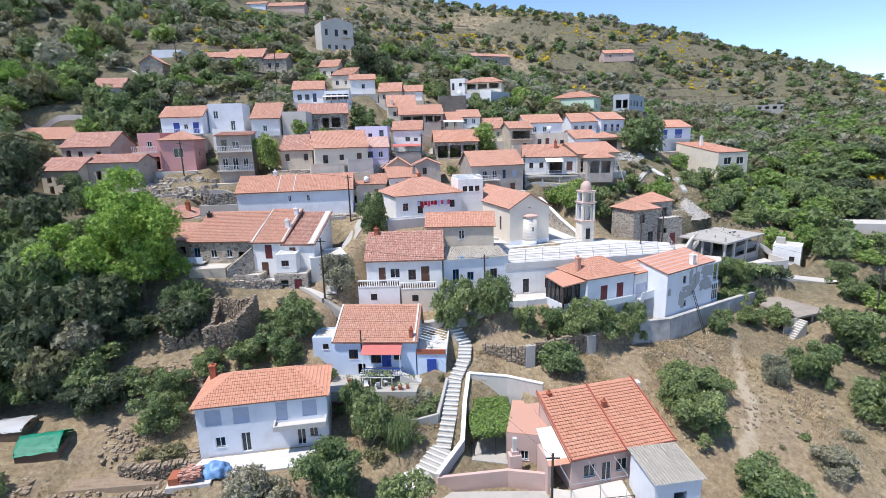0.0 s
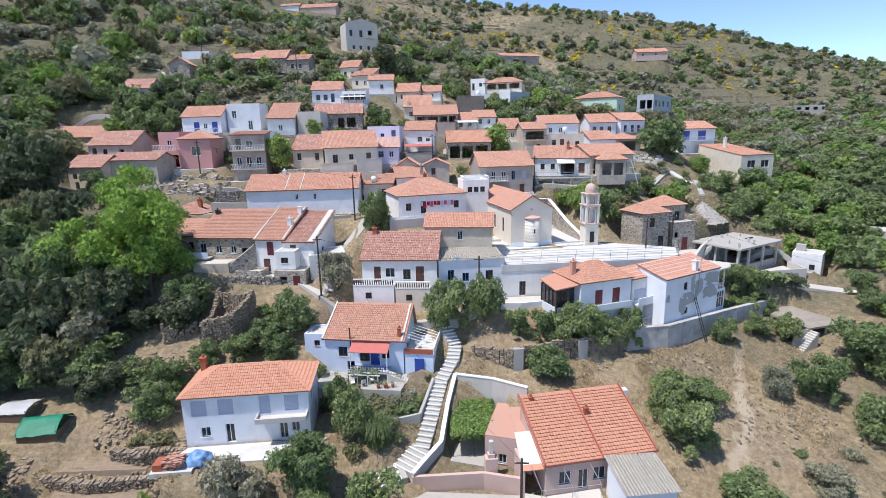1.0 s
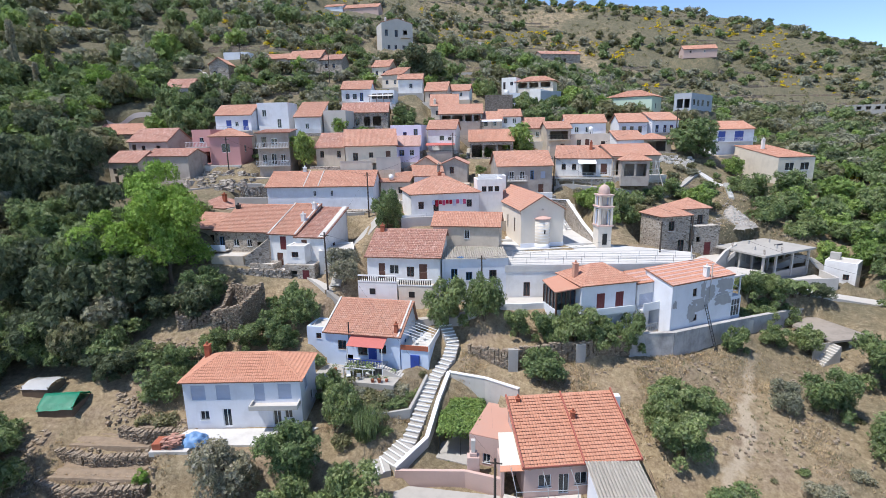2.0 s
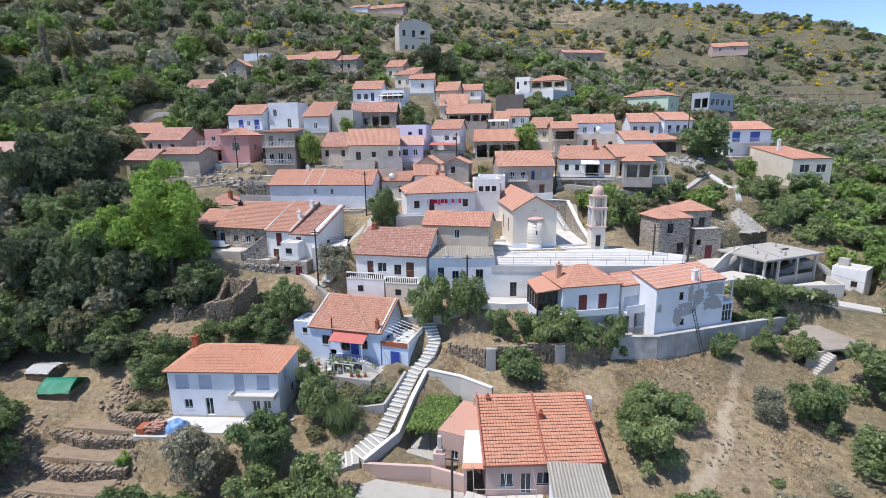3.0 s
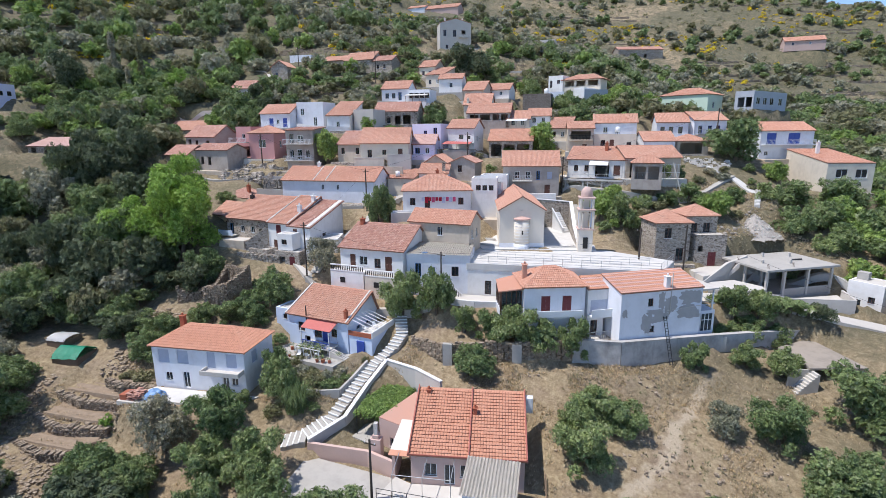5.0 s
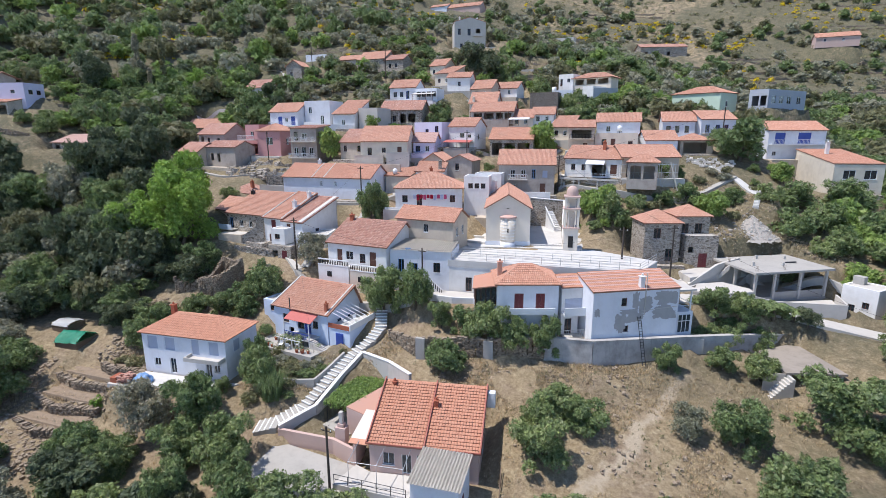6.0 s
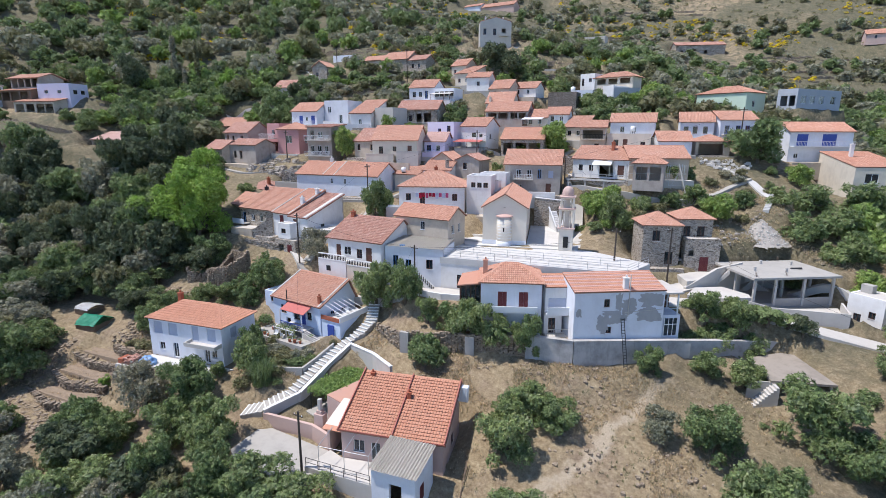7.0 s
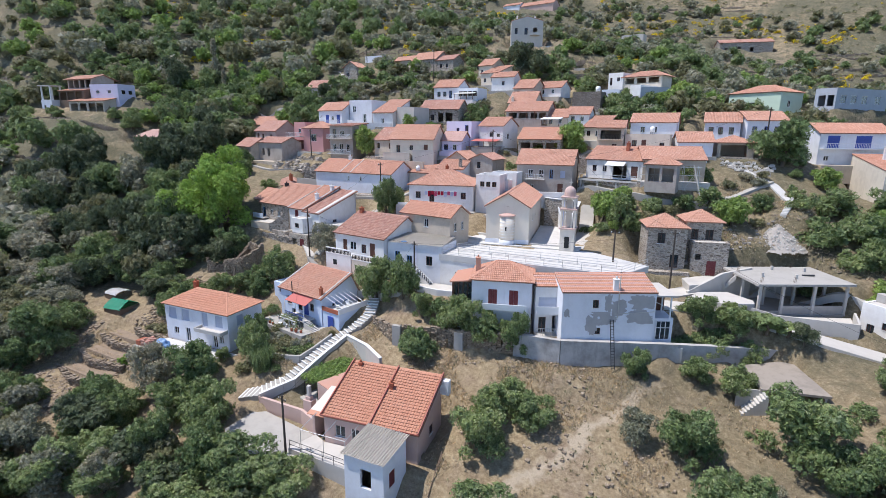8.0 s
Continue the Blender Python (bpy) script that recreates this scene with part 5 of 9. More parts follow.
house((8.7, 66.3), (33.5, 70.5), 5.0, 5.0, 9.3, "flat", wall=WHITE, parapet=0.12, pad=False, holes=[
    ("f", 2.4, 0.1, 0.9, 2.0, "n"), ("f", 5.6, 0.6, 1.0, 1.4, "o"), ("f", 9.2, 2.6, 0.9, 0.6, "n"), ("f", 12.5, 2.6, 0.9, 0.6, "n"), ("f", 15.8, 2.6, 0.9, 0.6, "n"), ("f", 19.0, 2.6, 0.9, 0.6, "n"), ("f", 21.4, 2.2, 1.6, 1.2, "n")],
    label="row of low whitewashed rooms under the terrace", name="terrace_rooms", group="", dig=2.5)
for a, b in (((9, 66.6, 9.45), (33.4, 70.7, 9.45)), ((9.4, 69.8, 9.45), (32.0, 73.4, 9.45)), ((33.4, 70.7, 9.45), (35.0, 76.8, 9.45))):
    railing(a, b, 1.05, (0.35, 0.7, 1.05), 2.6)
part("step", bx(0, 3.2, 0, 0.5, 0, 0.35), PAVE, thing("chapel_steps", (5.8, 79.0, 10.0), 10, "broad white steps beside the chapel", "steps", "", "structure"))
solid_wall([(21.9, 79.8), (20.4, 86.0), (18.4, 95.8), (12.4, 94.6)], [10.6, 12.0, 14.6, 15.0], [8.5, 9, 9.2, 9.2], 0.5, STONE, "stone retaining wall behind the chapel forecourt", 0.12, WHITE)
cs_ = thing("chapel_stair", (15.6, 93.4, 9.9), -52, "white stair with pillared balustrade behind the chapel", "stairs")
for i in range(12):
    part("step", bx(0.32 * i, 0.32 * i + 0.34, 0.0, 1.3, -0.6, 3.0 - 0.25 * i), WHITE, cs_)
    part("baluster", bx(0.32 * i + 0.1, 0.32 * i + 0.24, -0.1, 0.04, 3.0 - 0.25 * i, 3.7 - 0.25 * i), FRAMEW, cs_)
part("handrail", slab(bmesh.new(), [(-0.1, -0.14, 3.85), (3.9, -0.14, 0.9), (3.9, 0.08, 0.9), (-0.1, 0.08, 3.85)], 0.14), FRAMEW, cs_)
lane([(23.0, 82.5), (21.4, 90.0), (19.0, 99.0), (17.2, 103.5), (15.4, 109.0)], 2.4, PALECONC, "pale concrete lane climbing past the chapel")

# apse, tower
bm = bmesh.new()
rod(bm, (3.37, 0.0, -0.6), (3.37, 0.0, 4.3), 1.15, 1.15, 20)
part("plinth", bx(-0.06, 6.8, -0.07, -0.004, -0.5, 0.55), COOL, chapel, "pale blue-white painted plinth")
part("apse_plinth", rod(bmesh.new(), (3.37, 0, -0.5), (3.37, 0, 0.55), 1.19, 1.19, 20), COOL, chapel, "pale blue-white painted plinth", True)

apse = part("apse", bm, PALECREAM, chapel, "rounded cream apse", True)
bm = bmesh.new()
rod(bm, (3.37, 0.0, 4.3), (3.37, 0.0, 4.45), 1.32, 1.3, 20)
rod(bm, (3.37, 0.0, 4.45), (3.37, 0.0, 4.7), 1.25, 0.3, 20)
part("apse_roof", bm, PALETILE, apse)
for k in range(8):
    part("moulding", rod(bmesh.new(), (3.37, 0, 0.5 + k * 0.46), (3.37, 0, 0.56 + k * 0.46), 1.175, 1.175, 20), FRAMEW, apse)
bm = bmesh.new()
box(bm, 3.27, 3.47, -1.2, -1.0, 2.1, 2.7)
# near-black block paints the unlit slit instead of a cut opening
part("slit_window", bm, DARK, apse)


def bell_tower():
    t = thing("bell_tower", (22.75, 79.6, 9.4), 14, "slender cream and white bell tower with domed top", "bell tower")

    def ring(z, r, hgt, mat, name):
        part(name, bx(-r, r, -r, r, z, z + hgt, 0.03), mat, t)
    bm = bx(-1.05, 1.05, -1.05, 1.05, -1.5, 3.4, 0.03)
    part("base", bm, PALECREAM, t)
    # flat near-black panel: the niche's shade is painted, no recess is cut
    part("niche_shade_panel", bx(-0.35, 0.35, -1.12, -1.06, 0.6, 2.3), DARK, t)
    ring(3.4, 1.25, 0.22, PALEPINK, "cornice")
    for z0, hgt, r in ((3.62, 2.7, 0.95), (6.55, 1.5, 0.86)):
        for sx in (-1, 1):
            for sy in (-1, 1):
                part("pillar", bx(sx * r - 0.16, sx * r + 0.16, sy * r - 0.16, sy * r + 0.16, z0, z0 + hgt, 0.03), PALECREAM, t)
        for k in range(4):
            bm = bmesh.new()
            q = Matrix.Rotation(k * math.pi / 2, 4, "Z")
            for sx in (-1, 1):
                box(bm, sx * 0.5 - 0.07, sx * 0.5 + 0.07, -r - 0.05, -r + 0.12, z0, z0 + hgt * 0.72, 0, q)
            for i in range(8):
                a0, a1 = math.pi * i / 8, math.pi * (i + 1) / 8
                p0 = Vector((0.5 * math.cos(a0), -r + 0.03, z0 + hgt * 0.7 + 0.45 * math.sin(a0)))
                p1 = Vector((0.5 * math.cos(a1), -r + 0.03, z0 + hgt * 0.7 + 0.45 * math.sin(a1)))
                rod(bm, q @ p0, q @ p1, 0.08, None, 5)
            box(bm, -r, r, -r - 0.05, -r + 0.1, z0 + hgt - 0.18, z0 + hgt, 0, q)
            part("arch", bm, SKYBLUE if k % 2 else PALECREAM, t)
        ring(z0 + hgt, r + 0.3, 0.2, PALEPINK, "cornice")
    bm = bmesh.new()
    rod(bm, (0, 0, 5.6), (0, 0, 5.0), 0.14, 0.36, 12)
    part("bell", bm, DARKMETAL, t, "dark bronze bell", True)
    part("core", bx(-0.35, 0.35, -0.35, 0.35, 3.62, 8.1), PALECREAM, t)
    part("drum", rod(bmesh.new(), (0, 0, 8.25), (0, 0, 8.75), 0.86, 0.86, 12), PALEPINK, t)
    bm = bmesh.new()
    bmesh.ops.create_uvsphere(bm, u_segments=20, v_segments=10, radius=0.84)
    bmesh.ops.transform(bm, matrix=Matrix.Translation((0, 0, 8.75)) @ Matrix.Diagonal((1, 1, 1.15, 1)), verts=bm.verts)
    part("dome", bm, PALEPINK, t, "pale weathered dome", True)
    bm = bx(-0.05, 0.05, -0.05, 0.05, 9.6, 10.75)
    box(bm, -0.32, 0.32, -0.045, 0.045, 10.2, 10.3)
    part("cross", bm, PALECONC, t)


bell_tower()

# main flight of steps beside the walled garden
fl = thing("garden_steps", (0, 0, 0), 0, "long flight of grey steps with whitewashed edges", "steps", "", "structure")
pts = [Vector(p) for p in FLIGHT]
for a, b in zip(pts, pts[1:]):
    k = max(2, round((b - a).length / 0.62))
    u = Vector((b.x - a.x, b.y - a.y, 0)).normalized()
    rz = math.atan2(u.y, u.x)
    for i in range(k):
        p = a.lerp(b, i / k)
        wd = 0.78 if a.z > -4.5 else 1.25
        ln = Vector((b.x - a.x, b.y - a.y, 0)).length / k
        m = Matrix.Translation(p) @ Matrix.Rotation(rz, 4, "Z")
        st = part("step", box(bmesh.new(), 0.0, ln + 0.12, -wd, wd, -0.9, 0.0, 0, m), CONC, fl)
        part("white_edge", box(bmesh.new(), -0.02, 0.13, -wd - 0.02, wd + 0.02, -0.1, 0.012, 0, m), FRAMEW, st, "whitewashed step edge")
solid_wall([(-0.6, 41.2), (1.9, 44.6), (2.3, 49.0), (2.9, 52.8)], [-4.5, -3.2, -1.4, 0.1], [-6.2, -6, -5, -4], 0.35, PALECONC, "pale rendered wall along the steps", 0.08, WHITE)
solid_wall([(2.9, 52.8), (7.2, 52.0), (11.0, 50.4)], [0.1, 0.0, -0.2], [-4, -4, -4], 0.35, PALECONC, "pale rendered wall above the garden", 0.1, WHITE)
solid_wall([(-5.4, 46.6), (-2.6, 47.0), (-0.6, 47.6), (-0.2, 49.6), (0.4, 52.4)], [-2.3, -2.1, -1.9, -1.3, -0.2], [-5.2, -5.0, -4.6, -4, -3], 0.3, CONC, "grey retaining wall of the terrace garden")
solid_wall([(-0.6, 41.2), (6.2, 42.0), (9.7, 41.2)], [-4.8, -4.7, -4.6], [-7.5, -7.5, -7.5], 0.35, PALEPINK, "pink-washed garden wall along the parking")
deck([(-0.6, 41.1), (9.6, 41.0), (11.0, 34.8), (4.6, 33.4), (0.0, 36.0)], -7.6, -6.35, CONC, "stained concrete parking apron")
deck([(2.2, 44.6), (6.6, 43.6), (8.6, 50.6), (3.0, 51.6)], -6.2, -5.3, CONC, "walled garden floor of earth and concrete")


def grill(x, y, z):
    t = thing("garden_oven", (x, y, z), 8, "pink-washed outdoor oven with stepped chimney", "oven")
    bm = bx(-0.6, 0.6, -0.45, 0.45, -1.2, 1.5, 0.03)
    box(bm, -0.35, 0.35, -0.3, 0.3, 1.5, 1.9, 0.03)
    part("hearth", bm, PALEPINK, t)
    part("flue", bx(-0.2, 0.2, -0.2, 0.2, 1.9, 3.2, 0.02), PALECONC, t)


grill(6.9, 42.6, -4.9)

# dry-stone and concrete walls under the long house
stone_wall([(4.8, 56.2), (9.4, 54.6), (14.0, 56.2), (19.0, 57.7), (24.0, 60.1)], [2.0, 2.3, 2.6, 2.8, 2.7], [0.3, 0.2, 0.3, 0.4, 0.3], 0.5, 3, EARTHSTONE, "dark dry-stone terrace wall below the houses")
for x, y in ((10.2, 54.6), (18.0, 57.2)):
    deck([(x - 0.5, y - 0.45), (x + 0.6, y - 0.2), (x + 0.5, y + 0.3), (x - 0.6, y + 0.1)], -0.3, 2.6, CONC, "concrete pier in the terrace wall", "wall_pier")
solid_wall([(24.0, 60.2), (29.4, 61.7), (38.6, 68.0), (44.5, 72.0), (51.8, 77.6)], [2.95, 2.8, 2.5, 2.25, 1.5], [-1, -1.5, -1.8, -2, -1.5], 0.5, STAINED, "stained concrete retaining wall", 0.06)
deck([(24.2, 60.6), (29.4, 62.2), (38.8, 68.4), (41.5, 69.5), (39.0, 73.0), (27, 66.5)], 0.2, 2.05, PALECONC, "concrete apron behind the retaining wall")

# lanes and roads
deck([(3.4, 62.4), (11.0, 62.6), (18.4, 65.0), (21.0, 67.8), (9.0, 66.2), (3.4, 64.6)], 3.6, 5.0, PALECONC, "pale concrete lane before the terrace rooms")
solid_wall([(6.6, 62.2), (11.0, 62.4), (16.6, 64.0)], [5.5, 5.5, 5.5], [2.6, 2.6, 2.6], 0.3, WHITE, "low white parapet along the lane", name="wall_parapet")
lane([(-15.5, 63.6), (-9, 62.6), (-3.0, 61.9), (3.4, 61.6), (9.0, 64.2), (16.0, 66.6), (20.5, 67.0)], 2.2, CONC, "pale concrete lane through the lower village")
lane([(-15.5, 63.6), (-19.5, 66.0), (-27.0, 66.8), (-33.0, 66.4)], 1.8, PALECONC, "narrow concrete lane below the stone cottages")
lane([(-15.0, 64.0), (-15.4, 72.0), (-13.2, 79.0), (-12.6, 88.0), (-11.8, 96.0), (-8.0, 105.0), (-2.5, 110.0), (-2.4, 119.0)], 1.5, CONC, "steep concrete lane between the houses")
lane([(p[0], p[1]) for p in ROAD_BED], 3.6, PALECONC, "pale concrete road at the edge of the village", "road", 0.3)
lane([(37.0, 80.5), (41.5, 87.0), (46.6, 94.0), (49.6, 97.6)], 3.0, PALECONC, "concrete track round the unfinished building", "road")
lane([(42.0, 117.0), (46.0, 115.2), (49.8, 110.0)], 1.6, PAVE, "thin white path down to the rubble heap")
wp = thing("path_steps", (49.9, 109.2, 16.5), 0, "narrow white concrete steps down the bank", "steps", "", "structure")
for i in range(12):
    part("step", bx(-0.45 - 0.09 * i, 0.4 - 0.09 * i, -0.56 * (i + 1), -0.56 * i + 0.02, -0.9 - 0.18 * i, -0.18 * i), PAVE, wp)
lane([(46.6, 94.4), (51.0, 95.4), (56.0, 94.0), (62.0, 92.6)], 3.2, PAVE, "pale concrete track behind the unfinished building", "road")
lane([(-40.0, 79.6), (-33.0, 78.8), (-24.0, 79.8), (-16.0, 81.6)], 1.8, CONC, "lane in front of the long hall")
lane([(-112, 100), (-96, 103.5), (-84.0, 112.0), (-74.0, 113.0), (-64.0, 110.0)], 1.0, PALECONC, "pale track across the slope")
lane([(-104, 140), (-88, 138.0), (-78, 134.0), (-72.0, 129.0)], 0.9, PALECONC, "pale hillside track to the stone hut")
lane([(6.5, 93), (9, 104.5), (8.6, 109), (12.5, 117)], 1.4, CONC, "concrete alley in the upper village")
lane([(16, 101.5), (28, 100.2), (38, 104), (46, 115)], 1.6, CONC, "lane before the scaffolded house")
lane([(-60, 84.5), (-52, 84), (-44, 88), (-36, 89.5), (-24, 90.5)], 1.5, CONC, "lane before the derelict houses")


# walls between the terraces of the village
stone_wall([(-39.4, 83.0), (-34.0, 84.2)], [18.2, 18.3], [14.8, 14.8], 0.5, 31, STONE, "grey stone retaining wall beside the hall")
solid_wall([(-39.6, 81.2), (-33.6, 81.6)], [16.6, 16.6], [14.0, 14.0], 0.4, CONC, "grey concrete terrace wall")
stone_wall([(-30, 64.6), (-22, 64.8)], [8.3, 8.2], [6.0, 6.2], 0.5, 32, STONE, "stone terrace wall below the cottages")
solid_wall([(-24.0, 90.6), (-13.2, 91.8)], [20.6, 20.6], [17.5, 17.5], 0.4, BEIGE, "rendered terrace wall below the cream house")
solid_wall([(6.0, 93.0), (15.6, 96.2)], [16.0, 16.0], [13.0, 13.0], 0.4, WHITE, "white terrace wall")
solid_wall([(-8.6, 77.4), (2.6, 81.6)], [14.0, 14.0], [10.0, 10.0], 0.4, PALECONC, "pale wall under the laundry terrace")

solid_wall([(-156, 152.0), (-127, 150.5)], [61.0, 58.6], [54.0, 52.0], 0.5, CONC, "long grey retaining wall on the upper slope")
# ruined cottage among the trees
rn = thing("ruined_cottage", (-28.3, 55.5, 2.2), 0, "roofless ruined cottage of dark rubble stone", "ruin")
for nm, path, zt in (("front_wall", [(0, 0), (1.6, 0.45), (3.3, 1.0)], (3.0, 3.3, 3.6)), ("side_wall", [(3.3, 1.0), (4.0, 2.4), (4.8, 4.1)], (3.6, 4.4, 5.6)), ("back_wall", [(4.8, 4.1), (2.2, 4.8), (-0.5, 5.4)], (5.5, 4.8, 5.0)), ("side_wall", [(-0.5, 5.4), (-0.3, 2.8), (0, 0)], (4.8, 3.0, 2.8))):
    V, F = stones(path, zt, [-2.5] * 3, 0.55, len(nm) + int(zt[0] * 10), 0.36)
    pydata(nm, V, F, EARTHSTONE, rn)
for k, (x0, y0, x1, y1, z1) in enumerate(((0.6, 1.4, 2.9, 3.8, 4.4), (1.4, 4.0, 2.6, 1.6, 3.9), (0.8, 3.4, 1.6, 1.6, 4.6), (2.2, 2.0, 2.8, 3.2, 4.8))):
    part("fallen_beam", rod(bmesh.new(), (x0, y0, 0.6), (x1, y1, z1), 0.07, 0.05, 5), WOOD, rn)
stone_wall([(-33.6, 55.4), (-31.6, 56.2), (-30.4, 57.2)], [4.6, 3.6, 4.4], [1.0, 1.2, 1.6], 0.6, 8, EARTHSTONE, "crumbling dry-stone wall by the ruin", 0.45)

# garden terraces below
for k, (path, zt) in enumerate((([(-36.0, 38.4), (-31.0, 38.0), (-25.4, 39.2)], -4.6), ([(-35.0, 35.0), (-30.0, 34.2), (-24.0, 35.8)], -5.6), ([(-33.0, 31.6), (-28.0, 31.0), (-23.0, 32.6)], -6.6), ([(-31.0, 41.4), (-27.5, 41.0), (-25.0, 41.8)], -3.4))):
    stone_wall(path, [zt + 0.35] * 3, [zt - 1.0] * 3, 0.7, 40 + k, EARTHSTONE, "low dry-stone wall of a garden terrace", 0.27)


def garden_bed(x, y, rz, w, d, z):
    """Dug vegetable bed with shallow furrows."""
    nx, ny = 26, 18
    V = [(w * i / nx, d * j / ny, 0.1 * math.sin(j / ny * d * 5.2 + 0.6 * noise.noise(Vector((i * 0.3, j * 0.3, x)))) + 0.1 * noise.noise(Vector((i * 0.5, j * 0.7, y))) - (0.5 if i in (0, nx) or j in (0, ny) else 0)) for j in range(ny + 1) for i in range(nx + 1)]
    F = [[j * (nx + 1) + i, j * (nx + 1) + i + 1, (j + 1) * (nx + 1) + i + 1, (j + 1) * (nx + 1) + i] for j in range(ny) for i in range(nx)]
    t = thing("garden_bed", (x, y, z), rz, "dug vegetable bed of brown soil with furrows", "garden bed", "garden beds on the terraces")
    pydata("soil", V, F, SOIL, t)


garden_bed(-35.6, 39.0, 6, 9.4, 2.6, -4.2)
garden_bed(-34.6, 35.3, 6, 9.6, 2.9, -5.25)
garden_bed(-32.8, 31.7, 6, 9.0, 2.9, -6.3)
garden_bed(-30.4, 41.8, 5, 5.0, 1.8, -3.35)


def unfinished_frame():
    """Concrete frame with slab roof, open between its posts, and a ramp wall before it."""
    t = thing("unfinished_building", (47.8, 83.7, 3.0), math.degrees(math.atan2(6.9, 9.9)), "unfinished concrete frame building with flat slab roof", "building")
    w, d = 12.0, 8.4
    part("roof_slab", bx(-0.5, w + 0.4, -0.5, d, 4.4, 4.72, 0.02), CONC, t)
    part("floor_slab", bx(0, w, 0, d, -1.0, 0.35), CONC, t)
    for x in (0.15, 3.2, 7.4, w - 0.3):
        for y in (0.1, 4.0, d - 0.4):
            part("post", bx(x, x + 0.32, y, y + 0.32, 0.35, 4.4), PALECONC, t)
    part("back_wall", bx(0, w, d - 0.35, d - 0.1, 0.35, 4.4), CONC, t)
    part("infill_wall", bx(3.52, w - 0.3, 0.25, 0.4, 0.35, 1.5), CONC, t)
    for x, y in ((2.0, 3.0), (6.0, 2.0), (9.5, 5.5), (5.5, 6.5)):
        part("post_stub", bx(x, x + 0.3, y, y + 0.3, 4.72, 5.3), PALECONC, t)
    part("infill_wall", bx(0.47, 3.2, 0.25, 0.4, 0.35, 0.8), CONC, t)
    part("vent_pipe", rod(bmesh.new(), (8.0, 3.6, 4.8), (9.4, 3.2, 4.9), 0.12, None, 8), DARKMETAL, t)
    for i in range(18):
        f = (i + 0.5) / 18
        m = Matrix.Translation((-2.5 + 2.3 * f, 6.9 - 1.95 * f, 0)) @ Matrix.Rotation(math.atan2(-1.95, 2.3), 4, "Z")
        part("step", box(bmesh.new(), -0.09, 0.12, -0.75, 0.75, 0.5 + 3.9 * f - 0.5, 0.72 + 3.9 * f, 0, m), PALECONC, t)
    for x, y in ((0.15, 0.1), (4.6, 0.2), (0.2, 5.6), (9.0, 7.6)):
        for k in range(4):
            part("rebar", rod(bmesh.new(), (x + 0.06 + 0.2 * (k % 2), y + 0.06 + 0.2 * (k // 2), 4.7), (x + 0.06 + 0.2 * (k % 2), y + 0.06 + 0.2 * (k // 2), 5.5), 0.02, None, 4), WOOD, t)


unfinished_frame()
solid_wall([(39.4, 82.4), (43.0, 86.6), (46.2, 91.0)], [5.4, 7.6, 8.0], [2.0, 2.4, 3.0], 0.4, PALECONC, "rising concrete flank wall beside the unfinished building")
solid_wall([(47.4, 80.6), (50.2, 81.4), (58.6, 83.7)], [5.15, 4.5, 4.4], [3.0, 2.4, 1.2], 0.25, PALECONC, "concrete wall along the ramp before the unfinished building")
solid_wall([(58.6, 83.8), (58.4, 88.6)], [4.4, 4.4], [1.2, 1.6], 0.25, PALECONC, "concrete side wall of the ramp")
deck([(40.0, 79.0), (44.3, 79.7), (47.6, 81.9), (47.3, 83.4), (44.0, 85.6), (40.6, 83.2)], 3.0, 5.3, PALECONC, "pale concrete forecourt of the unfinished building")
deck([(47.7, 81.9), (50.2, 81.7), (58.4, 84.0), (58.2, 89.6), (48.0, 83.4)], 1.5, 3.3, PALECONC, "concrete ramp floor before the frame")
deck([(39.6, 82.6), (43.2, 86.8), (46.4, 91.2), (43.0, 93.0), (38.0, 86.0)], 3.0, 6.2, PALECONC, "pale concrete ramp up to the slab roof")


def slab_shelter():
    """A bare slab on posts over the slope, with a flight of steps under its corner."""
    t = thing("concrete_shelter", (49.8, 67.1, -2.2), 20, "low concrete slab shelter with outside steps", "shelter")
    c, s = math.cos(radians(20)), math.sin(radians(20))
    ring = [((x - 49.8) * c + (y - 67.1) * s, -(x - 49.8) * s + (y - 67.1) * c) for x, y in ((49.8, 67.1), (56.0, 69.4), (52.1, 77.2), (47.7, 72.6))]
    part("roof_slab", prism(bmesh.new(), ring, 2.4, 2.66), SLABGREY, t)
    for x, y in ((0.6, 0.3), (3.4, 0.3), (6.1, 0.3)):
        part("post", bx(x, x + 0.22, y, y + 0.22, -1.6, 2.4), PALECONC, t)
    part("back_wall", bx(0.6, 4.6, 4.0, 4.3, -2, 2.4), CONC, t)
    for i in range(9):
        part("step", bx(-1.9 + i * 0.26, -1.6 + i * 0.26, -1.1, 0.15, -0.6, 0.1 + i * 0.28), PALECONC, t)
    part("cheek_wall", prism(bmesh.new(), [(-2.2, 0.16), (0.5, 0.16), (0.5, 0.34), (-2.2, 0.34)], -1.0, 2.4), CONC, t)


slab_shelter()


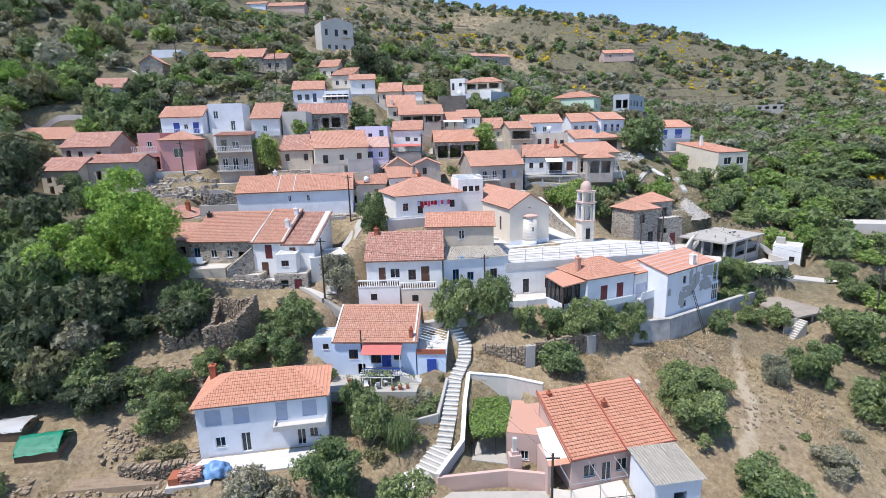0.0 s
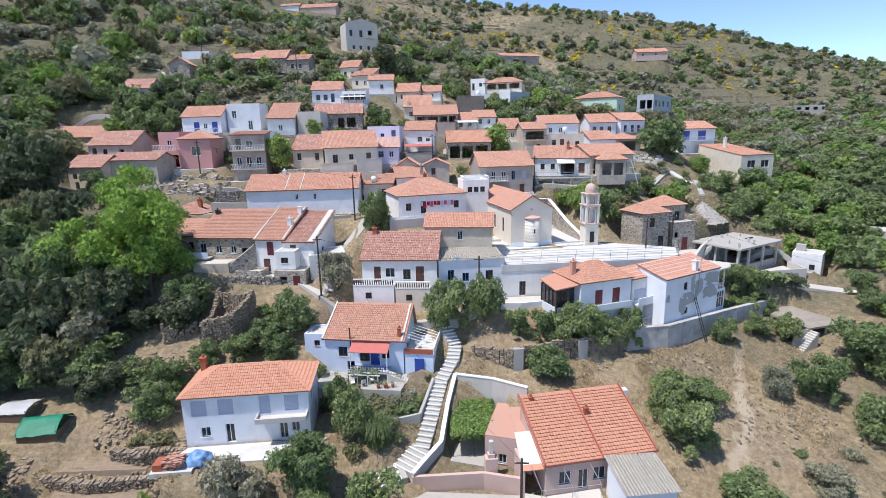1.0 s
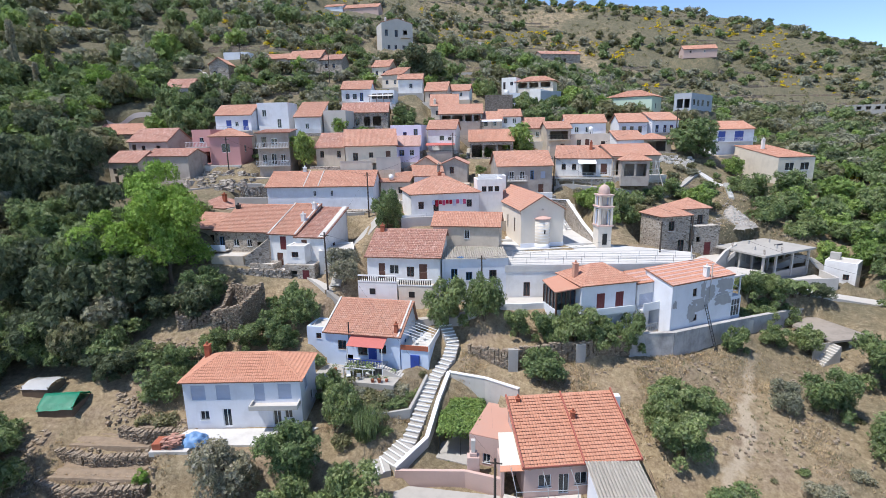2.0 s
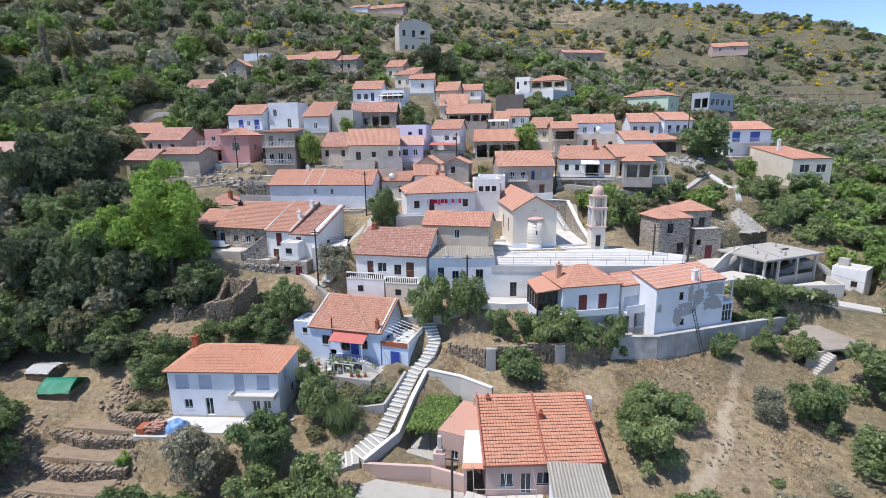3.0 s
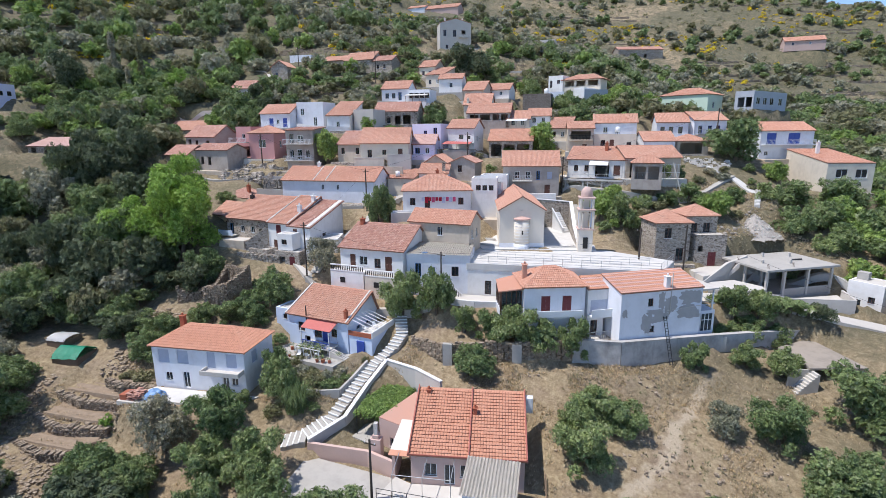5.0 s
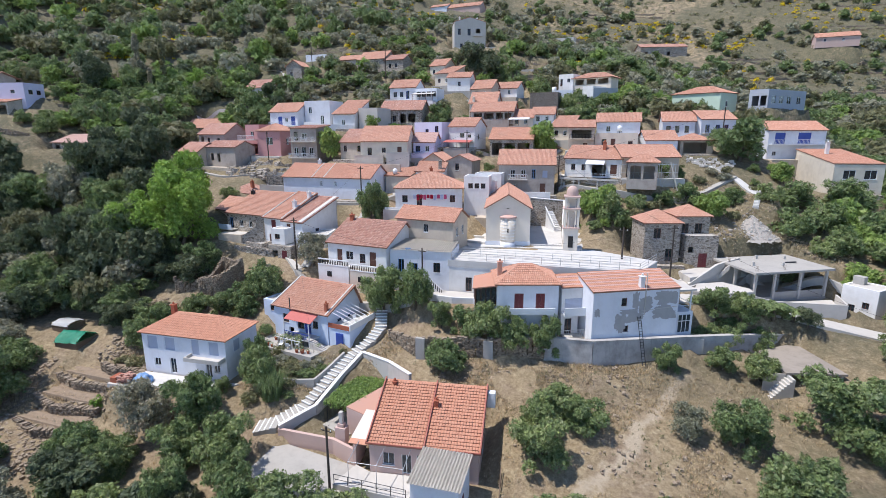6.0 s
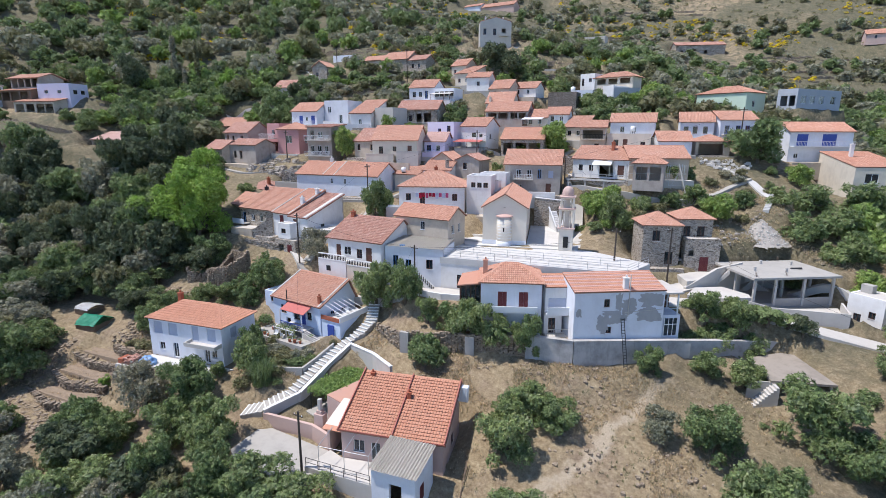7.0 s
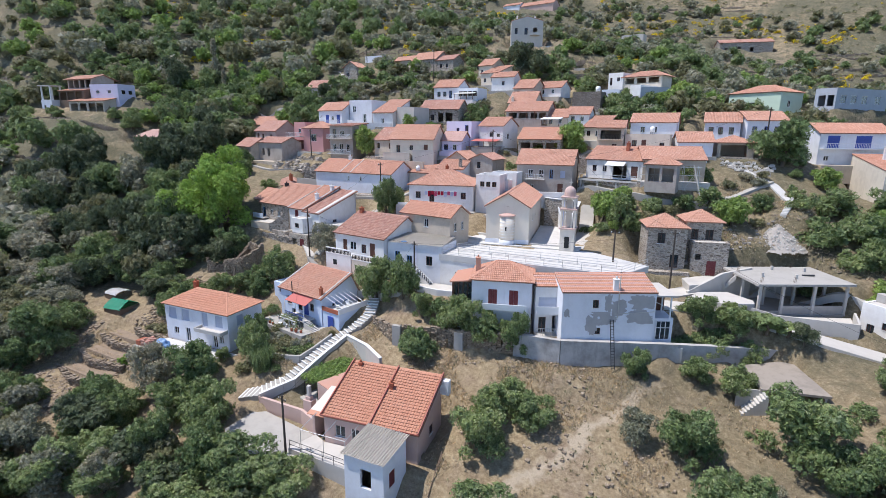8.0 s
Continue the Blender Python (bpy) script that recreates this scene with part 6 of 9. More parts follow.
def rubble():
    rng = random.Random(4)
    t = thing("rubble_heap", (48.4, 101.2, 9.6), 0, "conical heap of pale grey rubble and gravel", "rubble heap")
    bm = bmesh.new()
    bmesh.ops.create_grid(bm, x_segments=40, y_segments=40, size=5.6)
    bmesh.ops.delete(bm, geom=[v for v in bm.verts if math.hypot(v.co.x, v.co.y) > 4.9], context="VERTS")
    for v in bm.verts:
        r = math.hypot(v.co.x, v.co.y)
        v.co.z = 3.5 * (1 - r / 4.5) + noise.noise(v.co * 1.3) * 0.35 + noise.noise(v.co * 4) * 0.12
    part("mound", bm, GRAVEL, t, "", True)
    V, F = [], []
    for i in range(700):
        a, r = rng.uniform(0, 6.28), 4.3 * math.sqrt(rng.random())
        c = Vector((r * math.cos(a), r * math.sin(a), 3.5 * (1 - r / 4.5) + 0.05))
        s = rng.uniform(0.04, 0.15)
        base = len(V)
        V += [tuple(c + Vector((dx, dy, dz)) * s * rng.uniform(0.5, 1)) for dx in (-1, 1) for dy in (-1, 1) for dz in (-1, 1)]
        F += [[base + k for k in q] for q in ((0, 1, 3, 2), (4, 6, 7, 5), (0, 4, 5, 1), (2, 3, 7, 6), (0, 2, 6, 4), (1, 5, 7, 3))]
    tagged(pydata("gravel_cover", V, F, PALECONC, t), kind="stuff")


rubble()


# ---- things about the houses ----
def hip_shed(x, y, z, rz, w, d, h, mat, label, ridge=0.9):
    z = level(x + w / 2, y + d / 2) - 0.55
    t = thing("garden_shed", (x, y, z), rz, label, "shed")
    for sx in (0, 1):
        for sy in (0, 0.5, 1):
            part("post", rod(bmesh.new(), (sx * w, sy * d, -0.6), (sx * w, sy * d, h), 0.05, None, 5), WOOD, t)
    bm = bmesh.new()
    nx, ny = 12, 10
    vs = [[bm.verts.new((w * i / nx * 1.06 - 0.03 * w, d * j / ny * 1.08 - 0.04 * d, h + ridge * (1 - abs(2 * j / ny - 1)) + 0.1 * noise.noise(Vector((i * 0.7, j * 0.8, x))) - (0.25 if j in (0, ny) else 0))) for i in range(nx + 1)] for j in range(ny + 1)]
    for j in range(ny):
        for i in range(nx):
            bm.faces.new((vs[j][i], vs[j][i + 1], vs[j + 1][i + 1], vs[j + 1][i]))
    bmesh.ops.solidify(bm, geom=bm.faces[:], thickness=0.05)
    part("cover", bm, mat, t, "", True)
    part("side_cloth", bx(-0.03, w + 0.03, -0.04, 0.02, -0.5, h - 0.2), WOOD, t, "dark weathered side cladding")
    part("side_cloth", bx(w - 0.03, w + 0.03, 0.02, d, -0.5, h - 0.2), WOOD, t)
    part("side_cloth", bx(-0.03, 0.03, 0.02, d, -0.5, h - 0.2), WOOD, t)


hip_shed(-40.6, 41.0, -3.4, 14, 3.6, 3.4, 1.5, TARP, "garden shed covered with a green tarpaulin")
hip_shed(-44.6, 43.0, -3.2, 8, 3.0, 2.6, 1.7, FRAMEW, "low shed with white sheeting on top", 0.3)


def tile_stack():
    rng = random.Random(2)
    t = thing("tile_stack", (-24.6, 38.2, -3.25), 10, "stack of spare roof tiles and bricks on a pallet", "tile stack")
    part("pallet", bx(-0.2, 3.6, -0.2, 1.9, -0.4, 0.12), PALECONC, t)
    part("bricks", bx(0, 0.9, 0.1, 1.5, 0.12, 0.8, 0.02), BRICK, t)
    V, F = [], []
    for i in range(150):
        x, y, z = rng.uniform(0.9, 2.6), rng.uniform(0.1, 1.7), rng.uniform(0.2, 1.0)
        base = len(V)
        V += [(x + dx, y + dy, z + dz) for dx in (-0.2, 0.2) for dy in (-0.1, 0.1) for dz in (-0.04, 0.04)]
        F += [[base + k for k in q] for q in ((0, 1, 3, 2), (4, 6, 7, 5), (0, 4, 5, 1), (2, 3, 7, 6), (0, 2, 6, 4), (1, 5, 7, 3))]
    tagged(pydata("tiles", V, F, OLDTILE, t), kind="stuff")
    t2 = thing("covered_heap", (-21.2, 40.2, -3.2), 0, "heap under a crumpled blue tarpaulin", "tarpaulin")
    bm = bmesh.new()
    bmesh.ops.create_icosphere(bm, subdivisions=4, radius=1.0)
    for v in bm.verts:
        v.co *= 1 + 0.22 * noise.noise(v.co * 2.2) + 0.1 * noise.noise(v.co * 5)
        v.co.z = max(0, v.co.z) * 1.1
        v.co.x *= 1.3
    part("cover", bm, BLUETARP, t2, "", True)


tile_stack()
deck([(-24.2, 39.2), (-12.4, 41.0), (-9.8, 44.6), (-23.4, 42.2)], -4.6, -3.12, PAVE, "bright concrete forecourt of the lower house")

# cottage with blue veranda: awning, veranda, arbour, steps, deck
bl = thing("veranda", (-12.7, 54.5, -0.6), -3, "blue-railed veranda with awning and outside stair", "veranda")
part("floor", bx(3.6, 8.0, -2.0, -0.02, 0.85, 1.0), PALECONC, bl)
bm = bmesh.new()
slab(bm, [(3.4, -1.7, 3.3), (8.0, -1.7, 3.3), (8.0, -0.05, 4.0), (3.4, -0.05, 4.0)], 0.06)
part("awning", bm, AWNING, bl, "faded red awning")
for i in range(23):
    part("baluster", bx(3.6 + i * 0.19, 3.64 + i * 0.19, -2.0, -1.96, 1.0, 1.75), BLUE, bl)
part("rail", bx(3.6, 8.0, -2.02, -1.94, 1.75, 1.82), BLUE, bl)
for x in (3.6, 7.9):
    part("post", bx(x, x + 0.1, -2.0, -1.9, -0.4, 3.3), FRAMEW, bl)
for i in range(8):
    part("step", bx(8.0 + i * 0.28, 8.3 + i * 0.28, -2.0, -1.0, -0.2, 0.85 - i * 0.11), PALECONC, bl)
part("flue_pipe", rod(bmesh.new(), (3.2, -0.2, 3.2), (3.2, -0.2, 5.7), 0.08, None, 8), DARKMETAL, bl, "thin dark stove pipe")
ar = thing("arbour", (-9.4, 51.3, -1.5), -3, "timber arbour overgrown with vine", "arbour")
for x in (0, 1.2, 2.4, 3.6):
    for y in (0, 1.8):
        part("post", bx(x, x + 0.08, y, y + 0.08, -0.5, 2.0), FRAMEW, ar)
for y in (0, 0.6, 1.2, 1.8):
    part("beam", bx(-0.2, 3.9, y, y + 0.08, 2.0, 2.1), FRAMEW, ar)
deck([(-13.2, 50.4), (-3.0, 50.0), (-2.4, 54.2), (-12.8, 54.6)], -1.9, -0.62, CONC, "paved yard of the blue cottage")
def chair(x, y, z, rz):
    """Moulded garden chair."""
    t = thing("garden_chair", (x, y, z), rz, "white plastic garden chair", "chair", "garden chairs")
    part("seat", bx(-0.24, 0.24, -0.24, 0.24, 0.4, 0.45, 0.01), FRAMEW, t)
    part("backrest", slab(bmesh.new(), [(-0.24, 0.24, 0.45), (0.24, 0.24, 0.45), (0.22, 0.36, 0.9), (-0.22, 0.36, 0.9)], 0.04), FRAMEW, t)
    for sx in (-0.2, 0.2):
        for sy in (-0.2, 0.2):
            part("leg", rod(bmesh.new(), (sx, sy, 0.4), (sx * 1.15, sy * 1.15, 0), 0.025, None, 5), FRAMEW, t)


def flower_pot(x, y, z, r):
    t = thing("flower_pot", (x, y, z), 0, "clay pot with a small green plant", "flower pot", "pots in the yard")
    part("pot", rod(bmesh.new(), (0, 0, 0), (0, 0, r * 1.7), r * 0.75, r, 10), BRICK, t)
    rng = random.Random(int(x * 31 + y * 17))
    V, F = [], []
    for i in range(60):
        a, e, q = rng.uniform(0, 6.28), rng.uniform(0.2, 1.4), r * rng.uniform(0.8, 2.4)
        c = Vector((q * math.cos(a) * math.cos(e), q * math.sin(a) * math.cos(e), r * 1.7 + q * math.sin(e)))
        u, w = Vector((rng.uniform(-1, 1), rng.uniform(-1, 1), rng.uniform(-1, 1))) * r * 0.5, Vector((rng.uniform(-1, 1), rng.uniform(-1, 1), rng.uniform(-1, 1))) * r * 0.5
        F.append([len(V), len(V) + 1, len(V) + 2])
        V += [tuple(c - u), tuple(c + u), tuple(c + w)]
    pydata("plant", V, F, LEAF, t)


for x, y, rz in ((-8.6, 50.9, 20), (-7.4, 51.0, 200), (-6.6, 51.8, 120)):
    chair(x, y, -0.62, rz)
for x, y, r in ((-10.6, 50.7, 0.22), (-9.8, 50.6, 0.18), (-5.6, 50.5, 0.22), (-4.8, 50.6, 0.26), (-4.0, 50.8, 0.2), (-10.9, 52.6, 0.24), (-3.6, 52.4, 0.25)):
    flower_pot(x, y, -0.62, r)
chair(-1.6, 55.6, 2.08, 150)
chair(-0.9, 57.0, 2.08, 60)
wd = thing("roof_deck", (-3.1, 54.0, -0.6), -3, "white walled deck beside the blue cottage", "deck")
part("body", bx(0, 3.4, 0.1, 5.6, -1.2, 2.6), SKYBLUE, wd)
part("floor", bx(0, 3.4, 0.1, 5.6, 2.6, 2.68), PAVE, wd)
part("parapet", bx(0, 3.4, -0.02, 0.1, 2.6, 3.2), BRICK, wd, "brick latticed parapet")
part("parapet", bx(3.4, 3.55, 0, 5.6, 2.6, 3.4), FRAMEW, wd)
part("door", bx(1.2, 2.3, -0.06, 0.1, 0.1, 2.0), BLUE, wd, "royal blue plank door")
for i in range(6):
    part("rafter", rod(bmesh.new(), (0.1, 0.6 + i * 0.8, 4.5), (3.4, 0.6 + i * 0.8, 3.5), 0.04, None, 4), FRAMEW, wd)
house((-15.6, 55.6), (-12.9, 55.5), 3.2, 0.2, 3.6, "flat", wall=SKYBLUE, parapet=0.12, holes=[("f", 1.2, 2.0, 0.7, 0.7, "n")], label="small pale blue flat-roofed lean-to", name="outhouse", group="")

# pink house: annexe, porch, terrace, sheet-roofed block
house((6.3, 44.4), (10.9, 43.4), 6.6, -6.0, -2.35, "flat", wall=PALEPINK, parapet=0.06, holes=[("f", 1.4, 0.9, 0.8, 1.0, "w"), ("f", 3.0, 0.1, 0.9, 2.0, "w")], label="pink annexe with a flat salmon screed roof", name="annexe", group="")
deck([(6.3, 44.4), (10.95, 43.4), (12.3, 49.6), (7.7, 50.7)], -2.5, -2.2, SALMON, "salmon-coloured screed roof of the annexe", "roof_screed")
po = thing("porch", (9.6, 40.6, -6.2), 12, "porch with white slab roof and pink pillars", "porch")
bm = bmesh.new()
slab(bm, [(0, -0.2, 3.5), (2.6, -0.2, 3.5), (2.4, 3.4, 4.6), (0.3, 3.4, 4.6)], 0.16)
part("roof_slab", bm, PALECREAM, po, "pale cream painted slab")
bm = bmesh.new()
slab(bm, [(-0.1, -0.75, 3.28), (2.7, -0.75, 3.28), (2.6, -0.2, 3.5), (0, -0.2, 3.5)], 0.1)
part("eaves_tiles", bm, NEWTILE, po)
part("pillar", bx(0.1, 0.4, -0.1, 2.6, -1.4, 3.4), PALEPINK, po)
part("pillar", bx(2.1, 2.5, -0.1, 0.3, -1.4, 3.4), PALEPINK, po)
deck([(9.6, 37.2), (17.2, 38.2), (17.0, 41.6), (11.8, 40.2), (10.0, 40.6)], -8.6, -5.75, PALECONC, "concrete terrace of the pink house")
blk = house((18.2, 36.9), (22.5, 37.6), 4.2, -8.4, -2.6, "flat", wall=COOL, parapet=0.0, holes=[("f", 1.8, 2.6, 1.2, 2.0, "o"), ("r", 1.0, 2.6, 1.0, 1.6, "m")], label="white block with a ribbed sheet roof", name="annexe", group="", dig=2.0)


def ribbed_sheet(parent, x0, x1, y0, y1, z0, z1, pitch=0.3):
    """Corrugated sheets sloping up from the front."""
    bm = bmesh.new()
    k = int((x1 - x0) / pitch * 4)
    lo, hi = [], []
    for i in range(k + 1):
        x = x0 + (x1 - x0) * i / k
        r = 0.05 * math.sin(2 * math.pi * (x - x0) / pitch)
        lo.append(bm.verts.new((x, y0, z0 + r)))
        hi.append(bm.verts.new((x, y1, z1 + r)))
    for i in range(k):
        bm.faces.new((lo[i], lo[i + 1], hi[i + 1], hi[i]))
    bmesh.ops.solidify(bm, geom=bm.faces[:], thickness=0.03)
    return part("roof_sheet", bm, SHEET, parent, "ribbed grey fibre-cement sheet roof")


ribbed_sheet(blk, -0.25, 4.6, -0.3, 4.6, 5.84, 6.25)
blue_house = [o for o in scene.objects if o.name.startswith("house") and o.get("label", "").startswith("pale blue house with a ribbed")][0]
ribbed_sheet(blue_house, 0.1, 9.0, -0.2, 5.4, 6.0, 6.5)
os_ = thing("outside_stair", (5.4, 64.4, 4.6), 11, "white outside stair with dark balusters", "stairs")
for i in range(10):
    part("step", bx(0.3 * i, 0.3 * i + 0.32, 0.0, 1.1, -1.2, 2.4 - 0.26 * i), WHITE, os_)
    part("baluster", rod(bmesh.new(), (0.3 * i + 0.15, 0.06, 2.4 - 0.26 * i), (0.3 * i + 0.15, 0.06, 3.2 - 0.26 * i), 0.07, 0.05, 6), DARKMETAL, os_)
part("handrail", rod(bmesh.new(), (0.0, 0.06, 3.3), (3.0, 0.06, 0.7), 0.07, None, 6), FRAMEW, os_)
tk = thing("water_tank", (20.9, 49.9, -0.6), 12, "white rooftop water tank behind the ridge", "water tank")
part("tank", bx(-0.55, 0.55, -0.3, 0.4, -1.0, 0.75, 0.06), FRAMEW, tk)
fr = thing("pergola_frame", (11.2, 37.6, -5.75), 12, "bare white metal pergola frame over the terrace", "pergola")
for x in (0, 2.8, 5.4):
    part("post", rod(bmesh.new(), (x, 0, 0), (x, 0, 2.6), 0.035, None, 5), METAL, fr)
    part("beam", rod(bmesh.new(), (x, 0, 2.6), (x, 3.2, 3.0), 0.035, None, 5), METAL, fr)
part("beam", rod(bmesh.new(), (0, 0, 2.6), (5.4, 0, 2.6), 0.035, None, 5), METAL, fr)
railing((9.7, 37.3, -5.75), (17.0, 38.2, -5.75), 1.0, (0.5, 1.0), 1.4, DARKMETAL, label="dark iron railing of the terrace")

# balconies, awnings and shutters on house fronts
gb_ = thing("balcony", (-11.0, 62.4, 5.0), 1, "white balcony with turned balustrade", "balcony")
part("block", bx(0, 5.4, 0, 1.4, -1.5, 2.7), WHITE, gb_)
part("block", bx(5.6, 10.2, 0, 1.4, -1.5, 2.3), CREAM, gb_)
for x0, x1, z in ((0, 5.4, 2.7), (5.6, 10.2, 2.3)):
    part("handrail", bx(x0, x1, 0, 0.2, z + 0.8, z + 0.95), FRAMEW, gb_)
    part("plinth", bx(x0, x1, -0.04, 0.24, z, z + 0.14), FRAMEW, gb_)
    for i in range(int((x1 - x0) / 0.3)):
        bm = bmesh.new()
        rod(bm, (x0 + 0.15 + i * 0.3, 0.1, z), (x0 + 0.15 + i * 0.3, 0.1, z + 0.3), 0.06, 0.1, 6)
        rod(bm, (x0 + 0.15 + i * 0.3, 0.1, z + 0.3), (x0 + 0.15 + i * 0.3, 0.1, z + 0.8), 0.1, 0.05, 6)
        part("baluster", bm, DARKMETAL, gb_)
dz = thing("balcony", (18.1, 59.8, 2.2), 24.5, "white balcony with shuttered doors behind", "balcony")
part("slab", bx(1.4, 6.9, -1.0, -0.02, 3.1, 3.3), FRAMEW, dz)
part("parapet", bx(1.4, 6.9, -1.0, -0.88, 3.3, 3.9), FRAMEW, dz)
part("veranda_roof", slab(bmesh.new(), [(-3.0, 1.0, 5.9), (0.2, 0.0, 6.55), (0.0, 5.5, 6.75), (-2.6, 5.4, 6.2)], 0.15), ORANGETILE, dz, "lower tiled porch roof")
for p in ((-2.7, 1.3), (-2.4, 5.0)):
    part("post", bx(p[0], p[0] + 0.18, p[1], p[1] + 0.18, 0, 5.9), BROWN, dz)
part("porch_body", bx(-2.6, 0, 1.4, 5.2, -1.5, 3.4), COOL, dz)
part("glazing", bx(-2.5, -0.02, 1.5, 5.1, 3.4, 5.75), GLASS, dz, "dark glazing of the enclosed porch")
for k in range(5):
    part("mullion", bx(-2.56 + k * 0.62, -2.48 + k * 0.62, 1.42, 1.5, 3.4, 5.8), BROWN, dz)
    part("mullion", bx(-2.6, -2.52, 1.42 + k * 0.9, 1.5 + k * 0.9, 3.4, 5.8), BROWN, dz)
rb_ = thing("roof_terrace", (38.3, 68.8, 2.0), 35, "glazed side terrace with slab canopy", "terrace")
part("canopy", bx(0.05, 2.4, 0.2, 5.6, 5.9, 6.1), PALECONC, rb_)
part("body", bx(0.05, 2.3, 0.4, 5.2, -1.0, 3.2), COOL, rb_)
part("window", bx(0.3, 1.9, 0.33, 0.42, 0.6, 2.8), GLASS, rb_)
for x in (0.25, 0.8, 1.35, 1.9):
    part("window_frame", bx(x, x + 0.07, 0.28, 0.36, 0.55, 2.85), FRAMEW, rb_)
part("window_frame", bx(0.25, 1.97, 0.27, 0.35, 2.0, 2.08), FRAMEW, rb_)
# brown block in place of the open room's dark interior, shade as colour
part("shade_wall", bx(0.05, 2.3, 3.2, 5.2, 3.2, 5.9), BROWN, rb_, "brown wall standing for the shaded open room under the canopy")
part("handrail", rod(bmesh.new(), (0.1, 0.45, 5.2), (2.2, 0.45, 4.1), 0.035, None, 5), FRAMEW, rb_)
part("handrail", rod(bmesh.new(), (0.1, 0.45, 4.0), (2.2, 0.45, 4.0), 0.035, None, 5), FRAMEW, rb_)
for y in (0.4, 2.8, 5.2):
    part("post", bx(1.8, 1.95, y, y + 0.15, 3.2, 5.9), FRAMEW, rb_)


def patches():
    """Flat cement repairs on the long wall, with ragged outlines."""
    for k, (u, v, w, h) in enumerate(((0.25, 3.5, 0.7, 0.9), (5.0, 4.3, 0.8, 2.0), (5.7, 3.8, 2.0, 1.8), (8.0, 4.4, 2.8, 1.8), (3.0, 1.2, 1.3, 2.5), (4.2, 2.5, 2.2, 1.3), (7.5, 2.8, 3.2, 1.4), (3.4, 3.6, 2.2, 0.5))):
        bm = bmesh.new()
        n = 64
        ring = []
        for i in range(n):
            a = 2 * math.pi * i / n
            r = 0.5 * (1 + 0.5 * noise.noise(Vector((math.cos(a) * 1.7, math.sin(a) * 1.7, k * 3.1))) + 0.22 * noise.noise(Vector((math.cos(a) * 6, math.sin(a) * 6, k * 1.7))))
            c, s = math.cos(a), math.sin(a)
            sq = 1 / max(abs(c), abs(s)) ** 0.6
            ring.append((u + w / 2 + w * r * c * sq, v + h / 2 + h * r * s * sq))
        ring = [(min(max(a, 0.05), 10.9), min(max(b, 0.0), 6.35)) for a, b in ring]
        lo = [bm.verts.new((a, -0.002 - 0.0006 * k, b)) for a, b in ring]
        hi = [bm.verts.new((a, -0.012 - 0.0045 * k, b)) for a, b in ring]
        bm.faces.new(hi)
        for i in range(n):
            bm.faces.new((lo[i], lo[(i + 1) % n], hi[(i + 1) % n], hi[i]))
        part("cement_patch", bm, CEMENT, patched, "bare grey cement patch")


patches()


def ladder():
    t = thing("ladder", (29.1, 62.4, 2.0), math.degrees(math.atan2(6.3, 9.1)), "long metal ladder leaning on the patched wall", "ladder")
    lo, hi = Vector((5.8, -2.3, -2.2)), Vector((5.95, -0.12, 3.2))
    for s in (-0.2, 0.2):
        part("rail", rod(bmesh.new(), lo + Vector((s, 0, 0)), hi + Vector((s, 0, 0)), 0.045, None, 6), DARKMETAL, t)
    for i in range(18):
        p = lo.lerp(hi, (i + 0.5) / 18)
        part("rung", rod(bmesh.new(), p - Vector((0.2, 0, 0)), p + Vector((0.2, 0, 0)), 0.03, None, 5), DARKMETAL, t)
    p = thing("drainpipe", (29.1, 62.4, 2.0), math.degrees(math.atan2(6.3, 9.1)), "pale pipe running up and along the patched wall", "pipe")
    part("pipe", rod(bmesh.new(), (6.6, -0.08, 3.4), (6.6, -0.08, 8.6), 0.06, None, 7), PALECONC, p)
    part("pipe", rod(bmesh.new(), (6.2, -0.08, 3.9), (10.9, -0.08, 4.2), 0.04, None, 7), PALECONC, p)


ladder()


def rubble_bank(x, y, rz, w, d, n, s0, s1, mat, label):
    """Tumbled stones lying on a slope."""
    rng = random.Random(int(n + abs(x)))
    V, F, spots = [], [], []
    for i in range(n):
        a, b = w * rng.random(), d * rng.random()
        px_, py_ = x + a * math.cos(rz) - b * math.sin(rz), y + a * math.sin(rz) + b * math.cos(rz)
        if noise.noise(Vector((px_ * 0.35, py_ * 0.35, 9))) < -0.12:
            continue
        spots.append((px_, py_))
    heights = levels([p[0] for p in spots], [p[1] for p in spots])
    for (px_, py_), z in zip(spots, heights.tolist()):
        s, base = s0 + (s1 - s0) * rng.random() ** 3, len(V)
        for dx in (-1, 1):
            for dy in (-1, 1):
                for dz in (-0.6, 1):
                    V.append((px_ + dx * s * rng.uniform(0.5, 1.1), py_ + dy * s * rng.uniform(0.5, 1.1), z + dz * s * rng.uniform(0.4, 0.9)))
        F += [[base + k for k in q] for q in ((0, 1, 3, 2), (4, 6, 7, 5), (0, 4, 5, 1), (2, 3, 7, 6), (0, 2, 6, 4), (1, 5, 7, 3))]
    me = bpy.data.meshes.new("rubble_bank")
    me.from_pydata(V, [], F)
    me.materials.append(mat)
    tagged(new("rubble_bank", me), label, "rubble", "", "stuff")


rubble_bank(-53, 84.6, 0.1, 13, 6.5, 420, 0.12, 0.75, STONE, "tumbled boulders and rubble below the pink house")
rubble_bank(-35, 45.5, 0.2, 11, 8.5, 1300, 0.08, 0.4, EARTHSTONE, "slope of loose rubble below the ruin")
rubble_bank(-47, 29.5, 0.2, 11, 9, 1100, 0.08, 0.4, EARTHSTONE, "loose rubble at the edge of the garden")
rubble_bank(-37, 28.0, 0.1, 15, 3.5, 700, 0.06, 0.3, EARTHSTONE, "loose stones along the lowest terrace")
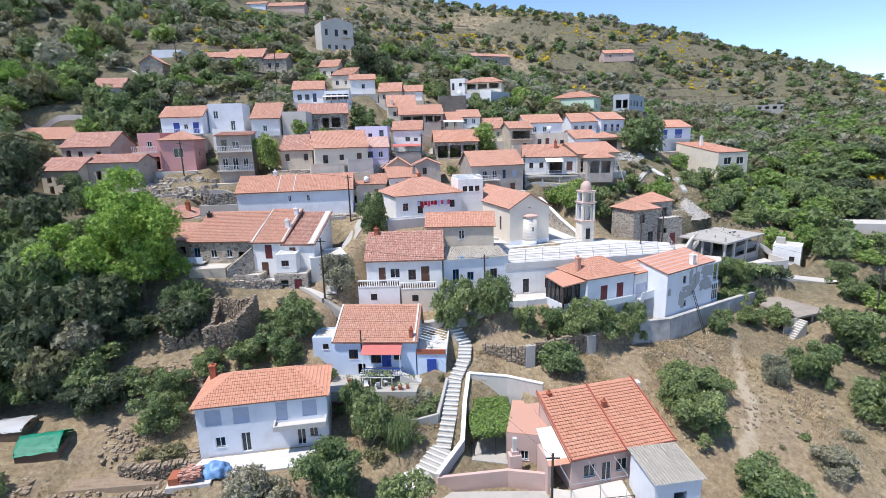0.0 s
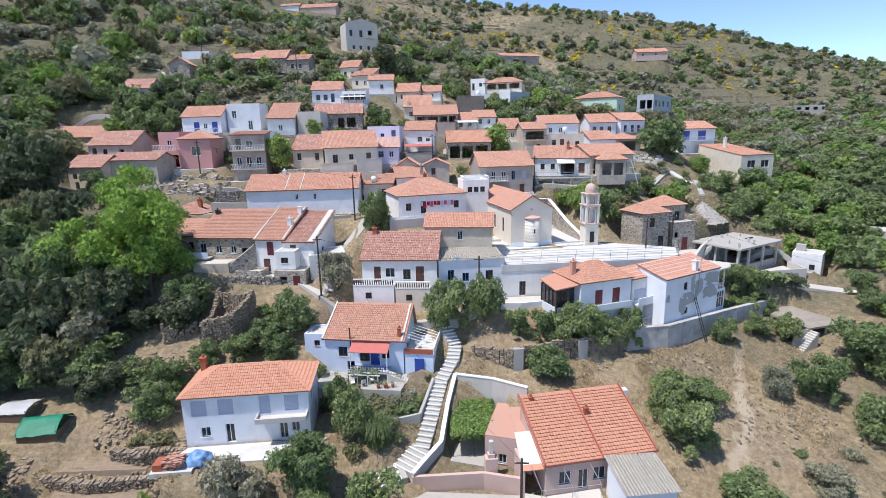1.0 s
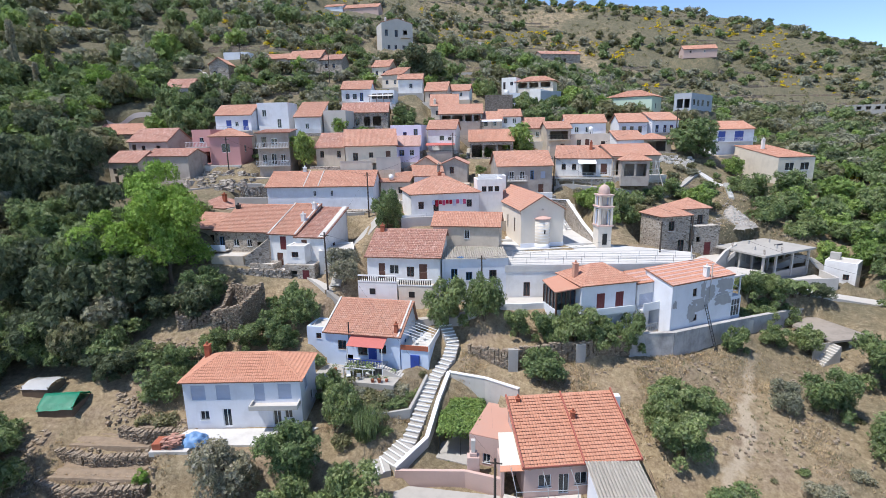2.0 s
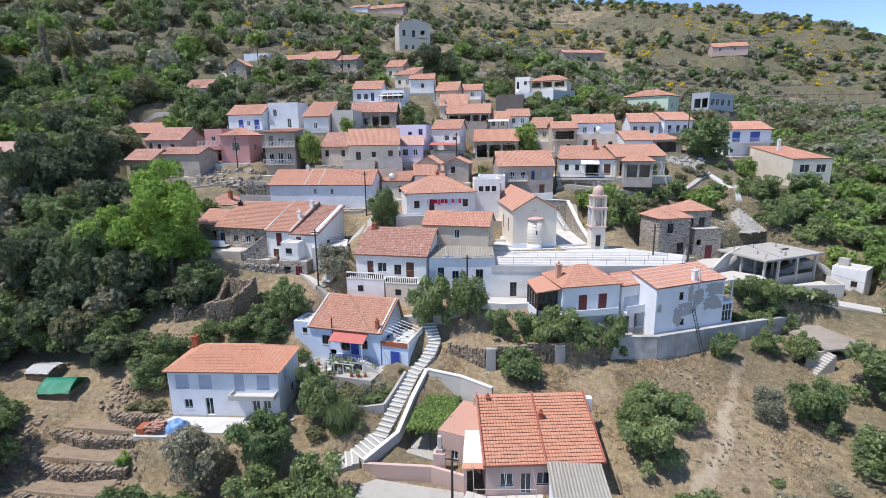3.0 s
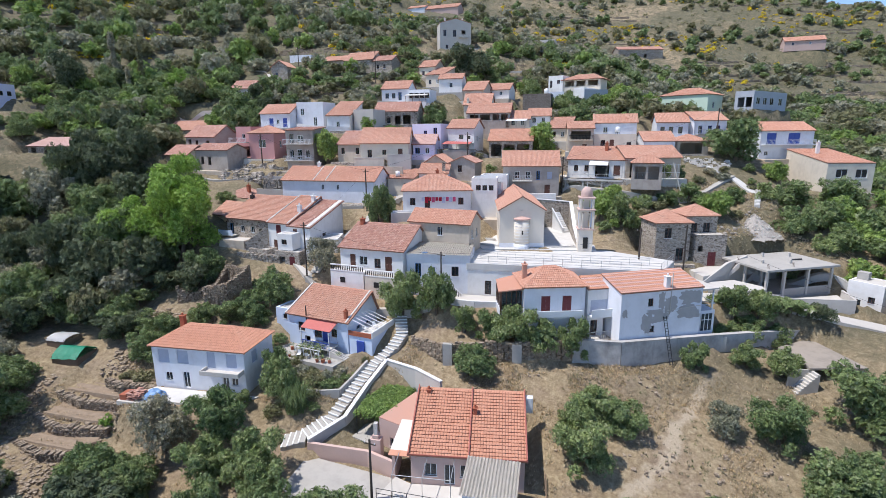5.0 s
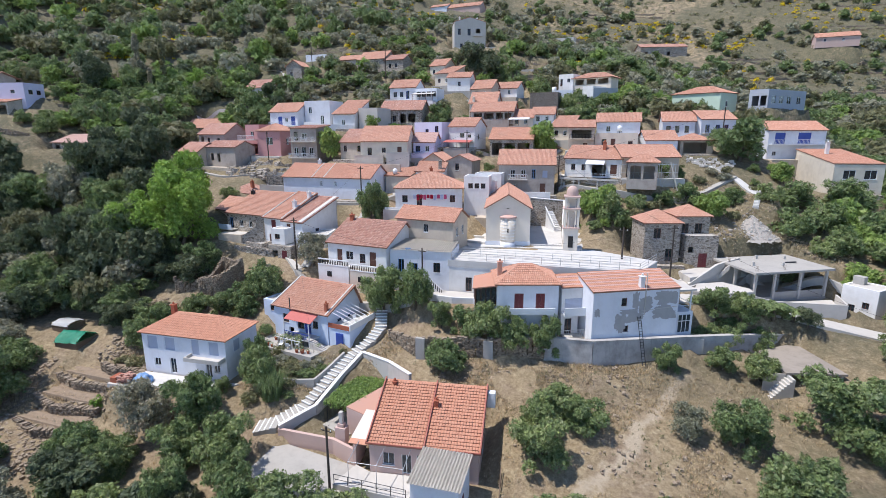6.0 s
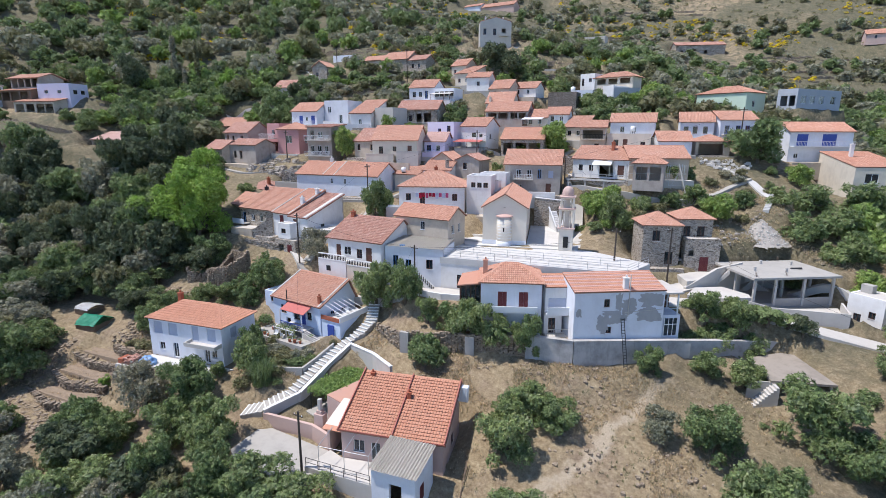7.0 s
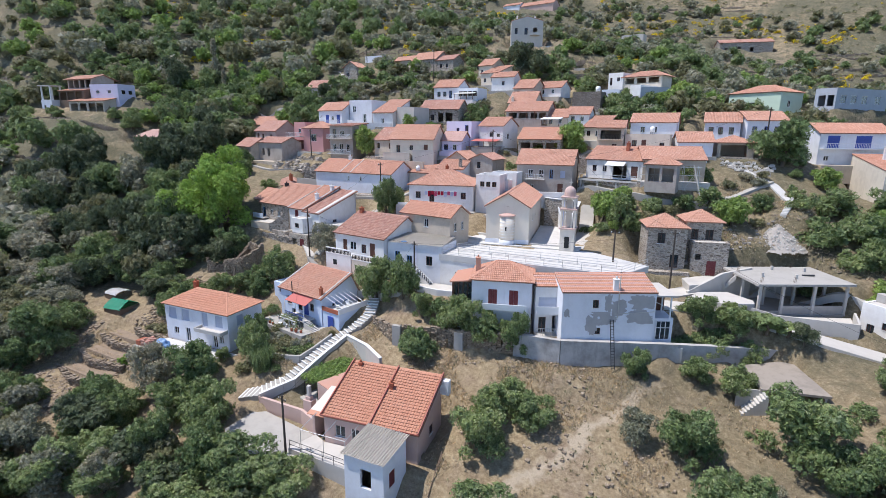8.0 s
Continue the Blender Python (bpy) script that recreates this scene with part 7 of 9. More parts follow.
rubble_bank(38, 115, 0.2, 9, 4, 380, 0.08, 0.4, PALECONC, "pale broken masonry beside the scaffolded house")
rubble_bank(44, 92, 0.4, 8, 8, 260, 0.06, 0.3, GRAVEL, "stones scattered round the rubble heap")


def water_tank(x, y, z, r, hgt):
    t = thing("water_tank", (x, y, z), 0, "small white water tank on a roof stand", "water tank", "roof tanks")
    for k in range(4):
        part("leg", rod(bmesh.new(), (r * 0.7 * math.cos(k * 1.57), r * 0.7 * math.sin(k * 1.57), -0.1), (r * 0.7 * math.cos(k * 1.57), r * 0.7 * math.sin(k * 1.57), 0.5), 0.04, None, 5), DARKMETAL, t)
    part("tank", rod(bmesh.new(), (0, 0, 0.5), (0, 0, 0.5 + hgt), r, r * 0.96, 14), FRAMEW, t, "", True)
    part("lid", rod(bmesh.new(), (0, 0, 0.5 + hgt), (0, 0, 0.62 + hgt), r * 0.6, r * 0.4, 12), FRAMEW, t)


water_tank(24.4, 119.0, 26.35, 0.5, 1.0)
water_tank(4.6, 143.0, 36.3, 0.6, 1.2)
ln_ = thing("washing_line", (-4.4, 79.4, 15.1), 24, "line of red and pink washing on a terrace", "laundry")
part("line", rod(bmesh.new(), (0, 0, 1.4), (6.4, 0, 1.4), 0.012, None, 4), METAL, ln_)
crng = random.Random(8)
CLOTH = [plain("red_cloth", (0.5, 0.02, 0.06), 0.9), plain("pink_cloth", (0.65, 0.12, 0.25), 0.9), plain("pale_cloth", (0.55, 0.6, 0.75), 0.9)]
for i in range(10):
    x = 0.5 + i * 0.58
    bm = bmesh.new()
    h = crng.uniform(0.6, 1.0)
    vs = [[bm.verts.new((x + a * 0.12, 0.03 * math.sin(a * 2.0 + b), 1.4 - h * b / 3)) for a in range(5)] for b in range(4)]
    for b in range(3):
        for a in range(4):
            bm.faces.new((vs[b][a], vs[b][a + 1], vs[b + 1][a + 1], vs[b + 1][a]))
    bmesh.ops.solidify(bm, geom=bm.faces[:], thickness=0.012)
    part("garment", bm, CLOTH[0 if i < 7 and i % 3 else (1 if i % 2 else 2)], ln_)
lt = thing("laundry_terrace", (-8.4, 77.6, 13.0), 23.5, "white terrace with low parapet before the house", "terrace")
part("floor", bx(0, 12.0, 0.2, 3.0, -1.5, 0.6), WHITE, lt)
part("parapet", bx(0, 3.6, 0.0, 0.2, -1.5, 1.3), WHITE, lt)
railing((-4.8, 79.0, 13.6), (2.6, 82.2, 13.6), 0.95, (0.5, 0.95), 1.5)

house((-22.4, 65.2), (-19.7, 65.3), 2.6, 9.2, 11.7, "flat", wall=WHITE, parapet=0.08, holes=[("f", 0.7, 0.9, 1.0, 0.8, "n")], label="white bay with a flat slab roof over a stone store", name="bay", group="", pad=False, dig=0.0)
house((-22.6, 64.6), (-18.2, 64.8), 3.0, 6.3, 9.1, "flat", wall=STONE, parapet=0.05, holes=[("f", 0.8, 0.1, 1.0, 1.9, "o"), ("f", 2.6, 0.1, 1.0, 2.0, "m")], label="low stone store with flat roof and maroon door", name="store", group="", pad=False)
house((-18.1, 66.4), (-13.4, 68.2), 5.0, 6.6, 10.7, "flat", wall=WHITE, parapet=0.2, holes=[("f", 1.6, 1.8, 0.9, 1.2, "n"), ("f", 3.2, 0.1, 0.9, 1.9, "o")], label="white flat-roofed extension by the lane", name="extension", group="", pad=False)
house((-34.6, 65.4), (-29.6, 65.7), 3.0, 6.4, 9.9, "flat", wall=BEIGE, parapet=0.05, holes=[("f", 1.2, 0.1, 1.2, 1.8, "o")], label="rendered terrace block with a flat concrete top", name="terrace_block", group="", pad=False)
house((-28.6, 65.6), (-24.8, 65.4), 2.4, 6.2, 8.6, "flat", wall=STONE, parapet=0.3, holes=[("f", 0.8, 0.1, 1.0, 1.7, "o"), ("f", 2.4, 0.1, 0.9, 1.7, "o")], label="stone store with small doors below a terrace", name="store", group="", pad=False)
solid_wall([(-29.4, 65.8), (-26.6, 67.9)], [9.8, 12.2], [6.0, 8.0], 0.4, STONE, "rising stone flank wall beside the cottage door", name="wall_flank")
house((-41.4, 71.6), (-36.5, 70.6), 6, 9.4, 13.0, "gx", 1.9, wall=BEIGE, tile=TILE, holes=[("f", 1.0, 1.4, 0.9, 1.2, "n"), ("f", 3.2, 1.4, 0.9, 1.2, "n")], label="small rendered cottage with tile roof beside the trees")
house((-46.6, 79.6), (-40.2, 78.8), 6, 11.6, 15.0, "hip", 1.5, wall=BEIGE, tile=OLDTILE, holes=[("f", 1.0, 1.2, 0.9, 1.2, "n"), ("f", 4.0, 1.2, 0.9, 1.2, "n")], label="low cottage with a hipped old tile roof", rough=1.3, chimneys=[(5.0, 2.0, 4.2, 5.6, BRICK)])
kb_ = thing("balcony", (-35.9, 67.6, 10.2), 0, "small blue railed balcony", "balcony")
part("slab", bx(-0.4, 2.6, -0.4, 1.0, 0, 0.15), PALECONC, kb_)
part("railing", bx(-0.4, 2.6, -0.4, -0.34, 0.15, 1.0), SKYBLUE, kb_)
sm = thing("roof_seam", (11.85, 40.3, -2.4), 15.2, "red flashing strips along the pink house roof", "flashing")
for x in (-0.2, 5.5, 10.9):
    part("strip", slab(bmesh.new(), [(x - 0.06, -0.35, 0.17), (x + 0.06, -0.35, 0.17), (x + 0.06, 7.3, 3.19), (x - 0.06, 7.3, 3.19)], 0.2), FLASH, sm)
part("strip", bx(-0.3, 11.0, -0.4, -0.32, -0.06, 0.06), FLASH, sm)
rs_ = thing("side_stair", (22.9, 43.2, -8.4), 15, "outside stair with timber rail on the slope side", "stairs")
for i in range(12):
    part("step", bx(0.1, 1.3, -2.4 + i * 0.34, -2.04 + i * 0.34, 0, 0.2 + i * 0.2), CONC, rs_)
for z in (0.6, 1.0):
    part("rail", rod(bmesh.new(), (1.35, -2.4, z + 0.1), (1.35, 1.7, z + 2.4), 0.05, None, 5), WOOD, rs_)
for x, z in ((1.6, 1.0), (7.0, 0.7)):
    # near-black block on the wall, the opening's darkness painted
    wn_ = part("window", bx(x, x + 0.8, -0.03, 0.05, z, z + 0.8), DARK, gb_, "small window painted near-black for its unlit opening")
tb = thing("blue_tank", (2.6, 65.6, 9.0), 8, "blue plastic tank standing on the terrace wall", "tank")
part("tank", rod(bmesh.new(), (0, 0, 0), (0, 0, 1.7), 0.45, 0.45, 14), MIDBLUE, tb)



def front_balcony(P, rz, u0, u1, z, depth, slabmat, railmat, label, solid=False):
    t = thing("balcony", (P[0], P[1], z), rz, label, "balcony")
    part("slab", bx(u0, u1, -depth, -0.02, -0.18, 0.0), slabmat, t)
    if solid:
        part("parapet", bx(u0, u1, -depth, -depth + 0.1, 0.0, 0.85), railmat, t)
    else:
        part("handrail", bx(u0, u1, -depth, -depth + 0.06, 0.88, 0.95), railmat, t)
        k = max(3, int((u1 - u0) / 0.28))
        for i in range(k + 1):
            x = u0 + (u1 - u0 - 0.04) * i / k
            part("baluster", bx(x, x + 0.04, -depth, -depth + 0.04, 0.0, 0.88), railmat, t)


front_balcony((-40.4, 92.0), 13.6, -0.2, 6.0, 24.9, 1.2, PALECONC, FRAMEW, "white railed balcony on a tall house")
front_balcony((-40.4, 92.0), 13.6, -0.2, 6.0, 21.5, 1.2, PALECONC, FRAMEW, "white railed lower balcony on a tall house")
front_balcony((-9.8, 120.5), 8.5, 0.0, 10.0, 28.4, 1.3, WOOD, WOOD, "dark wooden balcony under broad eaves")
front_balcony((-10.4, 109.0), 0, 2.2, 6.0, 24.7, 1.1, PALECONC, FRAMEW, "white balcony on a white house", True)
front_balcony((-23.1, 93.0), 18, 4.0, 9.6, 21.9, 1.0, CREAM, CREAM, "cream balcony with solid parapet", True)
front_balcony((5.5, 96.5), 14, 1.8, 5.4, 18.1, 1.0, PALECONC, FRAMEW, "slim railed balcony on the grey house")
front_balcony((14.8, 114.0), 11, 0.2, 5.2, 25.3, 0.9, BEIGE, DARKMETAL, "loggia balcony with dark rail")
front_balcony((40.0, 132.0), 30, 0.4, 7.4, 26.3, 1.0, PALECONC, METAL, "long pale balcony of the blue house")
front_balcony((52.4, 127.2), 29.9, 0.2, 12.2, 24.1, 1.1, FRAMEW, FRAMEW, "white balcony before royal blue doors")
front_balcony((-55.9, 103.0), 3, 0.2, 8.0, 28.3, 1.0, PALECONC, METAL, "railed walkway before blue doors")
front_balcony((-79.8, 120.0), 9, 0.2, 6.2, 36.6, 1.2, PALECONC, METAL, "concrete balcony of the bare house")
front_balcony((-51.9, 94.0), 10, -4.2, 0.0, 25.2, 1.4, PALECONC, FRAMEW, "pink house balcony over the store")
front_balcony((25.2, 63.4), 33, 0.0, 4.0, 5.2, 1.2, FRAMEW, FRAMEW, "white boxed balcony of the link house", True)
front_balcony((25.2, 63.4), 33, 0.0, 4.0, 2.3, 1.2, PALECONC, METAL, "ground-floor veranda with pipe rail")

def terrace(x, y, rz, w, d, z0, z1, mat, label, h=0.8, posts=0, cover=None):
    """A built-up terrace with a parapet on three sides, and a cover on posts where it has one."""
    t = thing("terrace", (x, y, z0), rz, label, "terrace", "terraces of the upper lanes")
    z = z1 - z0
    part("body", bx(0, w, 0, d, -1.5, z), mat, t)
    part("parapet", bx(0, w, 0, 0.18, z, z + h), mat, t)
    for u in (0, w - 0.18):
        part("parapet", bx(u, u + 0.18, 0.18, d, z, z + h), mat, t)
    part("coping", bx(-0.04, w + 0.04, -0.04, 0.22, z + h, z + h + 0.06), PALECONC, t)
    for i in range(posts):
        u = 0.06 + (w - 0.2) * i / max(1, posts - 1)
        part("post", bx(u, u + 0.1, 0.04, 0.14, z + h, z + 2.3), BROWN, t)
    if cover:
        part("cover", slab(bmesh.new(), [(-0.2, -0.3, z + 2.25), (w + 0.2, -0.3, z + 2.25), (w + 0.2, d, z + 2.7), (-0.2, d, z + 2.7)], 0.07), cover, t)
    return t


terrace(-23.6, 91.2, 18, 6.0, 1.8, 19.0, 21.4, CREAM, "cream walled terrace before the two-storey house")
terrace(-17.2, 93.2, 18, 4.6, 1.6, 18.8, 22.2, PALECONC, "grey walled terrace before the cream house", 0.6)
terrace(-14.8, 99.4, 12, 4.2, 1.5, 20.0, 21.8, LILAC, "lilac walled terrace with a low parapet", 0.7)
terrace(-9.8, 104.6, 8, 5.6, 3.2, 20.4, 22.4, GREYW, "narrow terrace under a dark red cover", 0.9, 3, AWNING)
terrace(-9.4, 118.6, 8, 9.2, 1.8, 26.4, 28.9, GREYW, "dark balcony terrace with thin wooden posts", 0.7, 6)
terrace(0.6, 117.4, 6, 4.2, 2.4, 24.6, 27.2, BEIGE, "small terrace under a white sheet cover", 0.7, 3, FRAMEW)
terrace(-31.4, 112.8, 11, 9.6, 1.8, 26.0, 28.3, STONE, "rough stone terrace before the old house", 0.5)
terrace(2.0, 90.2, 6, 4.8, 1.8, 15.0, 17.9, WHITE, "white terrace beside the laundry house", 0.25)
terrace(15.4, 112.0, 8, 4.2, 1.8, 21.0, 23.2, BEIGE, "beige balcony terrace of the two-storey house", 0.8)
terrace(30.2, 114.8, 18, 5.4, 2.0, 20.0, 22.2, COOL, "whitewashed terrace before the small house", 0.6)
terrace(-28.4, 125.6, 6, 5.6, 1.9, 31.4, 34.0, WHITE, "white terrace under a pale sheet roof", 0.7, 4, PALECONC)
railing((2.1, 90.3, 18.2), (6.7, 90.8, 18.2), 0.9, (0.3, 0.6, 0.9), 0.6, FRAMEW, "railing", "white painted railing on a small terrace")
solid_wall([(-13.0, 97.2), (-9.4, 103.6)], [20.4, 22.6], [17.0, 19.0], 0.3, GREYW, "sloping grey wall beside the upper lane")
solid_wall([(-46.0, 103.6), (-39.6, 103.2), (-33.4, 105.6)], [29.2, 28.6, 28.4], [24.0, 24.0, 25.0], 0.35, WHITE, "whitewashed yard wall under the upper cottages")
solid_wall([(8.6, 107.6), (16.0, 110.0)], [22.2, 22.0], [18.0, 18.0], 0.35, STONE, "rough stone yard wall behind the grey house")
solid_wall([(-36.6, 123.8), (-30.2, 124.4)], [35.2, 34.8], [31.0, 31.0], 0.4, PALECONC, "pale retaining wall under the white house")
ws = thing("outside_stair", (-37.6, 124.6, 33.0), 62, "white outside stair beside the white house", "stair")
for i in range(9):
    part("step", bx(i * 0.3, i * 0.3 + 0.32, -0.6, 0.6, -1.2 + 0.1 * i, 0.2 * (i + 1)), WHITE, ws)
water_tank(-13.6, 90.4, 18.4, 0.45, 0.9)


house((28.3, 99.7), (33.3, 99.9), 3.2, 18.4, 21.5, "hip", 1.1, wall=GREYW, tile=TILE, holes=[("f", 0.5, 0.2, 1.8, 2.3, "o"), ("f", 2.7, 0.2, 1.8, 2.3, "o")], label="small hipped porch on the long house", name="porch", group="", pad=False)
# scaffold before the upper house
sc = thing("scaffold", (27.0, 101.2, 17.0), 20, "timber and pipe scaffold on the slope", "scaffold")
for i in range(5):
    for y in (0, 1.3):
        part("standard", rod(bmesh.new(), (i * 2.4, y, -2.0), (i * 2.4, y, 4.2), 0.06, None, 5), METAL, sc)
for z in (1.4, 2.6):
    part("ledger", rod(bmesh.new(), (-0.3, 0, z), (10.0, 0, z), 0.05, None, 5), METAL, sc)
for i in range(3):
    part("brace", rod(bmesh.new(), (i * 3.2, 0, -1.8), (i * 3.2 + 2.2, 0, 2.4), 0.05, None, 5), METAL, sc)
part("deck", bx(-0.3, 10.0, 0, 1.3, 1.42, 1.5), PALECONC, sc)
for i in range(5):
    part("transom", rod(bmesh.new(), (i * 2.4, -0.2, 2.6), (i * 2.4, 1.5, 2.6), 0.05, None, 5), METAL, sc)
for z in (-0.4, 0.5, 4.0):
    part("ledger", rod(bmesh.new(), (-0.3, 0, z), (10.0, 0, z), 0.05, None, 5), METAL, sc)
for i in range(3):
    part("brace", rod(bmesh.new(), (i * 3.2 + 2.2, 0.02, -1.8), (i * 3.2, 0.02, 2.4), 0.05, None, 5), METAL, sc)
part("prop", rod(bmesh.new(), (8.6, -0.2, 4.4), (9.8, -1.4, -0.6), 0.1, None, 6), PALECONC, sc, "leaning pale timber prop")
tb_ = thing("concrete_terrace", (16.2, 100.8, 18.3), 0, "bare concrete terrace on posts before the long house", "terrace")
part("slab", bx(0, 10.6, 0, 2.4, -0.3, 0.0), PALECONC, tb_)
for x in (0.2, 3.4, 6.8, 10.2):
    part("post", bx(x, x + 0.3, 0.1, 0.4, -3.6, -0.3), CONC, tb_)
part("wall", bx(0, 10.6, 2.0, 2.3, -3.6, -0.3), GREYW, tb_)
part("rail", bx(0, 10.6, 0.0, 0.06, 0.85, 0.93), METAL, tb_)
for i in range(8):
    part("rail_post", bx(0.1 + i * 1.45, 0.15 + i * 1.45, 0.0, 0.05, 0.0, 0.85), METAL, tb_)
aw = thing("awning", (20.6, 101.4, 18.6), 0, "white cloth awning on a terrace", "awning")
part("cloth", slab(bmesh.new(), [(0, 0, 2.3), (3.4, 0, 2.3), (3.4, 2.4, 3.1), (0, 2.4, 3.1)], 0.05), FRAMEW, aw)
for x in (0.05, 3.3):
    part("post", rod(bmesh.new(), (x, 0.05, 0), (x, 0.05, 2.28), 0.04, None, 5), METAL, aw)


# poles and cables
def pole(x, y, h, z=None, lean=0.0):
    z = level(x, y) if z is None else z
    t = thing("utility_pole", (x, y, z), 0, "dark tarred wooden utility pole", "utility pole", "utility poles")
    part("shaft", rod(bmesh.new(), (0, 0, -0.8), (lean, 0, h), 0.14, 0.1, 8), POLE, t)
    part("crossarm", bx(lean - 0.6, lean + 0.6, -0.05, 0.05, h - 0.5, h - 0.4), POLE, t)
    for k in (-0.5, 0, 0.5):
        part("insulator", rod(bmesh.new(), (lean + k, 0, h - 0.4), (lean + k, 0, h - 0.25), 0.04, 0.03, 6), FRAMEW, t)
    return Vector((x + lean, y, z + h - 0.3))


def cable(a, b, sag=0.6):
    t = thing("overhead_cable", a, 0, "thin black overhead cable between poles", "cable", "overhead cables")
    bm = bmesh.new()
    prev = None
    for i in range(13):
        f = i / 12
        q = (b - a) * f - Vector((0, 0, sag * 4 * f * (1 - f)))
        ring = [bm.verts.new(q + Vector((0, 0.016 * math.cos(k * 2.094), 0.016 * math.sin(k * 2.094)))) for k in range(3)]
        if prev:
            for k in range(3):
                bm.faces.new((prev[k], prev[(k + 1) % 3], ring[(k + 1) % 3], ring[k]))
        prev = ring
    part("wire", bm, DARKMETAL, t)


tops = [pole(-15.6, 63.0, 8.6), pole(-14.9, 80.4, 7.4), pole(5.6, 64.2, 7.0, 4.3), pole(36.9, 83.6, 8.6), pole(30.6, 76.4, 4.6, 9.4), pole(-47.0, 92.0, 6.5), pole(9.4, 37.0, 7.4, -7.0), pole(61.0, 67.6, 7.5), pole(-42.4, 136.0, 9.0), pole(-4.2, 104.2, 8.5), pole(44.0, 126.0, 8.0), pole(16.0, 100.5, 7.0), pole(-66.0, 133.0, 8.0)]
for i, j in ((0, 1), (0, 2), (2, 3), (3, 7), (6, 0), (1, 5), (1, 9), (3, 11), (9, 11), (11, 10), (5, 12), (8, 12), (6, 2)):
    cable(tops[i], tops[j], 0.9)

# white and red villa across the gully
house((-124.5, 77.4), (-114.8, 80.7), 6, 34.4, 38.9, "flat", wall=LILAC, parapet=0.25, holes=row("f", (2.2, 6.4), 2.2, 1.2, 0.8, "n") + row("r", (1.2, 3.6), 2.0, 1.3, 1.1, "n"), label="white flat-roofed villa across the gully")
house((-135.5, 76.0), (-124.8, 78.2), 7, 34.0, 40.9, "gx", 1.2, wall=GREYW, tile=TILE, holes=row("f", (0.5, 3.0, 5.6, 8.2), 4.4, 2.1, 2.2, "o") + row("f", (0.5, 3.0, 5.6, 8.2), 0.8, 2.1, 2.2, "o"), label="villa wing with two open timber verandas under a red tile roof", fine=1.3, ov=0.8)
house((-136.5, 73.6), (-124.9, 75.9), 2.2, 34.0, 37.4, "mono", 0.5, wall=WOOD, tile=TILE, holes=row("f", (0.5, 4.0, 7.6), 0.8, 3.0, 2.2, "o"), label="timber veranda with a red tile lean-to roof", fine=1.3, name="veranda", group="", pad=False)
house((-127.0, 72.4), (-114.6, 76.4), 4.2, 31.0, 34.2, "mono", 0.9, wall=BEIGE, tile=TILE, holes=row("f", (0.6, 3.9, 7.2, 10.0), 0.3, 2.6, 2.3, "o"), label="lower veranda of the villa under a red tile roof", fine=1.3, name="veranda", group="")
house((-141.0, 70.4), (-136.9, 71.6), 4, 29.0, 34.4, "flat", wall=COOL, parapet=0.5, holes=[("f", 0.8, 3.0, 1.0, 1.4, "w")], label="white terrace block beside the villa", name="annexe", group="")
fw = thing("frame_tower", (-141.0, 70.4, 34.4), 16, "open white concrete frame with a roof tank", "frame")
for x in (0.1, 3.7):
    for y in (0.2, 3.2):
        part("post", bx(x, x + 0.35, y, y + 0.35, 0, 4.4), FRAMEW, fw)
part("slab", bx(-0.3, 4.4, -0.2, 3.8, 4.4, 4.7), PALECONC, fw)
for k, path in enumerate(([(-134, 66.5), (-126, 67.6), (-118, 68.4), (-110, 70.6), (-102, 73.4)], [(-128, 60.5), (-120, 61.6), (-112, 63.0), (-104, 66.0)], [(-118, 55.0), (-110, 57.0), (-102, 60.0)], [(-146, 88.0), (-134, 89.4), (-120, 91.0), (-108, 92.6)])):
    stone_wall(path, [level(x, y) + 0.75 for x, y in path], [level(x, y) - 0.7 for x, y in path], 0.6, 71 + k, EARTHSTONE, "low dry-stone terrace wall below the villa", 0.5)
house((133, 229), (145, 227), 7, 32.4, 35.0, "flat", wall=CONC, parapet=0.1, holes=row("f", (2, 5, 8, 11), 0.8, 1.6, 1.2, "o"), label="long low shed with pale sheet roof")
house((78, 96), (86, 94), 5, 5.0, 8.0, "flat", wall=PALECONC, parapet=0.05, label="low hut with a pale flat roof among trees", name="hut", group="")


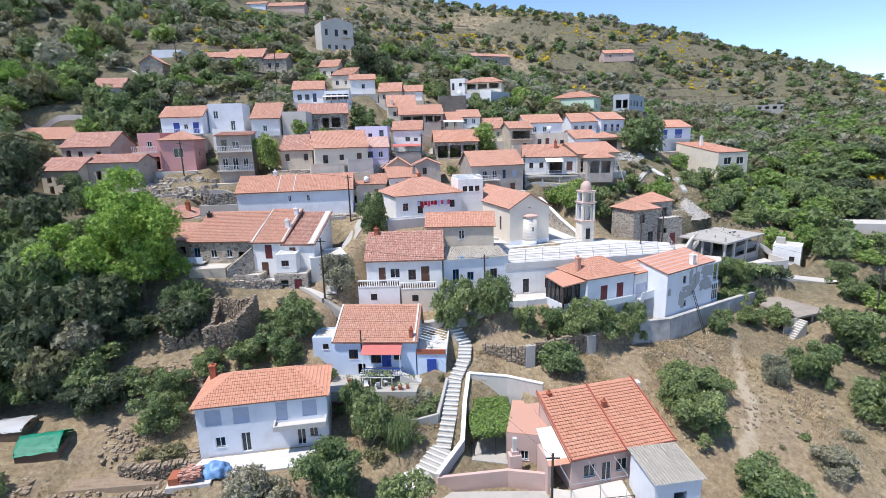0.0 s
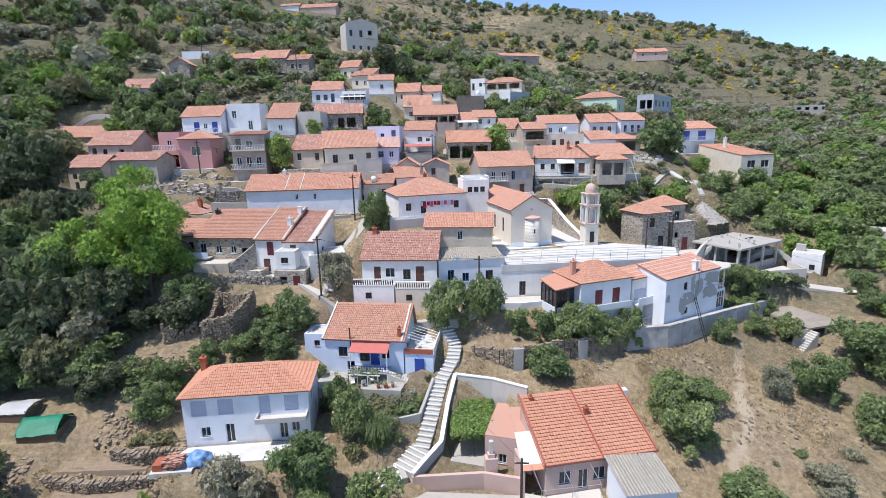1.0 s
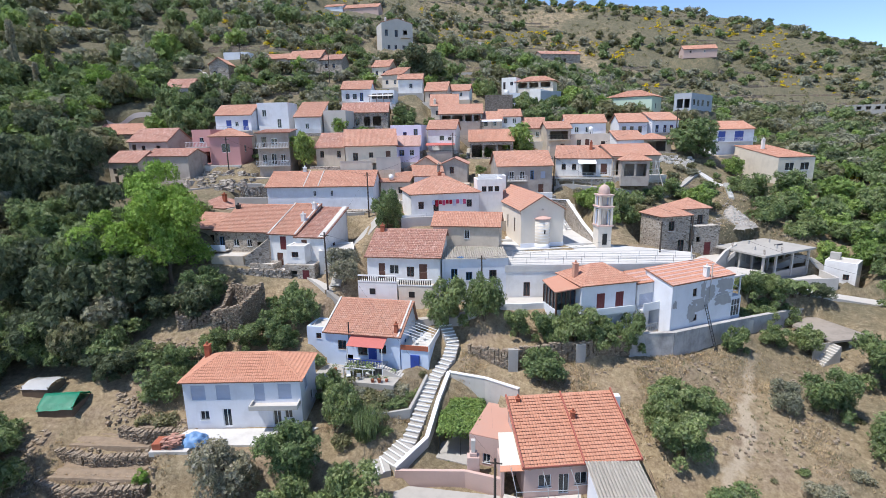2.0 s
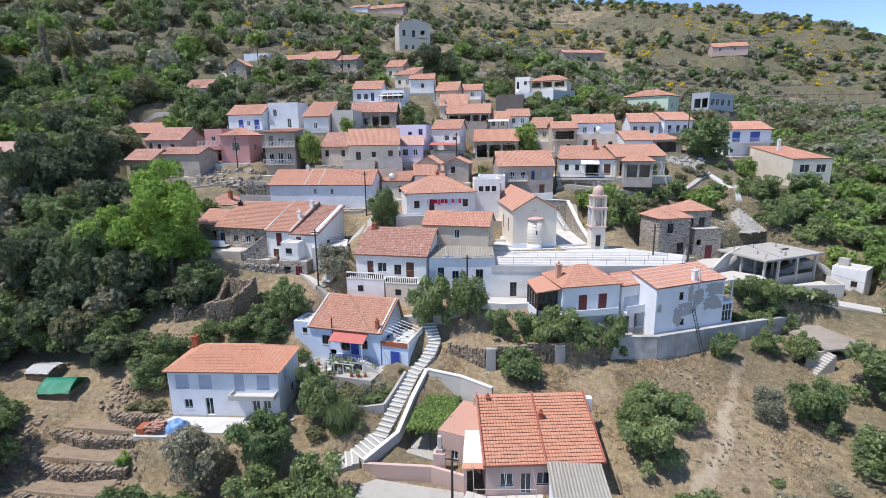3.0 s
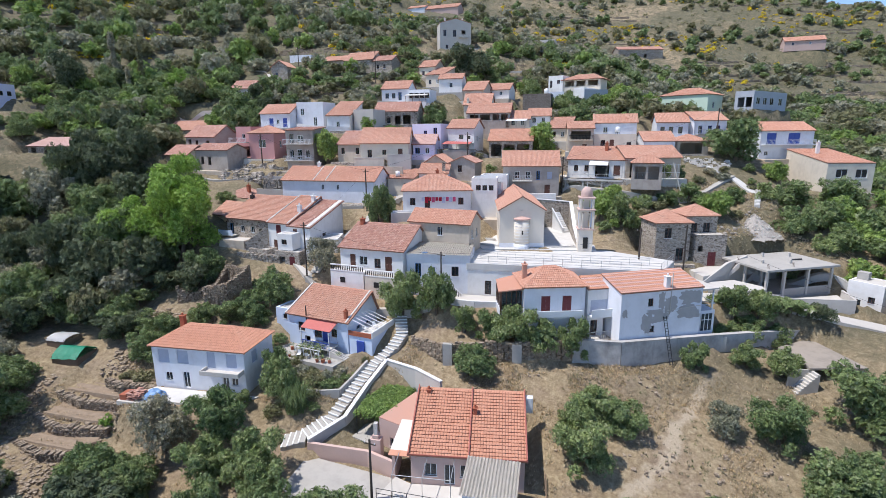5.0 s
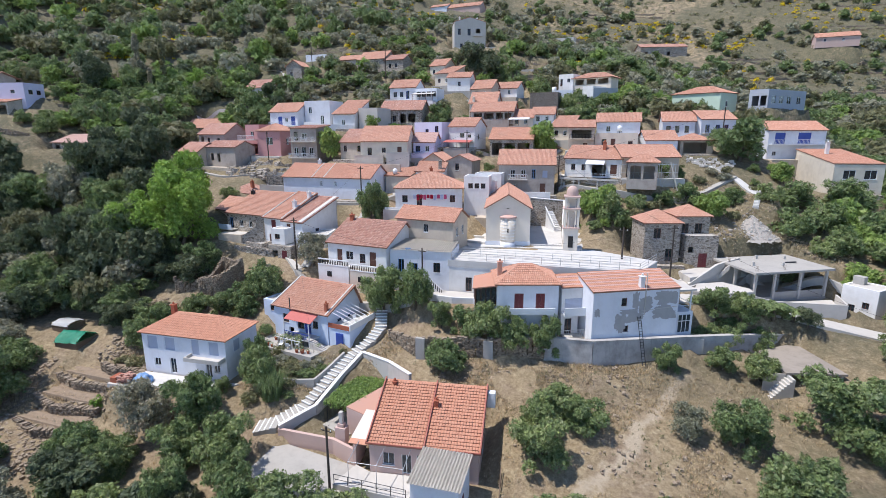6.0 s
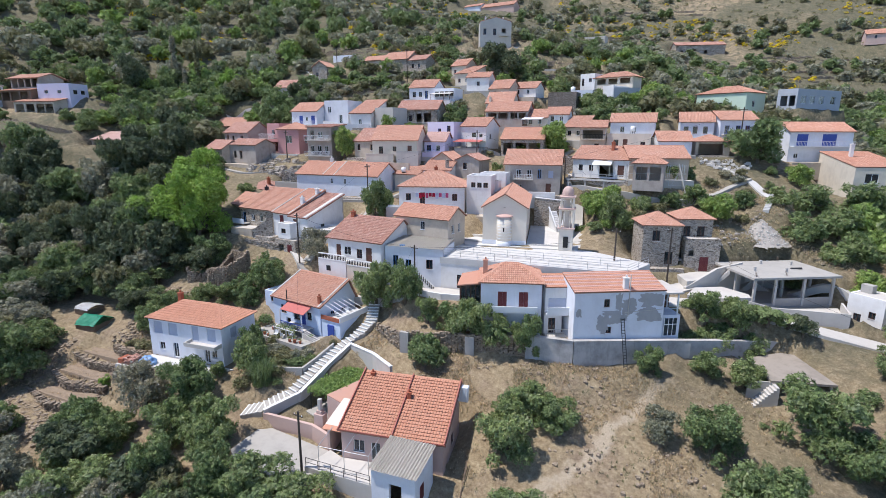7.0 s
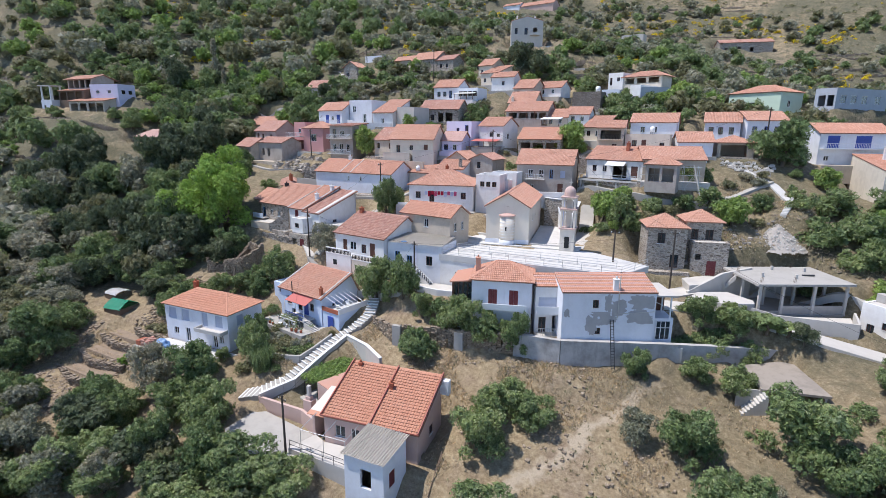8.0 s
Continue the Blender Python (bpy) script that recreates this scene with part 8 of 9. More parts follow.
# ---- trees and scrub ----
def crown_mesh(name, seed, blobs, count, size, mat, flat=0.8):
    """A crown of leaf clumps: leaves on the shells of several uneven blobs. blobs: (x, y, z, r)."""
    rng = np.random.default_rng(seed)
    B = np.array(blobs)
    pick = rng.choice(len(B), count, p=B[:, 3] ** 2 / (B[:, 3] ** 2).sum())
    d = rng.normal(size=(count, 3))
    d /= np.linalg.norm(d, axis=1)[:, None]
    d[:, 2] = np.where(d[:, 2] < -0.7, -d[:, 2], d[:, 2])
    r = B[pick, 3] * (1.12 - 0.55 * rng.random(count) ** 1.6) * (1 + 0.2 * np.sin(d[:, 0] * 7 + pick) * np.sin(d[:, 1] * 6 + 2 * pick + d[:, 2] * 5) + 0.1 * np.sin(d[:, 0] * 17 + pick * 3) * np.sin(d[:, 2] * 15 + d[:, 1] * 13))
    c = B[pick, :3] + d * r[:, None] * np.array([1, 1, flat])
    nrm = d + rng.normal(0, 0.8, (count, 3)) + np.array([0, 0, 0.3])
    nrm /= np.linalg.norm(nrm, axis=1)[:, None]
    t = np.cross(nrm, rng.normal(size=(count, 3)))
    t /= np.linalg.norm(t, axis=1)[:, None]
    b = np.cross(nrm, t)
    s = size * (0.6 + 0.8 * rng.random(count))[:, None]
    v = np.stack([c - t * s - b * s * 0.5, c + t * s - b * s * 0.4, c + b * s], 1).reshape(-1, 3)
    f = np.arange(count * 3).reshape(-1, 3)
    me = bpy.data.meshes.new(name)
    me.from_pydata(v.tolist(), [], f.tolist())
    me.materials.append(mat)
    return me


def trunk_mesh(name, seed, h, r, blobs):
    rng = random.Random(seed)
    bm = bmesh.new()
    top = Vector((rng.uniform(-0.2, 0.2), rng.uniform(-0.2, 0.2), h))
    mid = Vector((rng.uniform(-0.12, 0.12), rng.uniform(-0.12, 0.12), h * 0.5))
    rod(bm, (0, 0, -0.5), mid, r, r * 0.8, 7)
    rod(bm, mid, top, r * 0.8, r * 0.62, 7)
    for x, y, z, q in blobs[:7]:
        rod(bm, top - Vector((0, 0, h * 0.1)), (x * 0.85, y * 0.85, z), r * 0.5, r * 0.15, 5)
    me = bpy.data.meshes.new(name)
    bm.to_mesh(me)
    bm.free()
    me.materials.append(BARK)
    return me


def make_blobs(seed, n, spread, z0, z1, r0, r1):
    rng = random.Random(seed)
    out = [(0, 0, (z0 + z1) / 2, r1)]
    for i in range(n):
        a = 2 * math.pi * (i + rng.random() * 0.7) / n
        d = spread * (0.35 + 0.75 * rng.random())
        out.append((d * math.cos(a), d * math.sin(a), rng.uniform(z0, z1), rng.uniform(r0, r1)))
    out.append((rng.uniform(-0.3, 0.3), rng.uniform(-0.3, 0.3), z1 + r0 * 0.5, r0))
    return out


# unit trees, about 2 m across the crown's radius; scaled where they stand
KINDS = {}


def kind_of(name, seed, mat, count, size, n=8, spread=1.25, z0=0.8, z1=2.3, r0=0.6, r1=0.95, th=0.9, tr=0.14, flat=0.85):
    bl = make_blobs(seed, int(n * 1.7), spread, z0, z1 * 1.06, r0 * 0.62, r1 * 0.8)
    KINDS.setdefault(name, []).append((trunk_mesh("trunk", seed, th, tr, bl), crown_mesh("crown", seed, bl, count, size, mat, flat)))


for s in range(3):
    kind_of("broad", 10 + s, LEAF, 5000, 0.118, 12, 1.3, 0.5, 2.2, 0.5, 0.9)
    kind_of("olive", 20 + s, OLIVE, 5000, 0.098, 11, 1.25, 0.8, 2.1, 0.5, 0.8)
    kind_of("garden", 15 + s, (LEAF, VINE, LEAF)[s], 2100, 0.18, 12, 1.3, 0.5, 2.2, 0.5, 0.9)
    kind_of("deep", 30 + s, DEEP, 4800, 0.118, 10)
    kind_of("bright", 40 + s, BRIGHT, 9500, 0.085, 15, 1.45, 0.9, 3.2, 0.5, 0.8)
    kind_of("wood", 80 + s, (DEEP, LEAF, DEEP)[s], 2700, 0.168, 13, 1.3, 0.6, 2.3, 0.5, 0.8)
    kind_of("grove", 90 + s, (OLIVE, SCRUB, LEAF)[s], 2200, 0.155, 9, 1.2, 0.7, 2.0, 0.55, 0.85)
# far crowns: some take the leaf tone with haze painted in
for s in range(8):
    kind_of("far", 50 + s, (LEAF, HAZED, VINE, OLIVE, SCRUB, LEAF, LEAF, SCRUB)[s], 320, 0.335, 7, 1.15, 0.6, 1.8, 0.65, 0.95, 0.8)
for s in range(5):
    kind_of("bush", 60 + s, (SCRUB, LEAF, SCRUB, OLIVE, LEAF)[s], 700, 0.2, 7, 1.2, 0.35, 0.9, 0.5, 0.85, 0.4, 0.08)
    kind_of("mid", 130 + s, (LEAF, VINE, LEAF, DEEP, LEAF)[s], 780, 0.24, 8, 1.2, 0.6, 1.8, 0.6, 0.9)
    kind_of("dot", 110 + s, (LEAF, SCRUB, HAZED, OLIVE, LEAF)[s], 150, 0.47, 6, 1.05, 0.6, 1.5, 0.7, 0.95, 0.8)
for s in range(2):
    kind_of("poplar", 70 + s, SCRUB if s else OLIVE, 3000, 0.15, 9, 0.35, 1.0, 6.5, 0.4, 0.62, 2.0, 0.12, 1.6)

LABELS = {"garden": "leafy green tree between the village houses", "broad": "leafy green tree with dense rounded crown", "olive": "grey-green olive tree with loose crown", "deep": "dark evergreen tree with heavy crown",
          "bright": "tall tree with fresh bright green foliage", "wood": "woodland tree with dark dense foliage in the gully", "grove": "grey-green tree of the hillside groves", "far": "small rounded tree on the hillside", "bush": "low rounded hillside shrub", "poplar": "slender upright poplar on the slope"}
tree_rng = random.Random(5)


def tree(kind, x, y, r, hk=1.0, sink=0.1, z=None):
    """A tree of crown radius r at x, y."""
    k = tree_rng.randrange(len(KINDS[kind]))
    s = r / 2.0
    m = pose(x, y, (level(x, y) if z is None else z) - sink, 0, 0, tree_rng.uniform(0, 360)) @ Matrix.Diagonal((s, s, s * hk * tree_rng.uniform(0.92, 1.08), 1))
    e = new("shrub" if kind == "bush" else "tree")
    e.matrix_basis = m
    tagged(e, LABELS[kind], "shrub" if kind == "bush" else "tree", "shrubs of the hillside" if kind == "bush" else "trees round the village")
    tr, cr = KINDS[kind][k]
    for nm, me in (("trunk", tr), ("crown", cr)):
        o = new(nm, me)
        o.parent = e
    return e


def trees(kind, *spots):
    for x, y, r, hk in spots:
        tree("garden" if kind == "broad" and y > 84 else kind, x, y, r, hk)


trees("olive", (-15.6, 36.6, 3.7, 1.35), (40.2, 55.7, 2.2, 1.15), (-13.6, 64.7, 3.2, 1.2), (-18.5, 23.0, 3.7, 1.0), (-4.9, 25.2, 2.6, 1.2), (-10.4, 22.1, 3.3, 1.1), (-16.0, 19.0, 3.0, 1.1), (-25, 20, 3.8, 1.1), (-34, 21, 3.6, 1.1), (-43, 29, 3.6, 1.1))
trees("broad", (-10.2, 38.6, 3.7, 1.2), (-8.6, 35.0, 3.3, 1.2), (-3.6, 36.4, 3.5, 1.2), (-7.4, 45.6, 2.5, 1.5), (-9.4, 47.8, 2.0, 1.6), (-10.6, 43.0, 1.1, 1.2), (-14.4, 30.9, 2.4, 1.3), (-4.3, 30.2, 2.7, 1.5), (3.2, 31.4, 3.0, 1.4), (-0.6, 34.0, 2.6, 1.2), (7.1, 32.8, 4.0, 0.9), (11.9, 34.2, 3.4, 0.9), (-28.7, 26.1, 2.8, 1.1), (-38.5, 31.9, 4.9, 1.1), (-38.0, 27.6, 3.0, 1.1), (-15.5, 32.5, 2.6, 0.9), (-22.6, 31.0, 1.9, 1.0))
trees("broad", (1.6, 60.3, 3.3, 1.45), (6.2, 60.6, 3.1, 1.45), (13.7, 54.2, 2.9, 0.9), (10.6, 59.6, 1.8, 1.3), (17.4, 58.5, 3.3, 1.2), (14.2, 59.4, 2.4, 1.2), (20.6, 59.0, 2.4, 1.3), (24.2, 60.4, 2.2, 1.6), (-18.0, 58.4, 3.7, 1.1), (-23.0, 54.4, 2.5, 1.0), (-27.2, 53.5, 2.3, 1.0), (-18.6, 54.8, 2.4, 1.0), (-20.8, 56.6, 2.4, 1.0), (-32.2, 60.0, 3.6, 1.0), (-10.8, 77.0, 2.5, 2.0), (-10.2, 79.6, 1.9, 1.7), (42.6, 74.4, 2.3, 1.2), (45.6, 75.2, 2.6, 1.15), (48.0, 75.4, 2.2, 0.95))
trees("broad", (27.4, 53.0, 2.9, 0.9), (30.4, 52.4, 2.6, 0.9), (37.7, 64.4, 1.9, 1.3), (43.6, 67.8, 2.1, 1.05), (47.6, 68.0, 2.5, 1.0), (53.8, 61.2, 4.6, 1.1), (57.4, 58.6, 3.0, 1.0), (49.4, 51.2, 4.0, 1.0), (30.4, 40.8, 3.7, 0.8), (60.8, 60.4, 3.2, 1.2), (62.4, 76.6, 2.6, 1.1), (26.8, 91.5, 2.6, 1.4), (23.8, 93.0, 2.6, 1.1), (29.1, 92.2, 1.9, 1.3), (42.2, 99.8, 3.1, 1.1), (38.1, 103.6, 2.8, 0.9), (22.0, 98.6, 2.6, 0.9), (-32.6, 95.4, 2.8, 1.6), (-18.5, 121.4, 3.4, 0.9), (8.8, 115.6, 4.2, 1.2), (13.0, 136.8, 4.4, 0.8))
trees("broad", (54.2, 118.0, 2.7, 1.1), (55.5, 110.6, 3.9, 0.9), (63.4, 113.0, 4.6, 0.85), (72.4, 116.6, 4.4, 0.9), (54.4, 101.0, 3.4, 0.9), (59.1, 104.6, 3.6, 1.0), (61.0, 98.6, 3.2, 1.0), (66.4, 102.6, 3.2, 1.2), (70.6, 108.0, 3.8, 1.0), (78.0, 110.0, 4.2, 1.0), (68.6, 95.6, 3.4, 1.0), (75.0, 101.0, 3.8, 1.0), (82.0, 103.0, 3.6, 1.0))
trees("broad", (62.0, 93.4, 3.0, 1.0), (66.0, 91.0, 3.0, 1.0), (58.4, 97.0, 2.6, 0.9), (73.0, 94.0, 3.4, 1.0), (71.0, 88.0, 3.0, 1.0), (77.0, 86.0, 3.2, 1.0))
trees("bush", (-13.6, 53.6, 1.5, 1.0), (-12.4, 51.8, 1.3, 1.0), (-14.9, 52.6, 1.4, 1.0), (-11.2, 49.6, 1.2, 0.9))
trees("bush", (-6.4, 48.6, 1.4, 0.9), (-4.8, 48.0, 1.2, 0.9), (-3.2, 48.4, 1.3, 0.9), (-1.8, 48.4, 1.1, 0.9), (-1.4, 49.8, 1.1, 0.9), (-3.4, 49.6, 1.2, 0.8), (-0.4, 51.0, 0.9, 1.1), (-5.6, 49.8, 1.2, 0.8), (-0.4, 53.0, 0.8, 1.3))
trees("bush", (-3.6, 46.8, 1.5, 0.9), (-2.4, 48.6, 1.5, 0.9), (-5.8, 47.0, 1.8, 0.9), (-6.8, 43.4, 1.6, 1.0), (-2.6, 45.2, 1.1, 0.8))
trees("bush", (-22.4, 60.6, 1.8, 1.0), (-28.6, 54.8, 1.6, 0.9), (-21.0, 62.6, 1.4, 0.9), (-33.6, 52.6, 1.8, 1.0), (-30.0, 50.6, 1.6, 0.9), (-8.0, 52.2, 1.2, 0.9), (-1.2, 56.0, 1.3, 0.9))
trees("broad", (-139, 86, 3.6, 1.0), (-134, 90, 3.4, 1.0), (-146, 76, 3.6, 1.0), (-122, 92, 3.4, 1.1), (-131, 69.6, 2.4, 0.8), (-126, 69.0, 2.0, 0.8), (-109, 76.5, 2.6, 1.0), (-106, 80, 2.8, 1.0), (-137, 64, 4.0, 1.0), (-131, 60, 3.4, 1.0))
trees("bush", (52.0, 56.4, 1.2, 0.8), (46.8, 60.4, 1.0, 0.8), (55.6, 66.0, 1.6, 0.8), (58.6, 68.6, 1.8, 0.9), (62.0, 65.0, 1.8, 0.9), (55.0, 52.0, 1.8, 0.9), (44.0, 48.4, 1.3, 0.8), (38.6, 48.0, 0.9, 0.8), (59.0, 55.6, 2.0, 0.9), (50.6, 47.2, 1.6, 0.9), (40.6, 44.6, 1.4, 0.9))
trees("broad", (33.5, 106.4, 2.2, 1.0), (36.2, 109.4, 2.0, 1.0), (30.6, 96.8, 2.0, 1.1), (45.6, 105.4, 2.2, 1.0), (34.8, 101.0, 2.2, 1.0), (26.0, 97.2, 1.8, 1.1), (51.0, 106.4, 2.4, 1.0), (53.6, 96.8, 2.2, 1.0))
trees("broad", (63.4, 55.0, 3.4, 1.0), (66.6, 60.4, 3.4, 1.0), (62.0, 48.6, 3.2, 1.0), (56.4, 46.6, 3.0, 1.0), (65.0, 67.4, 3.0, 1.0), (61.4, 72.4, 2.2, 0.9), (44.4, 73.0, 2.2, 0.8), (50.4, 77.4, 1.6, 0.9), (42.2, 72.8, 1.9, 1.0), (44.4, 74.2, 2.0, 1.0), (46.8, 75.9, 1.9, 1.0), (40.6, 71.2, 1.5, 1.0), (48.6, 77.0, 1.7, 0.9))
trees("bright", (-38.6, 62.0, 6.0, 1.15), (-46.0, 60.0, 5.4, 1.15), (-42.0, 66.0, 5.6, 1.2), (-96.4, 117.0, 4.6, 0.9), (-24.5, 36.5, 0.9, 0.9))
trees("broad", (-20.0, 28.9, 2.2, 1.2), (-101, 77, 3.2, 1.0), (-56.5, 79, 3.0, 1.0), (-61, 83, 2.6, 1.2), (-43, 76.5, 2.2, 1.1))
trees("garden", (47.2, 121.4, 5.6, 1.0), (22.4, 97.4, 2.6, 1.1), (25.6, 97.0, 2.2, 1.1), (30.4, 97.6, 2.0, 1.0), (-21.2, 89.6, 1.8, 1.0), (-35.0, 101.4, 2.6, 1.1), (-29.6, 108.0, 2.2, 1.1), (1.6, 114.6, 1.8, 1.0), (12.4, 104.6, 2.2, 1.0), (8.4, 143.8, 3.4, 1.0), (4.6, 145.4, 2.6, 1.0), (12.4, 145.0, 2.8, 1.1), (16.4, 145.6, 3.6, 1.0), (21.0, 147.2, 4.0, 1.0), (25.4, 150.4, 4.2, 1.0), (9.6, 151.4, 2.6, 1.5), (22.6, 155.0, 3.8, 1.1), (-1.6, 153.0, 3.4, 1.0))
trees("broad", (27.2, 47.2, 3.2, 1.05), (45.0, 56.4, 3.2, 1.2), (26.0, 50.6, 2.4, 1.3))
trees("deep", (-20.2, 153.3, 7.0, 0.9), (-112.3, 97.3, 4.6, 1.5), (53.2, 77.0, 1.7, 1.1))
trees("poplar", (-40.6, 53.6, 2.1, 1.25), (-111.0, 109.5, 2.7, 1.5), (-107.0, 114.5, 2.8, 1.5), (-104.5, 108.0, 2.2, 1.0))
trees("wood", (-50.5, 43.0, 3.4, 1.1), (-47.0, 48.4, 3.6, 1.1), (-42.6, 48.8, 3.2, 1.1), (-38.4, 48.6, 2.8, 1.1), (-55.5, 40.0, 3.6, 1.1), (-51.0, 37.4, 2.6, 1.0), (-35.0, 49.4, 2.4, 1.0))
trees("broad", (21.5, 31.5, 3.0, 0.9), (14.5, 29.0, 3.2, 1.0), (8.0, 27.6, 2.8, 1.1), (0.4, 28.0, 2.6, 0.9), (-20.5, 32.6, 1.6, 1.2), (-42.0, 36.6, 3.4, 1.0))
trees("bush", (-7.0, 49.2, 2.0, 0.8), (-4.4, 48.6, 2.0, 0.8), (-2.2, 50.2, 1.5, 0.8), (-8.6, 50.6, 1.6, 0.9), (-27.0, 43.4, 1.8, 1.0), (-29.5, 43.0, 1.5, 0.9), (-26.0, 41.6, 1.0, 1.1), (45.6, 101.6, 1.8, 1.0), (4.6, 44.4, 0.9, 1.0), (7.6, 43.0, 0.7, 1.0), (33.0, 99.0, 2.2, 0.9), (29.2, 99.0, 2.0, 0.9), (20.8, 95.6, 2.0, 0.9), (41.0, 73.2, 1.8, 1.2), (40.4, 75.6, 1.6, 1.0), (47.0, 74.6, 1.6, 0.9))


def reeds(x, y, r, h, n=420):
    rng = np.random.default_rng(int(abs(x) * 10))
    t = thing("reed_clump", (x, y, level(x, y)), 0, "clump of tall arching reeds beside the wall", "reeds")
    V, F = [], []
    for i in range(n):
        a, d = rng.uniform(0, 6.28), r * math.sqrt(rng.random()) * 0.6
        bx_, by_ = d * math.cos(a), d * math.sin(a)
        a2, L, hh = rng.uniform(0, 6.28), rng.uniform(0.3, 1.0) * r, h * rng.uniform(0.6, 1.0)
        side = Vector((-math.sin(a2), math.cos(a2), 0)) * 0.05
        p = [Vector((bx_, by_, -0.2)), Vector((bx_ + L * 0.35 * math.cos(a2), by_ + L * 0.35 * math.sin(a2), hh * 0.7)), Vector((bx_ + L * 0.8 * math.cos(a2), by_ + L * 0.8 * math.sin(a2), hh)), Vector((bx_ + L * 1.2 * math.cos(a2), by_ + L * 1.2 * math.sin(a2), hh * 0.75))]
        base = len(V)
        for k, q in enumerate(p):
            V += [tuple(q - side * (1 - k * 0.28)), tuple(q + side * (1 - k * 0.28))]
        F += [[base + 2 * k, base + 2 * k + 1, base + 2 * k + 3, base + 2 * k + 2] for k in range(3)]
    tagged(pydata("foliage", V, F, LEAF, t), kind="stuff")


reeds(-4.6, 44.6, 1.9, 3.2)


def palm(x, y, h, r):
    rng = random.Random(int(x * 7))
    t = thing("palm_tree", (x, y, level(x, y)), 0, "short palm tree with arching fronds", "palm", "palm trees")
    part("trunk", rod(bmesh.new(), (0, 0, -0.4), (0.1, 0, h), 0.24, 0.18, 8), BARK, t)
    for i in range(22):
        a, up = i * 2.4, rng.uniform(0.1, 1.0)
        V, F = [], []
        for k in range(9):
            f = k / 8
            px = r * f * (0.75 + 0.25 * (1 - up))
            pz = h + r * (up * f - (0.35 + 0.6 * up) * f * f)
            w = r * 0.2 * math.sin(math.pi * min(1, f * 0.9 + 0.08))
            for s in (-1, 0, 1):
                V.append((px * math.cos(a) - s * w * math.sin(a), px * math.sin(a) + s * w * math.cos(a), pz - abs(s) * w * 0.5))
        for k in range(8):
            for s in (0, 1):
                if (k + s) % 5 != 4:
                    F.append([3 * k + s, 3 * k + s + 1, 3 * k + s + 4, 3 * k + s + 3])
        pydata("frond", V, F, LEAF, t)


palm(20.6, 59.0, 2.2, 2.2)
palm(49.4, 76.6, 1.7, 2.2)
palm(51.6, 77.4, 1.4, 2.0)


def vine(x, y, rz, w, d, z, mat, n, label, droop=0.5):
    """A flat canopy of vine leaves."""
    rng = np.random.default_rng(n)
    c = np.stack([rng.uniform(0, w, n), rng.uniform(0, d, n), rng.normal(0, 0.13, n)], 1)
    edge = np.minimum(np.minimum(c[:, 0], w - c[:, 0]), np.minimum(c[:, 1], d - c[:, 1]))
    c[:, 2] -= np.where(edge < 0.3, rng.random(n) * droop, 0)
    nr = rng.normal(0, 0.5, (n, 3)) + np.array([0, 0, 1.0])
    nr /= np.linalg.norm(nr, axis=1)[:, None]
    t_ = np.cross(nr, rng.normal(size=(n, 3)))
    t_ /= np.linalg.norm(t_, axis=1)[:, None]
    b_ = np.cross(nr, t_)
    s = (0.09 + 0.1 * rng.random(n))[:, None]
    V = np.stack([c - t_ * s, c - b_ * s * 0.8, c + t_ * s, c + b_ * s * 0.8], 1).reshape(-1, 3)
    t = thing("vine_canopy", (x, y, z), rz, label, "vine")
    tagged(pydata("leaves", V.tolist(), np.arange(n * 4).reshape(-1, 4).tolist(), mat, t), kind="stuff")
    for i in (0.05, 0.5, 0.95):
        for j in (0.05, 0.5, 0.95):
            part("post", rod(bmesh.new(), (w * i, d * j, -2.9), (w * i, d * j, 0), 0.04, None, 5), DARKMETAL, t)
    return t


vine(2.9, 44.7, 4, 4.8, 7.0, -2.5, VINE, 8500, "dense green vine canopy over the walled garden")
vine(-9.4, 51.3, -3, 3.7, 1.9, 0.7, LEAF, 420, "thin vine over the cottage arbour")

CLEAR = [(22, 46, 47, 63), (-40, -22, 29, 44), (-2, 12, 33, 42), (33, 64, 76, 99), (-16, 24, 36, 62), (43, 53, 93, 104), (-46, -34, 39, 46), (-134, -106, 62, 84), (8, 42, 252, 286), (-110, -70, 276, 304), (-144, -104, 64, 86), (-46, -22, 168, 190), (-62, -34, 70, 97), (-99, -80, 64, 82)]


def blocked(x, y, r):
    for x0, x1, y0, y1 in CLEAR:
        if x0 - r * 0.4 < x < x1 + r * 0.4 and y0 - r * 0.4 < y < y1 + r * 0.4:
            return True
    for px, py, rz, w, d, zb, soft in PADS:
        dx, dy = x - px, y - py
        if abs(dx) + abs(dy) > 60:
            continue
        lx, ly = dx * math.cos(rz) + dy * math.sin(rz), -dx * math.sin(rz) + dy * math.cos(rz)
        if -0.8 * r < lx < w + 0.8 * r and -1.3 * r - 1.5 < ly < d + 0.8 * r:
            return True
    return False


JOINED = []
GX, GY = np.arange(-270, 341, 3.0), np.arange(20, 521, 3.0)
GRID = levels(*[g.ravel() for g in np.meshgrid(GX, GY)]).reshape(len(GY), len(GX))


def far_level(x, y):
    """Height of the open ground, between the points of a 3 m grid."""
    u, v = min(max((x + 270) / 3, 0), len(GX) - 1.01), min(max((y - 20) / 3, 0), len(GY) - 1.01)
    i, j = int(u), int(v)
    u, v = u - i, v - j
    return float((GRID[j, i] * (1 - u) + GRID[j, i + 1] * u) * (1 - v) + (GRID[j + 1, i] * (1 - u) + GRID[j + 1, i + 1] * u) * v)



